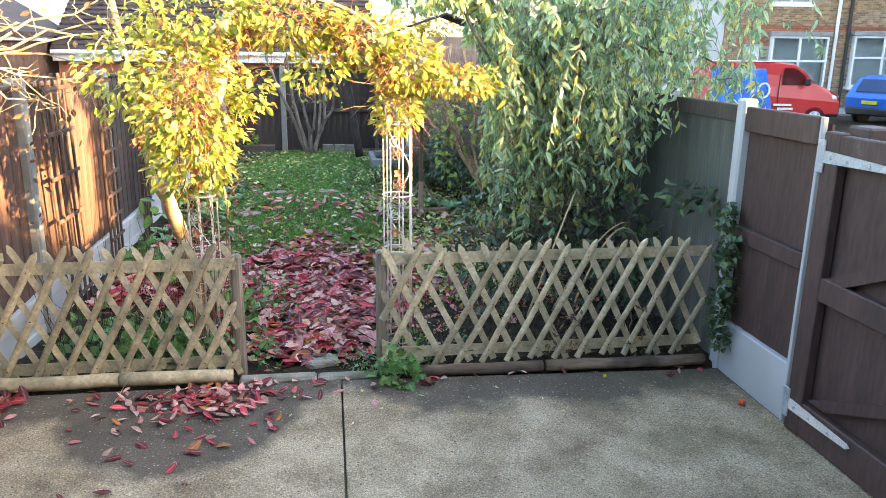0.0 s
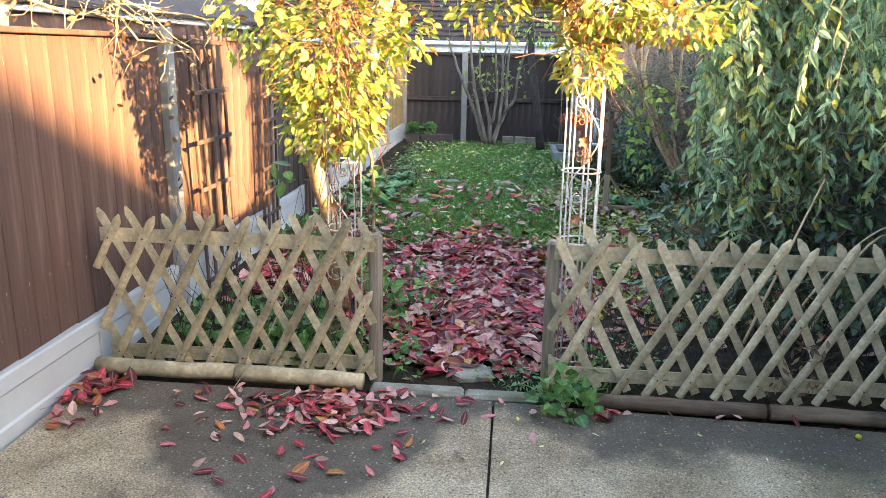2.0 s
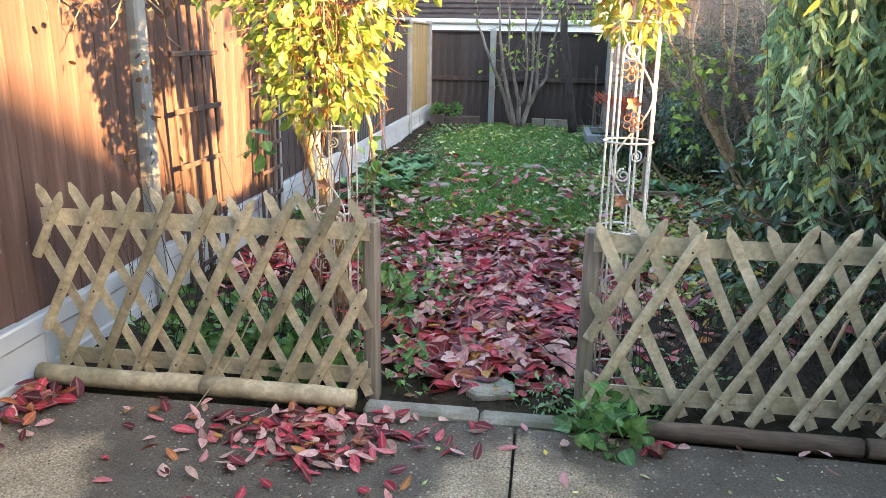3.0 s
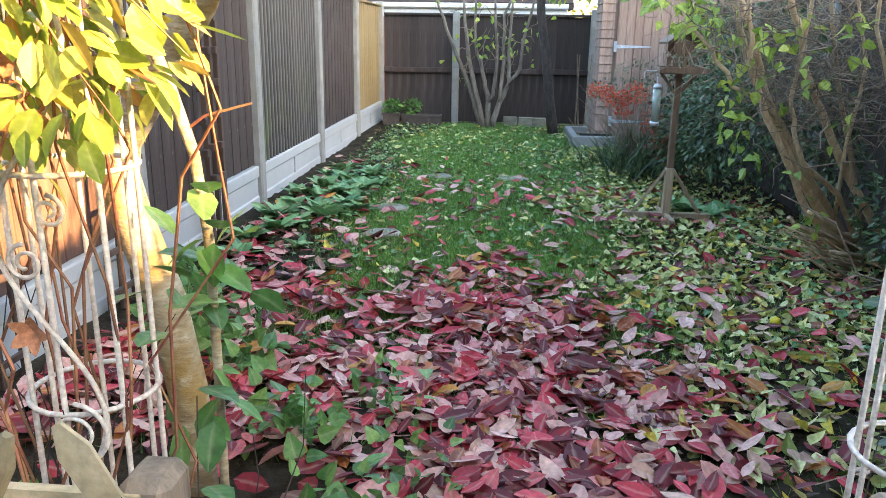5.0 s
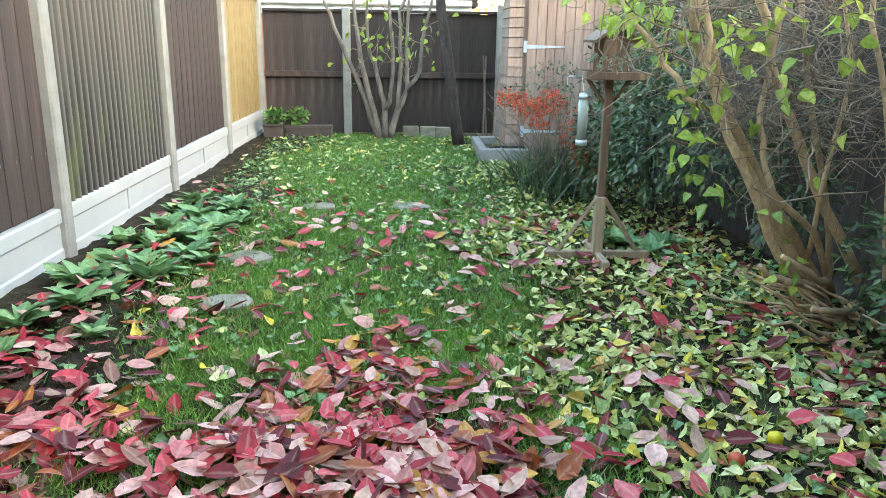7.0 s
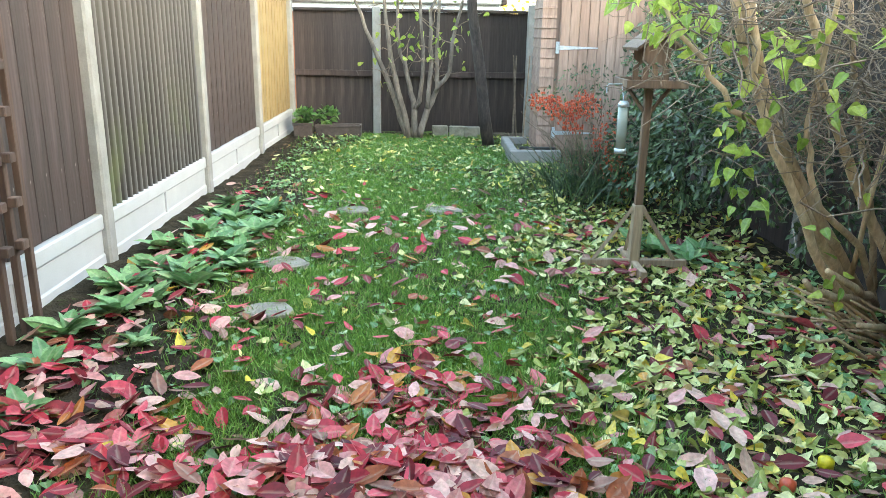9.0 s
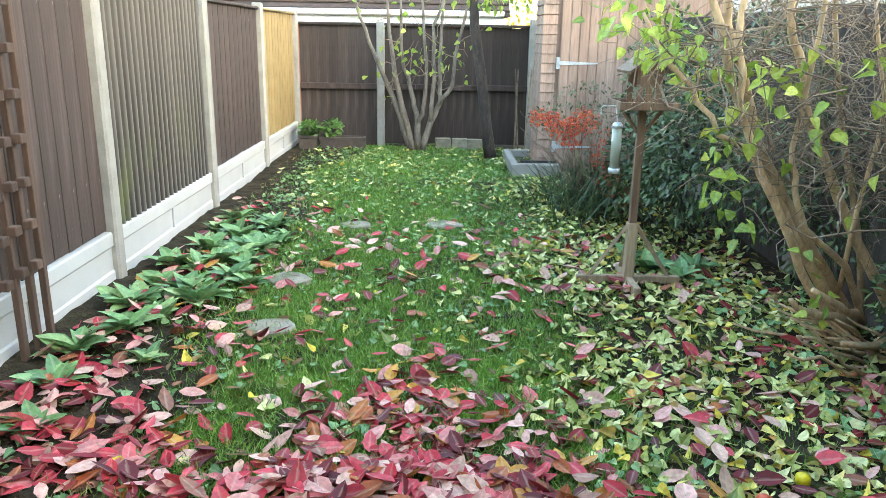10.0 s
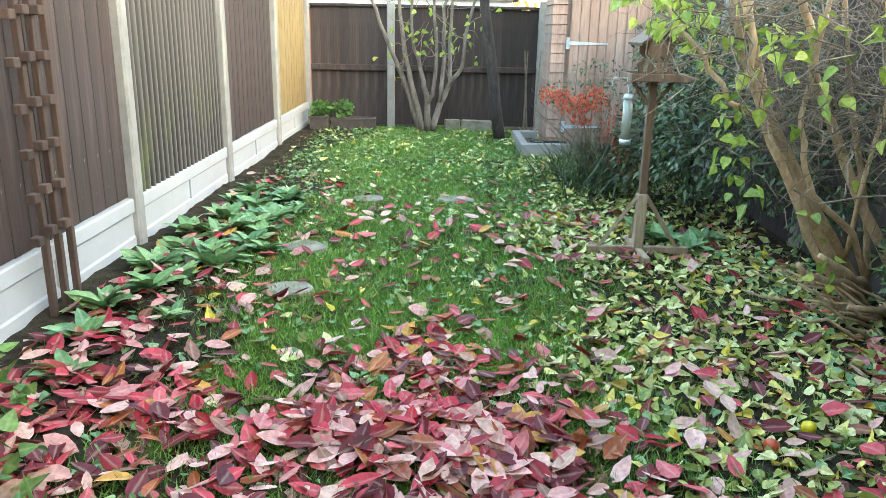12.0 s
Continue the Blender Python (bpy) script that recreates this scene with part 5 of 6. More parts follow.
# ---- neighbouring buildings and unseen shade blocks ----
def build_neighbours():
    B = thing("garage", (-1, 20, 0), "low brick garage with white gutter and brown tiled roof", "garage")
    part("wall", Geo().box(-6.0, 0.6, 18.9, 22.5, -0.1, 1.62, 0), REDBRICK, B)
    part("fascia", Geo().box(-6.05, 0.7, 18.72, 18.8, 1.55, 1.74, 0.01), WHITEP, B, "white fascia board")
    part("gutter", Geo().tube([(-6.05, 18.66, 1.74), (0.7, 18.66, 1.74)], 0.05, sides=8), WHITEP, B, "white plastic gutter")
    part("roof", Geo().extrude([(18.7, 1.76), (20.7, 3.1), (22.7, 1.76), (22.7, 1.7), (18.7, 1.7)], "x", -6.1, 0.8), ROOFT, B)
    for r in range(12):
        yy, zz = 18.72 + r * 0.165, 1.80 + r * 0.11
        part("tile_course", Geo().box(-6.1, 0.8, yy - 0.02, yy + 0.17, zz - 0.02, zz + 0.012, 0.004, Matrix.Identity(4)), ROOFT, B)
    N = thing("outbuilding", (-8, 15, 0), "neighbour's brick outbuilding with white gutter", "outbuilding")
    part("wall", Geo().box(-10, -6.2, 8.5, 20, -0.1, 2.1, 0), RUSSET, N)
    part("fascia", Geo().box(-6.2, -6.1, 8.4, 20.1, 1.95, 2.12, 0.01), WHITEP, N, "white fascia board")
    part("roof", Geo().extrude([(-6.0, 2.12), (-8.1, 3.4), (-10.2, 2.12), (-10.2, 2.05), (-6.0, 2.05)], "y", 8.3, 20.2), ROOFT, N)
    solid("wall_house", Geo().box(-4, 2.6, -0.9, -0.5, -0.1, 5.2, 0.01), MORTAR, "plain rendered back wall of the house", "wall", kind="structure")
    # Unseen blocks, added only to shade the fence, garden and street fronts.
    solid("shade_block", Geo().box(3.5, 26, -12, -4.0, -0.1, 6.03, 0.02), MORTAR, "plain unseen block added to shade the drive and garden", "house", "houses around")
    solid("shade_block", Geo().box(27, 40, 10, 23, -0.1, 8.5, 0.02), MORTAR, "plain unseen block added to shade the houses opposite", "house", "houses around")
    solid("shade_block", Geo().box(26.5, 34, -8.2, 8.0, -0.1, 13.0, 0.02), MORTAR, "plain unseen block added to shade the drive and garden", "house", "houses around")


build_neighbours()
# ---- plants ----
UP = np.array([0, 0, 1.0])


def build_vine():
    V = thing("climbing_vine", (-1.0, 5.6, 0.0), "yellowing climbing vine smothering the metal arch, sunlit", "climber")
    th = np.linspace(math.pi, 0, 40)
    hoop = np.stack([-0.415 + 0.56 * np.cos(th), np.full(40, 5.6), 1.5 + 0.56 * np.sin(th)], 1)
    st = Geo()
    for k in range(46):
        i = int(rng.integers(0, 33))
        seg = hoop[i:i + 8] + rng.normal(0, 0.05, (len(hoop[i:i + 8]), 3))
        st.tube(seg, 0.004, 0.002, 4, False)
    for k in range(14):
        x, y = -1.02 + rng.normal(0, 0.06), 5.66 + rng.normal(0, 0.06)
        st.tube(wander((x, y, rng.uniform(0, 0.4)), (x + rng.normal(0, 0.1), y + rng.normal(0, 0.1), rng.uniform(1.2, 1.9)), 9, 0.03), 0.0028, 0.0018, 4, False)
    for k in range(300):
        j = hoop[int(rng.integers(0, 40))] if k % 2 else np.array([-1.0, 5.55, rng.uniform(1.4, 1.95)])
        d = unit(1)[0] * [0.35, 0.3, 0.25]
        st.tube(wander(j, j + d, 5, 0.02, 0.06), 0.002, 0.001, 3, False)
    part("stem_tangle", st, REDTWIG, V, "thin reddish tangled stems", kind="stuff")
    groups = [((-1.02, 5.6, 1.62), (0.36, 0.26, 0.42), 620), ((-1.03, 5.6, 1.28), (0.26, 0.2, 0.24), 300), ((-1.3, 5.6, 1.75), (0.3, 0.25, 0.3), 200), ((-0.95, 5.6, 2.05), (0.4, 0.25, 0.2), 300),
              ((-0.45, 5.64, 2.02), (0.36, 0.2, 0.17), 330), ((-0.05, 5.64, 1.95), (0.3, 0.2, 0.16), 330), ((0.2, 5.6, 1.8), (0.24, 0.2, 0.16), 300), ((0.14, 5.64, 1.55), (0.16, 0.17, 0.17), 190), ((0.5, 5.6, 1.72), (0.26, 0.18, 0.1), 190), ((-0.3, 5.6, 1.78), (0.2, 0.15, 0.14), 110), ((-0.68, 5.6, 1.65), (0.14, 0.15, 0.14), 80)]
    lg, rg = Geo(), Geo()
    for c, r, n in groups:
        rust = 0.38 if c[0] > -0.5 else 0.1
        clump(lg, c, r, int(n * 1.9 * (1 - rust)), 0.052, BROAD, 0.56, 0.6)
        clump(rg, c, r, int(n * 1.9 * rust), 0.047, BROAD, 0.5, 0.6)
    part("foliage", lg, VINE_LEAF, V, "yellow-green leaves", kind="stuff")
    part("rusty_foliage", rg, EMBER_LEAF, V, "orange and rust tinged leaves", kind="stuff")
    low = Geo()
    for c in ((-0.87, 5.86, 0.93), (-0.88, 5.86, 0.86), (-0.93, 5.84, 0.79), (-0.9, 5.8, 0.62), (-1.3, 5.62, 1.0), (-0.86, 5.75, 0.45)):
        st2 = np.tile(np.asarray(c), (8, 1)) + rng.normal(0, 0.035, (8, 3))
        leaves(low, st2, unit(8) + [0.25, -0.3, -0.1], np.tile(UP, (8, 1)) + rng.normal(0, 0.35, (8, 3)), rng.uniform(0.06, 0.09, 8), 0.05, BROAD, -0.15, 0.15)
    part("low_foliage", low, WEED_LEAF, V, "fresh lime-green low shoots", kind="stuff")
    part("cane", Geo().tube([(-0.98, 5.78, 1.4), (-0.92, 5.85, 1.14), (-0.895, 5.86, 1.04), (-0.885, 5.87, 0.9), (-0.89, 5.88, 0.6), (-0.9, 5.88, 0.05)], 0.01, 0.008, 7), LICHEN, V, "pale woody cane", smooth=True)
    part("shoot", Geo().tube([(-0.9, 5.86, 1.08), (-0.87, 5.85, 1.1), (-0.79, 5.835, 1.122)], 0.0026, 0.002, 5), REDTWIG, V, "thin red shoot")
    t = thing("small_tree", (-1.22, 6.5, 0), "small lichen-covered trunk leaning over beside the arch", "tree")
    part("trunk", Geo().tube([(-1.22, 6.5, -0.05), (-1.23, 6.5, 0.3), (-1.27, 6.5, 0.56), (-1.34, 6.5, 0.78), (-1.36, 6.5, 0.88), (-1.345, 6.5, 0.965), (-1.23, 6.5, 1.137), (-1.125, 6.5, 1.296), (-0.98, 6.5, 1.6), (-0.85, 6.45, 2.2)], 0.053, 0.044, 14), LICHEN, t, smooth=True)
    part("limb", Geo().tube([(-1.35, 6.5, 0.82), (-1.45, 6.5, 1.0), (-1.5, 6.5, 1.4), (-1.6, 6.45, 2.2)], 0.036, 0.02, 9), LICHEN, t, smooth=True)


build_vine()


def build_bare_tree():
    t = thing("bare_tree", (-2.75, 5.5, 0), "bare small tree reaching over the fence with lichened branches", "tree")
    part("trunk", Geo().tube([(-2.75, 5.5, -0.1), (-2.7, 5.52, 1.0), (-2.6, 5.55, 1.75)], 0.07, 0.05, 9), LICHEN, t, smooth=True)
    ends = [(-1.75, 5.75, 1.55), (-1.5, 5.85, 1.8), (-1.9, 5.5, 2.15), (-1.55, 5.6, 1.68), (-1.3, 5.9, 2.05), (-1.95, 6.0, 1.6), (-1.7, 5.3, 2.3), (-1.2, 5.7, 2.2), (-1.6, 5.9, 2.35), (-1.4, 5.5, 1.95), (-1.85, 5.7, 1.75), (-1.1, 5.8, 1.95)]
    lg = Geo()
    for e in ends:
        p = wander((-2.58, 5.55, 1.75 + rng.uniform(0, 0.25)), e, 8, 0.035)
        b = part("branch", Geo().tube(p, 0.012, 0.003, 6), LICHEN, t, smooth=True)
        tw = Geo()
        for k in range(9):
            i = int(rng.integers(2, 8))
            q = p[i] + unit(1)[0] * [0.28, 0.2, 0.2] - [0, 0, 0.1]
            tw.tube(wander(p[i], q, 5, 0.015), 0.004, 0.0015, 4, False)
            n = 1
            leaves(lg, np.tile(q, (n, 1)) + rng.normal(0, 0.05, (n, 3)), unit(n) - [0, 0, 0.8], unit(n), 0.05, 0.028, BROAD, 0.2, 0.3)
        part("twig_tangle", tw, LICHEN, b, kind="stuff")
    c = np.array([-2.02, 6.2, 1.1])
    n = 28
    leaves(lg, c + rng.normal(0, 1, (n, 3)) * [0.05, 0.12, 0.28], unit(n) - [0, 0, 0.8], unit(n), 0.04, 0.022, BROAD, 0.25, 0.3)
    part("withered_foliage", lg, BROWN_LEAF, t, "last withered brown leaves", kind="stuff")


build_bare_tree()


def build_willow():
    W = thing("weeping_shrub", (1.35, 6.9, 0), "big weeping shrub with long drooping green leaves", "shrub")
    part("trunk", Geo().tube([(1.3, 6.8, -0.1), (1.28, 6.82, 0.5), (1.33, 6.9, 1.0), (1.5, 7.0, 1.5)], 0.04, 0.018, 9), BARKG, W, smooth=True)
    limbs = []
    for k in range(26):
        a = np.array([1.3 + rng.normal(0, 0.08), 6.85 + rng.normal(0, 0.08), rng.uniform(0.6, 1.8)])
        e = np.array([rng.uniform(-0.2, 3.0), rng.uniform(6.0, 7.4), rng.uniform(1.7, 2.9)])
        p = wander(a, e, 9, 0.06)
        p[:, 2] += 0.25 * np.sin(np.linspace(0, math.pi, 9))
        limbs.append(p)
        part("limb", Geo().tube(p, 0.016, 0.005, 6), BARKG, W, smooth=True)
    tw, lg = Geo(), Geo()
    pos, axs = [], []
    for k in range(1000):
        p = limbs[int(rng.integers(0, len(limbs)))][int(rng.integers(1, 9))] + rng.normal(0, 0.14, 3)
        d = rng.normal(0, 1, 2)
        d /= np.linalg.norm(d)
        Lh, drop = rng.uniform(0.12, 0.42), rng.uniform(0.15, 1.0)
        s = np.linspace(0, 1, 8)
        q = np.stack([p[0] + d[0] * Lh * s, p[1] + d[1] * Lh * s - 0.12 * s, p[2] + 0.08 * np.sin(s * 3) - drop * s ** 1.6], 1)
        q = q[(q[:, 2] > 0.5 + 0.55 * np.clip(q[:, 0] - 1.35, 0, 1)) & (q[:, 0] > 0.15 + 0.65 * (q[:, 2] < 2.15)) & (q[:, 1] > 5.75) & ((q[:, 0] > 0.6 + 0.65 * (q[:, 1] - 6.3)) | (q[:, 2] > 1.95)) & (q[:, 1] < 7.6)]
        if len(q) < 4:
            continue
        tw.tube(q, 0.003, 0.0012, 3, False)
        m = int(rng.integers(12, 24))
        i = (len(q) - 1.01) * rng.uniform(0.05, 1, m) ** 0.6
        j = i.astype(int)
        pos.append(q[j] + (q[j + 1] - q[j]) * (i - j)[:, None])
        ax = np.stack([rng.normal(0, 0.55, m), rng.normal(0, 0.55, m), -rng.uniform(0.35, 1.3, m)], 1)
        axs.append(ax)
    pos, axs = np.concatenate(pos), np.concatenate(axs)
    n = len(pos)
    L = rng.uniform(0.045, 0.1, n)
    leaves(lg, pos, axs, unit(n) * 0.8 + [0, -0.6, 0.5], L, L * 0.36, LANCE, rng.uniform(-0.25, 0.1, n), 0.3)
    part("twig_tangle", tw, TWIG, W, "thin hanging twigs", kind="stuff")
    part("foliage", lg, WILLOW_LEAF, W, "long drooping leaves", kind="stuff")
    inner = Geo()
    for k in range(150):
        a = np.array([rng.uniform(1.1, 2.05), rng.uniform(6.4, 7.1), rng.uniform(0, 1.4)])
        inner.tube(wander(a, a + rng.normal(0, 0.35, 3) * [1.2, 0.6, 1], 5, 0.03), 0.005, 0.002, 4, False)
    part("inner_tangle", inner, TWIG, W, "tangle of bare inner twigs", kind="stuff")
    dk = thing("evergreen_shrub", (1.5, 7.6, 0), "dark evergreen shrub filling the space behind", "shrub")
    g2 = Geo()
    for c, r, n in (((0.95, 6.7, 0.5), (0.3, 0.25, 0.45), 420), ((1.5, 7.2, 0.7), (0.45, 0.35, 0.7), 900), ((1.85, 7.2, 0.8), (0.35, 0.6, 0.8), 900), ((1.8, 6.2, 0.5), (0.3, 0.4, 0.45), 420), ((1.95, 8.0, 0.9), (0.3, 0.5, 0.9), 700), ((1.2, 6.4, 0.25), (0.6, 0.4, 0.25), 380)):
        clump(g2, c, r, n, 0.075, BROAD, 0.5, 0.5)
    part("foliage", g2, DARK_LEAF, dk, kind="stuff")
    part("stem", Geo().tube([(1.5, 7.6, -0.1), (1.5, 7.55, 0.8)], 0.02, 0.012, 6), BARKD, dk)
    # long arching dead stems
    for a, m, e in (((1.35, 5.9, 0.1), (1.75, 5.95, 1.25), (1.95, 6.0, 0.3)), ((1.2, 5.8, 0.2), (1.5, 5.85, 0.75), (1.7, 5.9, 0.78)), ((1.0, 5.7, 0.2), (1.2, 5.8, 0.7), (1.35, 5.9, 1.0))):
        s = np.linspace(0, 1, 14)[:, None]
        a, m, e = (np.asarray(q) for q in (a, m, e))
        pts = (1 - s) ** 2 * a + 2 * s * (1 - s) * m + s * s * e
        solid("bramble", Geo().tube(pts, 0.008, 0.004, 6), BARKP, "long bare arching bramble stem", "bramble", "bramble stems", smooth=True)


build_willow()


def build_big_shrub():
    S = thing("lilac_shrub", (1.75, 9.8, -0.15), "large many-stemmed shrub with pale bark and lime leaves", "shrub")
    tw, lg = Geo(), Geo()
    lines = []
    trunks = [(0.036, [(2.05, 9.95, -0.2), (1.8, 9.75, 0.1), (1.53, 9.62, 0.42), (1.2, 9.58, 0.9), (1.05, 9.56, 1.16), (0.88, 9.55, 1.6), (0.82, 9.55, 2.0)]),
              (0.042, [(1.98, 9.9, -0.2), (1.66, 9.7, 0.2), (1.44, 9.62, 0.48), (1.23, 9.6, 0.87), (1.13, 9.6, 1.14), (1.0, 9.6, 1.45), (0.98, 9.6, 1.95)]),
              (0.03, [(1.95, 9.8, -0.2), (1.58, 9.6, 0.16), (1.36, 9.52, 0.52), (1.15, 9.5, 0.9), (1.06, 9.5, 1.1), (1.02, 9.5, 1.5), (1.08, 9.5, 1.95)]),
              (0.036, [(2.3, 9.9, -0.2), (1.9, 9.65, 0.27), (1.65, 9.6, 0.64), (1.45, 9.58, 1.0), (1.34, 9.57, 1.33), (1.27, 9.55, 1.5), (1.2, 9.5, 2.0)]),
              (0.018, [(1.15, 9.5, 0.88), (0.98, 9.5, 0.95), (0.84, 9.52, 1.17), (0.71, 9.55, 1.29), (0.6, 9.6, 1.5)]),
              (0.022, [(2.1, 9.9, -0.2), (1.75, 9.6, 0.28), (1.46, 9.5, 0.5), (1.37, 9.48, 0.7), (1.32, 9.46, 0.9), (1.34, 9.4, 1.4), (1.3, 9.3, 1.9)]),
              (0.024, [(2.2, 10.1, -0.2), (1.95, 9.9, 0.4), (1.75, 9.85, 0.95), (1.6, 9.8, 1.5), (1.55, 9.8, 2.0)]),
              (0.02, [(2.2, 9.6, -0.2), (1.95, 9.35, 0.35), (1.85, 9.3, 0.8), (1.65, 9.25, 1.3), (1.6, 9.2, 1.9)]),
              (0.016, [(1.8, 9.72, 0.1), (1.7, 9.5, 0.6), (1.72, 9.45, 1.1), (1.5, 9.4, 1.8)])]
    for r, way in trunks:
        pts = np.concatenate([wander(p, q, 4, 0.008)[:-1] for p, q in zip(way, way[1:])] + [np.asarray(way[-1:])])
        lines.append(pts[np.linspace(0, len(pts) - 1, 12).astype(int)])
        part("stem", Geo().tube(pts, r * 0.86, r * 0.45, 10), BARKP, S, smooth=True)
    for way in ([(2.05, 9.9, -0.12), (1.75, 9.55, 0.02), (1.5, 9.4, 0.1), (1.3, 9.35, 0.2)], [(2.1, 9.7, -0.14), (1.8, 9.35, -0.05), (1.5, 9.25, 0.02)], [(2.0, 9.8, -0.1), (1.7, 9.5, 0.1), (1.42, 9.42, 0.26)]):
        part("fallen_limb", Geo().tube(np.concatenate([wander(p, q, 4, 0.01)[:-1] for p, q in zip(way, way[1:])]), 0.03, 0.014, 8), BARKP, S, smooth=True)
    for k in range(22):
        b = np.array([1.9 + rng.normal(0, 0.15), 9.55 + rng.normal(0, 0.15), -0.16])
        part("stub", Geo().tube(wander(b, b + np.array([rng.uniform(-0.5, -0.15), rng.normal(0, 0.15), rng.uniform(0.05, 0.28)]), 5, 0.02), 0.012, 0.006, 6), BARKP, S, smooth=True)
    for k in range(230):
        p = lines[int(rng.integers(0, len(lines)))][int(rng.integers(6, 11))]
        d = unit(1)[0] * rng.uniform(0.3, 0.85) * [1, 0.9, 0.75]
        q = wander(p + rng.normal(0, 0.1, 3), p + d + [0.2, 0, 0], 7, 0.045)
        tw.tube(q, rng.uniform(0.003, 0.006), 0.0015, 4, False)
    for k in range(430):
        p = np.array([rng.uniform(1.35, 2.2), rng.uniform(9.0, 10.6), rng.uniform(0.75, 1.9)])
        tw.tube(wander(p, p + rng.normal(0, 0.4, 3) * [1, 0.7, 0.7], 7, 0.05), rng.uniform(0.002, 0.005), 0.0012, 4, False)
    part("twig_tangle", tw, TWIG, S, "dense tangle of bare twigs", kind="stuff")
    for c, r, n in (((0.98, 9.45, 0.9), (0.09, 0.1, 0.16), 26), ((1.0, 9.4, 0.7), (0.08, 0.1, 0.14), 26), ((1.06, 9.4, 0.52), (0.1, 0.08, 0.08), 18), ((1.28, 9.1, 0.47), (0.06, 0.05, 0.05), 7), ((0.88, 9.55, 1.35), (0.25, 0.2, 0.16), 60), ((1.1, 9.4, 1.2), (0.2, 0.15, 0.15), 40), ((1.35, 9.2, 1.25), (0.3, 0.2, 0.2), 40), ((1.2, 9.3, 1.0), (0.25, 0.2, 0.2), 26), ((1.5, 9.3, 0.2), (0.15, 0.12, 0.15), 16), ((0.65, 9.7, 1.5), (0.25, 0.2, 0.12), 50), ((1.7, 9.2, 0.9), (0.4, 0.3, 0.4), 22), ((0.82, 9.95, 1.36), (0.22, 0.2, 0.12), 70), ((0.6, 9.9, 1.5), (0.25, 0.2, 0.1), 50), ((0.98, 9.8, 1.2), (0.14, 0.15, 0.12), 40)):
        clump(lg, c, r, int(n * 0.55), 0.075, HEART, 0.75, 0.9)
    part("foliage", lg, LIME_LEAF, S, "lime-green heart-shaped leaves", kind="stuff")
    H = thing("evergreen_hedge", (1.7, 12, 0), "dark evergreen shrubs in shade beyond the bird table", "shrub")
    g = Geo()
    for c, r, n in (((1.5, 11.4, 0.6), (0.4, 0.5, 0.65), 1100), ((1.75, 10.9, 0.9), (0.4, 0.5, 0.9), 1000), ((1.6, 12.3, 0.8), (0.45, 0.5, 0.8), 1100), ((1.95, 10.3, 0.5), (0.2, 0.5, 0.6), 500), ((1.75, 13.0, 0.9), (0.4, 0.4, 0.9), 600), ((1.25, 12.0, 0.35), (0.25, 0.3, 0.4), 420), ((1.85, 8.9, 0.3), (0.25, 0.5, 0.35), 420)):
        clump(g, c, r, int(n * 1.7), 0.06, SMALL, 0.5, 0.3)
    part("foliage", g, DARK_LEAF, H, kind="stuff")
    part("stem", Geo().tube([(1.7, 12, -0.2), (1.65, 12, 0.9)], 0.03, 0.02, 6), BARKD, H)
    B = thing("berry_shrub", (1.05, 12.6, -0.1), "small shrub loaded with bright orange berries", "shrub")
    g, bg, tg = Geo(), Geo(), Geo()
    for c, r, n in (((0.8, 12.5, 0.72), (0.38, 0.25, 0.14), 300), ((1.1, 12.5, 0.45), (0.2, 0.25, 0.3), 260), ((1.2, 12.3, 0.2), (0.15, 0.2, 0.25), 160), ((0.95, 12.6, 0.9), (0.3, 0.2, 0.12), 150)):
        clump(g, c, r, n, 0.035, SMALL, 0.45)
    for c, r, n in (((0.55, 12.4, 0.72), (0.16, 0.15, 0.08), 110), ((0.72, 12.4, 0.64), (0.17, 0.2, 0.1), 150), ((0.9, 12.4, 0.7), (0.14, 0.2, 0.13), 130), ((0.8, 12.35, 0.52), (0.1, 0.1, 0.06), 40), ((1.08, 12.4, 0.45), (0.12, 0.15, 0.2), 90), ((1.15, 12.3, 0.22), (0.12, 0.15, 0.2), 90), ((1.25, 12.2, 0.05), (0.12, 0.1, 0.12), 50)):
        for p in np.asarray(c) + unit(n) * (rng.uniform(0.1, 1, n) ** 0.5)[:, None] * r:
            bg.ball(p, 0.011, 5)
    for k in range(34):
        tg.tube(wander((1.05, 12.6, -0.05), (rng.uniform(0.3, 1.3), rng.uniform(12.2, 12.8), rng.uniform(0.3, 0.95)), 7, 0.05), 0.006, 0.002, 4, False)
    part("branch_tangle", tg, TWIG, B, kind="stuff")
    part("foliage", g, DARK_LEAF, B, kind="stuff")
    part("berry_mass", bg, BERRY, B, "orange berries", kind="stuff")
    G = Geo()
    n = 420
    b = np.array([1.0, 12.6, -0.1]) + rng.normal(0, 1, (n, 3)) * [0.2, 0.25, 0]
    leaves(G, b, rng.normal(0, 0.5, (n, 3)) * [1, 1, 0] + [0, 0, 1], unit(n), rng.uniform(0.3, 0.55, n), 0.014, BLADE, -0.5, 0.1)
    solid("strap_leaf_plant", G, DARK_LEAF, "clump of arching dark strap leaves", "plant")


build_big_shrub()


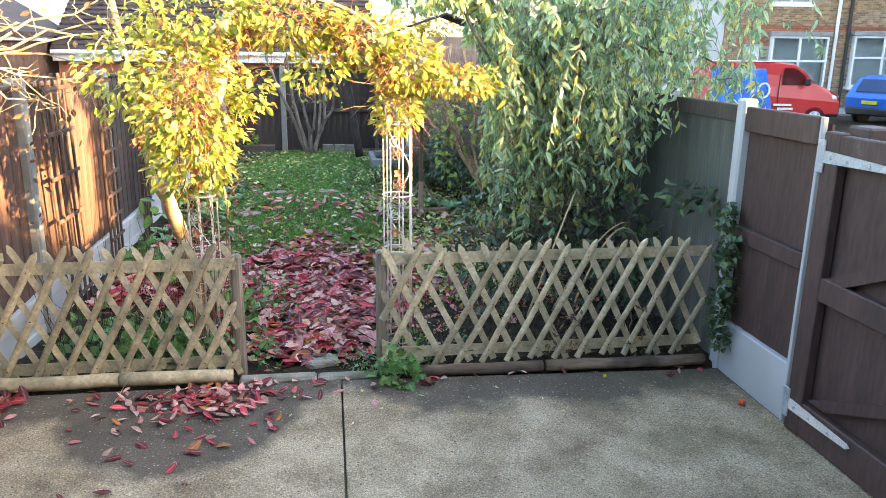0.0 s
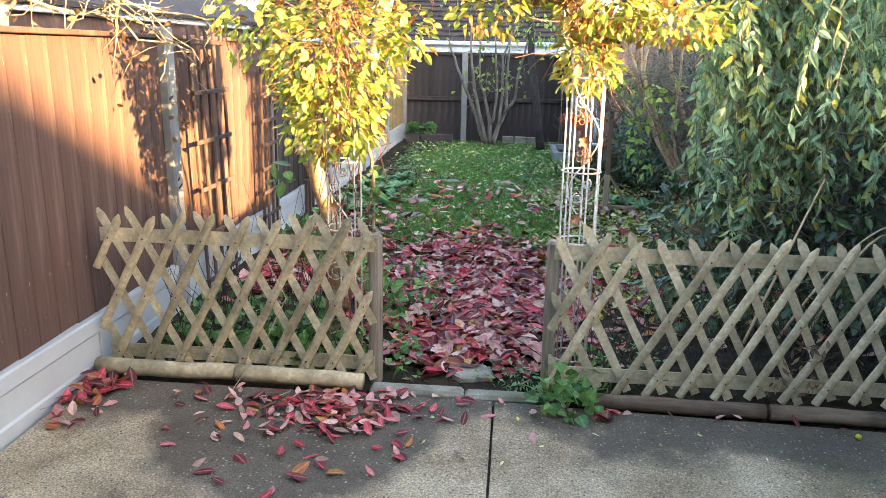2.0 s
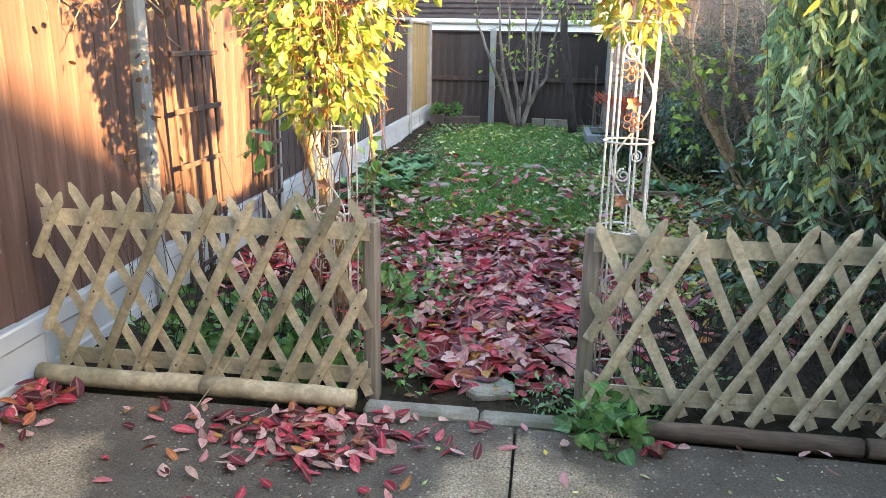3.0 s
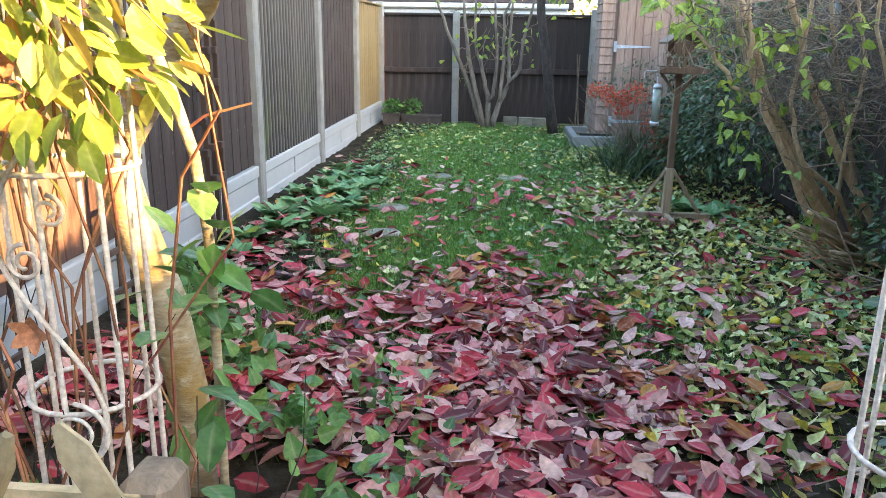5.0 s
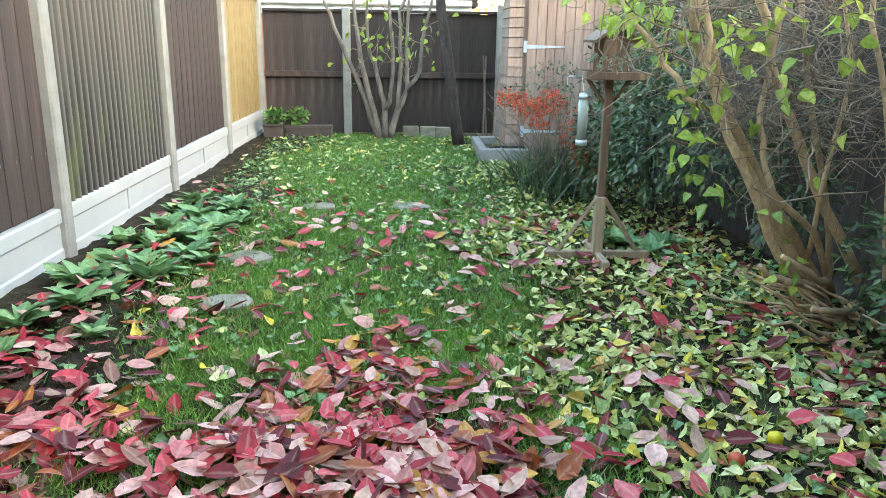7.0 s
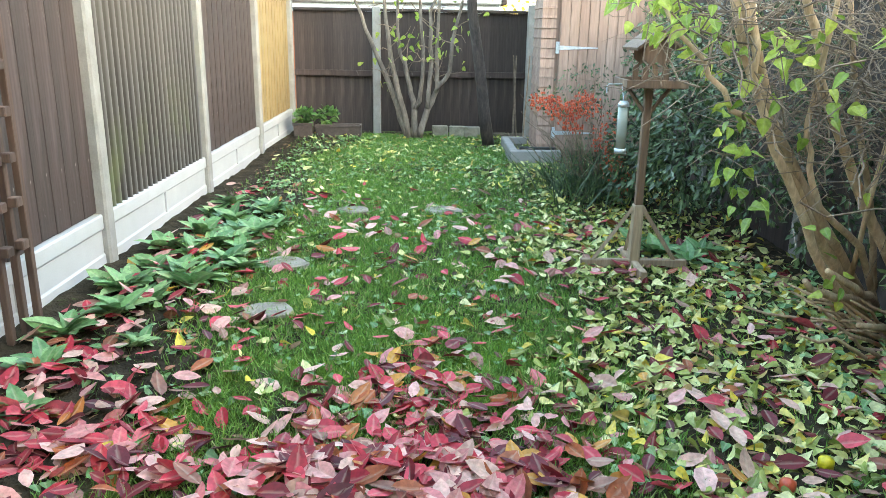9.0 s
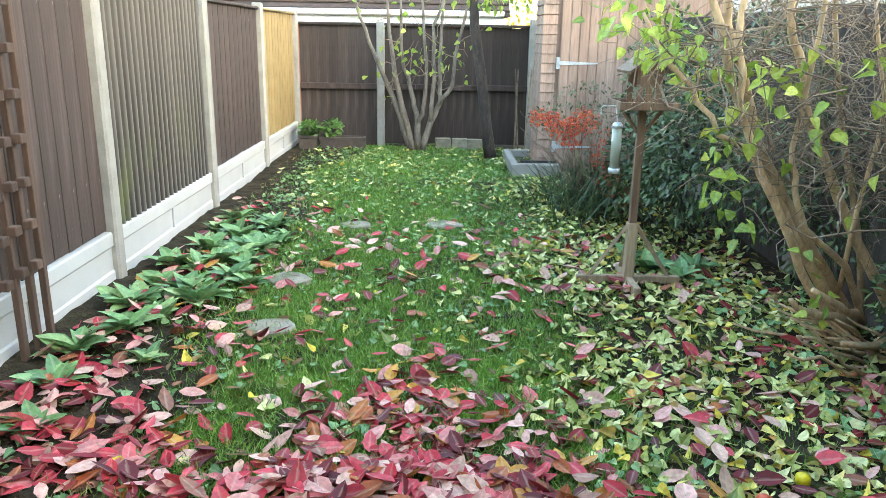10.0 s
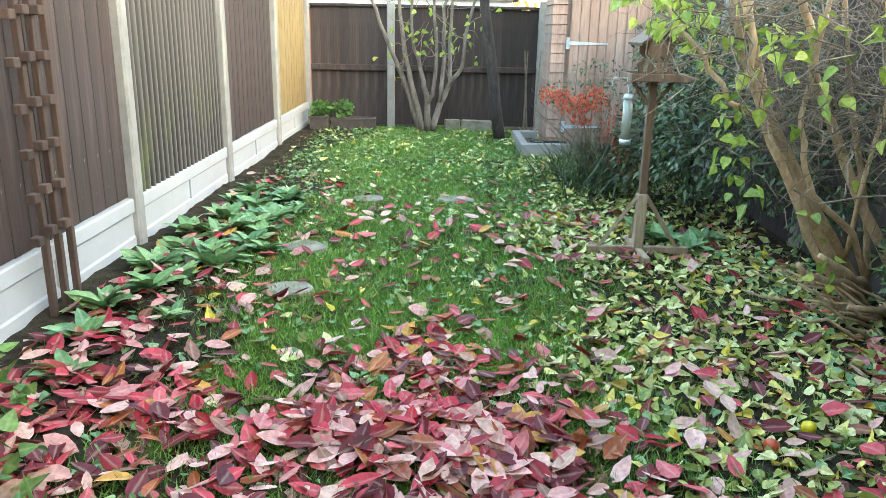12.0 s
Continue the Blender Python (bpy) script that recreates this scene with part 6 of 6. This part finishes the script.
def build_back_trees():
    T = thing("multi_stem_tree", (-0.6, 15.4, 0), "leafless grey many-stemmed small tree by the back fence", "tree")
    lg, tg = Geo(), Geo()
    stems = [[(-0.68, 0.0), (-0.8, 0.35), (-0.98, 0.8), (-1.2, 1.3), (-1.35, 1.75)], [(-0.66, 0.0), (-0.76, 0.4), (-0.88, 0.9), (-0.95, 1.4), (-0.98, 1.95)],
             [(-0.6, 0.0), (-0.6, 0.35), (-0.66, 0.62), (-0.78, 1.0), (-0.82, 1.9)], [(-0.6, 0.35), (-0.52, 0.62), (-0.5, 1.1), (-0.56, 1.9)],
             [(-0.54, 0.0), (-0.44, 0.35), (-0.32, 0.6), (-0.34, 1.0), (-0.3, 1.9)], [(-0.34, 0.56), (-0.18, 0.8), (-0.12, 1.3), (0.02, 1.9)], [(-0.44, 0.35), (-0.4, 0.9), (-0.42, 1.5), (-0.2, 2.0)]]
    for i, st in enumerate(stems):
        a = np.array([(x, 15.4 + 0.04 * math.sin(3 * i + 2 * z), z) for x, z in st])
        pts = np.concatenate([wander(p, q, 4, 0.012)[:-1] for p, q in zip(a, a[1:])] + [a[-1:]])
        part("stem", Geo().tube(pts, 0.045 if st[0][1] == 0 else 0.03, 0.014, 9), BARKG, T, smooth=True)
        for k in range(7):
            p = pts[int(rng.integers(5, len(pts)))]
            q = p + unit(1)[0] * 0.35 + [0, 0, 0.15]
            tg.tube(wander(p, q, 5, 0.02), 0.007, 0.002, 4, False)
            n = 2
            leaves(lg, q + rng.normal(0, 0.08, (n, 3)) + [0, 0, 0.1], unit(n) - [0, 0, 0.8], unit(n), 0.09, 0.055, HEART, -0.1, 0.2)
    part("twig_tangle", tg, TWIG, T, kind="stuff")
    part("foliage", lg, LIME_LEAF, T, "few lime leaves near the top", kind="stuff")
    D = thing("dark_tree", (0.29, 15.05, 0), "dark leaning tree trunk by the back fence", "tree")
    part("trunk", Geo().tube([(0.3, 15.0, -0.05), (0.24, 15.0, 0.3), (0.16, 15.0, 0.9), (0.06, 15.0, 1.5), (0.0, 15.0, 2.6)], 0.075, 0.05, 10), BARKD, D, smooth=True)
    lv = Geo()
    clump(lv, (0.35, 15.0, 1.95), (0.7, 0.4, 0.28), 160, 0.08, HEART, 0.7, 0.8)
    part("foliage", lv, LIME_LEAF, D, "yellow-green leaves", kind="stuff")
    A = thing("golden_tree", (2.6, 24, 0), "golden autumn tree in the sun beyond the fence", "tree")
    part("trunk", Geo().tube([(2.6, 24, -0.1), (2.55, 24, 2.5)], 0.12, 0.08, 8), BARKD, A)
    ga = Geo()
    for k in range(26):
        clump(ga, (2.6 + rng.normal(0, 1.1), 24 + rng.normal(0, 0.8), rng.uniform(1.4, 4.2)), (0.5, 0.5, 0.4), 60, 0.16, SMALL, 0.6)
    part("foliage", ga, GOLD_LEAF, A, kind="stuff")


build_back_trees()


def build_low_plants():
    spots = [(-1.9, 8.75, 0.17), (-1.95, 9.05, 0.2), (-1.82, 9.32, 0.2), (-1.62, 9.0, 0.13), (-1.9, 9.7, 0.2), (-1.72, 9.85, 0.2), (-1.55, 10.2, 0.18), (-1.95, 10.35, 0.2), (-1.7, 10.5, 0.2), (-1.85, 10.75, 0.2), (-1.55, 10.8, 0.2), (-1.72, 11.05, 0.2), (-1.42, 11.1, 0.16), (-1.9, 11.2, 0.18), (-1.6, 11.4, 0.17), (-1.35, 8.2, 0.1), (-1.8, 8.4, 0.15), (1.15, 10.9, 0.22), (1.3, 10.7, 0.22), (1.05, 11.15, 0.2), (1.45, 10.9, 0.2)] + [(rng.uniform(-2.02, -1.45), q, rng.uniform(0.15, 0.21)) for q in np.arange(9.5, 11.6, 0.12)]
    for x, y, s in spots:
        P = thing("border_plant", (x, y, float(gz(x, y))), "leafy green rosette growing at the lawn edge", "plant", "rosettes along the fence")
        for k in range(int(rng.integers(14, 20))):
            g = Geo()
            rosette(g, x, y, float(gz(x, y)), 1, s * 0.82, 0.9, BROAD, 0.5)
            part("leaf", g, BORDER_LEAF, P)
    for x, y, n, s, r, lab in ((0.1, 5.2, 110, 0.06, 0.15, "bright green balm clump at the fence foot"), (0.24, 5.5, 40, 0.05, 0.12, "bright green balm clump behind the lattice"), (-0.66, 5.48, 26, 0.042, 0.08, "small green weed at the entrance"), (-0.72, 5.75, 22, 0.05, 0.08, "green weed beside the path"), (-0.8, 6.3, 40, 0.06, 0.15, "green weed beside the path"), (-1.4, 7.25, 90, 0.075, 0.2, "green weed beside the path"), (-1.7, 7.6, 80, 0.075, 0.2, "green weed by the fence foot"), (-1.92, 8.05, 70, 0.07, 0.16, "green weed by the fence foot"), (-1.02, 6.75, 60, 0.065, 0.18, "green weed beside the path"), (-0.75, 6.95, 40, 0.05, 0.12, "green weed beside the path"), (-1.2, 5.62, 150, 0.065, 0.22, "green weeds in the bed"), (-1.5, 5.65, 130, 0.06, 0.2, "green weeds in the bed"), (-1.8, 5.7, 90, 0.05, 0.2, "green weeds in the bed"), (-0.98, 5.58, 80, 0.055, 0.14, "green weeds in the bed"), (-1.35, 6.0, 120, 0.06, 0.24, "green weeds in the bed"), (-1.75, 6.1, 90, 0.055, 0.24, "green weeds in the bed"), (-0.62, 6.5, 30, 0.045, 0.13, "green weed beside the path")):
        W = thing("weed", (x, y, 0), lab, "weed", "weeds by the fences")
        for k in range(5):
            a = k * 2.5 + x
            g = Geo()
            clump(g, (x + 0.5 * r * math.cos(a), y + 0.5 * r * math.sin(a), 0.07 + 0.015 * k), (0.6 * r, 0.6 * r, 0.09), max(5, n // 5), s, HEART, 0.8, -0.1)
            part("sprig", g, WEED_LEAF, W)
    dk = Geo()
    for c, r, n in (((0.0, 5.45, 0.06), (0.2, 0.1, 0.08), 150), ((0.35, 5.6, 0.12), (0.25, 0.2, 0.14), 170), ((-0.15, 5.55, 0.03), (0.2, 0.12, 0.05), 110)):
        clump(dk, c, r, n, 0.028, SMALL, 0.5)
    part("foliage", dk, BORDER_LEAF, thing("creeping_herb", (0.1, 5.5, 0), "creeping grey-green herb at the path edge", "plant"), kind="stuff")
    iv = Geo()
    for z in np.arange(0.2, 1.0, 0.06):
        clump(iv, (2.08, 5.22 + rng.normal(0, 0.03), z), (0.05, 0.1, 0.06), 26, 0.045, HEART, 0.9)
    clump(iv, (2.0, 5.6, 1.0), (0.25, 0.2, 0.1), 60, 0.07, HEART, 0.7)
    part("foliage", iv, DARK_LEAF, thing("ivy", (2.08, 5.22, 0), "ivy climbing the white concrete post", "climber"), kind="stuff")
    dead = Geo()
    for k in range(230):
        a = np.array([rng.uniform(0.1, 2.0), rng.uniform(5.46, 5.95), rng.uniform(-0.02, 0.15)])
        dead.tube(wander(a, a + np.array([rng.normal(0, 0.22), rng.normal(0, 0.1), rng.uniform(0.02, 0.55)]), 5, 0.03), 0.0035, 0.001, 3, False)
    for k in range(70):
        a = np.array([rng.uniform(-2.0, -0.85), rng.uniform(5.5, 6.1), 0.0])
        dead.tube(wander(a, a + np.array([rng.normal(0, 0.15), rng.normal(0, 0.1), rng.uniform(0.2, 0.9)]), 5, 0.03), 0.003, 0.001, 3, False)
    solid("dead_stems", dead, BARKD, "tangle of dead brown stems behind the lattice", "dead stems", kind="stuff")
    solid("straw", Geo().tube([(-1.28, 5.33, 0.62), (-1.2, 5.33, 0.45), (-1.32, 5.3, 0.2), (-1.42, 5.22, 0.05), (-1.45, 5.08, -0.01)], 0.003, 0.002, 5), LATH, "long dry straw hanging over the log", "straw")
    wl = Geo()
    n = 260
    p = np.stack([rng.uniform(0.8, 1.9, n), rng.uniform(5.31, 5.45, n), rng.uniform(0.05, 0.4, n)], 1)
    p = p[(np.abs(p[:, 0] - 1.15) < 0.1) | (np.abs(p[:, 0] - 1.62) < 0.08)]
    leaves(wl, p, unit(len(p)) - [0, 0, 1], unit(len(p)), 0.05, 0.02, SMALL, 0.3, 0.4)
    solid("withered_vine", wl, BROWN_LEAF, "withered dark leaves caught in the lattice", "dead leaves")


build_low_plants()


def stones():
    for x, y, r in ((-1.24, 10.25, 0.14), (-1.17, 9.44, 0.13), (-0.28, 11.78, 0.15), (-0.97, 11.56, 0.13), (-0.33, 5.58, 0.11)):
        n = 12
        th = np.arange(n) * 2 * math.pi / n
        k = 1 + rng.normal(0, 0.07, n)
        z = float(gz(x, y)) + 0.008
        v = [(x + r * q * math.cos(t), y + 0.8 * r * q * math.sin(t), z - 0.03) for t, q in zip(th, k)] + [(x + r * q * math.cos(t), y + 0.8 * r * q * math.sin(t), z + 0.012) for t, q in zip(th, k)] + [(x + 0.88 * r * q * math.cos(t), y + 0.7 * r * q * math.sin(t), z + 0.022) for t, q in zip(th, k)]
        f = [[l * n + i, l * n + (i + 1) % n, (l + 1) * n + (i + 1) % n, (l + 1) * n + i] for l in range(2) for i in range(n)] + [list(range(2 * n, 3 * n))]
        solid("stepping_stone", Geo().add(v, f), KERB, "flat grey stepping stone sunk in the grass", "stepping stone", "stepping stones in the lawn")
    for x, y, r, m, lab in ((2.0, 4.75, 0.022, BERRY, "small orange windfall fruit on the drive"), (1.35, 5.16, 0.014, YPLATE, "small yellow windfall fruit on the drive"), (0.95, 8.25, 0.03, YPLATE, "yellow windfall fruit among leaves"), (0.75, 8.1, 0.03, BERRY, "orange windfall fruit among leaves"), (1.75, 10.6, 0.03, YPLATE, "yellow windfall fruit among leaves")):
        g = Geo().ball((x, y, (float(gz(x, y)) if y > 5.3 else float(drive_z(x, y))) + r * 0.9), r, 9)
        solid("fruit", g, m, lab, "fruit", "windfall fruit", smooth=True)


stones()


# ---- fallen leaves and grass ----
def scatter(n, box, density):
    """Places kept with the chance that density gives."""
    x, y = rng.uniform(box[0], box[1], n), rng.uniform(box[2], box[3], n)
    keep = rng.uniform(0, 1, n) < density(x, y)
    return x[keep], y[keep]


def patch(x, y, s, o=0.0):
    return 0.5 + 0.5 * np.sin(s * x + 1.3 * np.sin(0.8 * s * y + o)) * np.sin(s * 0.9 * y + 1.7 * np.sin(0.7 * s * x + o))


def lay(geo, x, y, zbase, smin, smax, ratio, shape=BROAD, tilt=0.45, stack=0.03, bend=0.3):
    n = len(x)
    th = rng.uniform(0, 2 * math.pi, n)
    ax = np.stack([np.cos(th), np.sin(th), rng.normal(0.1, 0.25, n)], 1)
    up = np.stack([rng.normal(0, tilt, n), rng.normal(0, tilt, n), np.ones(n)], 1)
    L = rng.uniform(smin, smax, n)
    z = zbase + rng.uniform(0.006, stack, n)
    p = np.stack([x, y, z], 1) - ax * L[:, None] * 0.5
    leaves(geo, p, ax, up, L, L * ratio * rng.uniform(0.85, 1.15, n), shape, rng.uniform(-bend, bend, n), rng.uniform(-0.3, 0.2 + bend, n))


def red_density(x, y):
    path = np.exp(-((x + 0.38) / 0.42) ** 2) * step(5.4, 5.9, y) * (1 - step(8.3, 9.1, y))
    wide = step(5.9, 7.0, y) * (1 - step(8.1, 9.1, y + 0.25 * np.sin(4 * x))) * step(-2.2, -1.95, x + 0.1 * np.sin(3 * y)) * (1 - step(0.1, 0.7, x + 0.15 * np.sin(5 * y) + 0.25 * step(7.6, 8.4, y))) * (1 - step(-0.75, -0.95, x) * (1 - step(6.4, 6.9, y)))
    band = 0.12 * np.exp(-((x + 1.65) / 0.35) ** 2) * step(8, 9, y) * (1 - step(10.2, 11.5, y))
    thin = 0.045 * step(8, 9, y) * (1 - step(11, 13, y))
    right = 0.08 * step(6, 7, y) * (1 - step(8.5, 10, y)) * step(0.2, 0.6, x)
    d = np.maximum(np.maximum(path, wide * (0.6 + 0.4 * patch(x, y, 4.2))), 0)
    d = d * (1 - step(7.2, 7.9, y - 0.8 * step(-0.9, -0.4, x)) * (0.8 - 0.8 * patch(x, y, 5.6, 1) ** 1.5))
    return np.clip(d + band + thin + right, 0, 1)


def fallen():
    R = thing("fallen_red_leaves", (-0.3, 7.6, 0.0), "thick drift of crimson and pink fallen leaves", "fallen leaves")
    x, y = scatter(30000, (-2.05, 1.9, 5.4, 12.5), red_density)
    near = np.argsort(np.abs(y - 8.0) + 0.3 * np.abs(x + 0.4))
    one, rest = near[:300], near[300:]
    g = Geo()
    lay(g, x[rest], y[rest], gz(x[rest], y[rest]), 0.066, 0.13, 0.52, BROAD, 0.34, 0.05)
    xs, ys = scatter(3200, (-1.7, 0.4, 3.9, 5.24), lambda a, b: np.clip(1.1 * np.exp(-((a + 0.9) / 0.35) ** 2 - ((b - 5.08) / 0.16) ** 2) + 0.1 * np.exp(-((a + 1.0) / 0.5) ** 2) * step(4.0, 4.9, b) * step(5.3, 5.1, b) + 0.06 * step(4.9, 5.2, b), 0, 1))
    lay(g, xs, ys, drive_z(xs, ys) + 0.002, 0.05, 0.09, 0.45, BROAD, 0.3, 0.025)
    xs, ys = scatter(130, (-2.13, -1.9, 4.75, 5.24), lambda a, b: 0.25 + 0.75 * step(4.9, 5.2, b))
    lay(g, xs, ys, drive_z(xs, ys) + 0.002, 0.06, 0.1, 0.5, BROAD, 0.5, 0.05)
    xs, ys = scatter(60, (0.0, 2.05, 5.1, 5.26), lambda a, b: 0.35 + 0 * a)
    lay(g, xs, ys, drive_z(xs, ys) + 0.002, 0.05, 0.09, 0.45, BROAD, 0.4, 0.03)
    part("leaf_drift", g, RED_LEAF, R, kind="stuff")
    kinds = []
    for k in range(8):
        q = Geo()
        L = rng.uniform(0.075, 0.125)
        leaves(q, [(-L / 2, 0, 0)], [(1, 0, 0.05)], [(0, 0, 1)], L, L * rng.uniform(0.46, 0.6), BROAD, rng.uniform(-0.25, 0.3), rng.uniform(-0.2, 0.5))
        kinds.append(q.mesh("leaf", RED_LEAF))
    for i in one:
        z = float(gz(x[i], y[i])) + rng.uniform(0.03, 0.06)
        piece("leaf", kinds[int(rng.integers(0, 8))], R, Matrix.Translation((x[i], y[i], z)) @ Euler((rng.normal(0, 0.3), rng.normal(0, 0.25), rng.uniform(0, 6.28))).to_matrix().to_4x4())

    def pale(a, b):
        d = 0.82 * step(0.0, 0.55, a + 0.2 * np.sin(3 * b)) * step(6.4, 7.2, b) * (1 - 0.55 * step(10.5, 12.5, b)) * (1 - 0.8 * step(1.7, 2.05, a))
        lawn_d = 0.05 * step(7.4, 9, b) * step(-1.75, -1.3, a) + 0.05 * step(12.5, 14, b)
        return np.clip(np.maximum(d * (0.5 + 0.5 * patch(a, b, 6.0, 2)), lawn_d), 0, 1)

    P = Geo()
    xs, ys = scatter(30000, (-2.0, 2.1, 6.4, 15.7), pale)
    lay(P, xs, ys, gz(xs, ys), 0.04, 0.074, 0.62, HEART, 0.7, 0.035, 0.75)
    xs, ys = scatter(120, (-1.5, 1.0, 4.6, 5.2), lambda a, b: 0.25 + 0 * a)
    lay(P, xs, ys, drive_z(xs, ys) + 0.002, 0.015, 0.04, 0.5, SMALL, 0.5, 0.012)
    solid("fallen_pale_leaves", P, PALE_LEAF, "scattered pale green and yellow fallen leaves", "fallen leaves", kind="stuff")
    B = Geo()
    xs, ys = scatter(6000, (-2.05, 2.1, 5.45, 15.7), lambda a, b: 0.35 + 0.35 * patch(a, b, 3.3, 4))
    lay(B, xs, ys, gz(xs, ys), 0.03, 0.06, 0.5, SMALL, 0.5, 0.018)
    solid("fallen_brown_leaves", B, BROWN_LEAF, "withered brown leaves lying in the grass", "fallen leaves", kind="stuff")
    C = Geo()
    xs, ys = scatter(14000, (-1.9, 1.3, 7.2, 15.6), lambda a, b: np.clip(0.25 + 0.6 * patch(a, b, 3.7, 5), 0, 1) * (0.5 + 0.5 * step(10, 11.5, b)) * (1 - 0.6 * step(0.2, 0.9, a)))
    lay(C, xs, ys, gz(xs, ys), 0.02, 0.05, 0.8, HEART, 0.5, 0.03)
    xs, ys = scatter(500, (1.3, 2.1, 8.0, 10.6), lambda a, b: 0.8 + 0 * a)
    lay(C, xs, ys, gz(xs, ys), 0.03, 0.06, 0.85, HEART, 0.5, 0.06)
    solid("lawn_weeds", C, BORDER_LEAF, "low broad-leaved weeds growing through the lawn", "weeds", kind="stuff")


fallen()


def grass():
    def dens(a, b):
        d = step(-1.75, -1.2, a + 0.2 * np.sin(2 * b)) * (1 - 0.85 * step(-0.05, 0.8, a + 0.15 * np.sin(3 * b))) * step(6.9, 8.2, b)
        bare = np.exp(-((a + 0.35) / 0.7) ** 2 - ((b - 13.2) / 0.35) ** 2) + np.exp(-((a + 1.75) / 0.25) ** 2 - ((b - 12.6) / 0.9) ** 2)
        return np.clip(d * (0.25 + 0.75 * patch(a, b, 4.6, 3)) * (1 - 0.8 * np.clip(bare, 0, 1)) + 0.03, 0, 1)

    x, y = scatter(280000, (-2.0, 1.5, 6.6, 15.7), dens)
    n = len(x)
    g = Geo()
    ax = rng.normal(0, 0.55, (n, 3)) * [1, 1, 0] + [0, 0, 1]
    leaves(g, np.stack([x, y, gz(x, y) - 0.004], 1), ax, unit(n) * [1, 1, 0.1], rng.uniform(0.028, 0.062, n), rng.uniform(0.004, 0.007, n), BLADE, rng.uniform(-0.5, 0.5, n), 0.1)
    solid("lawn_grass", g, GRASS_LEAF, "thin patchy green lawn grass", "grass", kind="stuff")


grass()
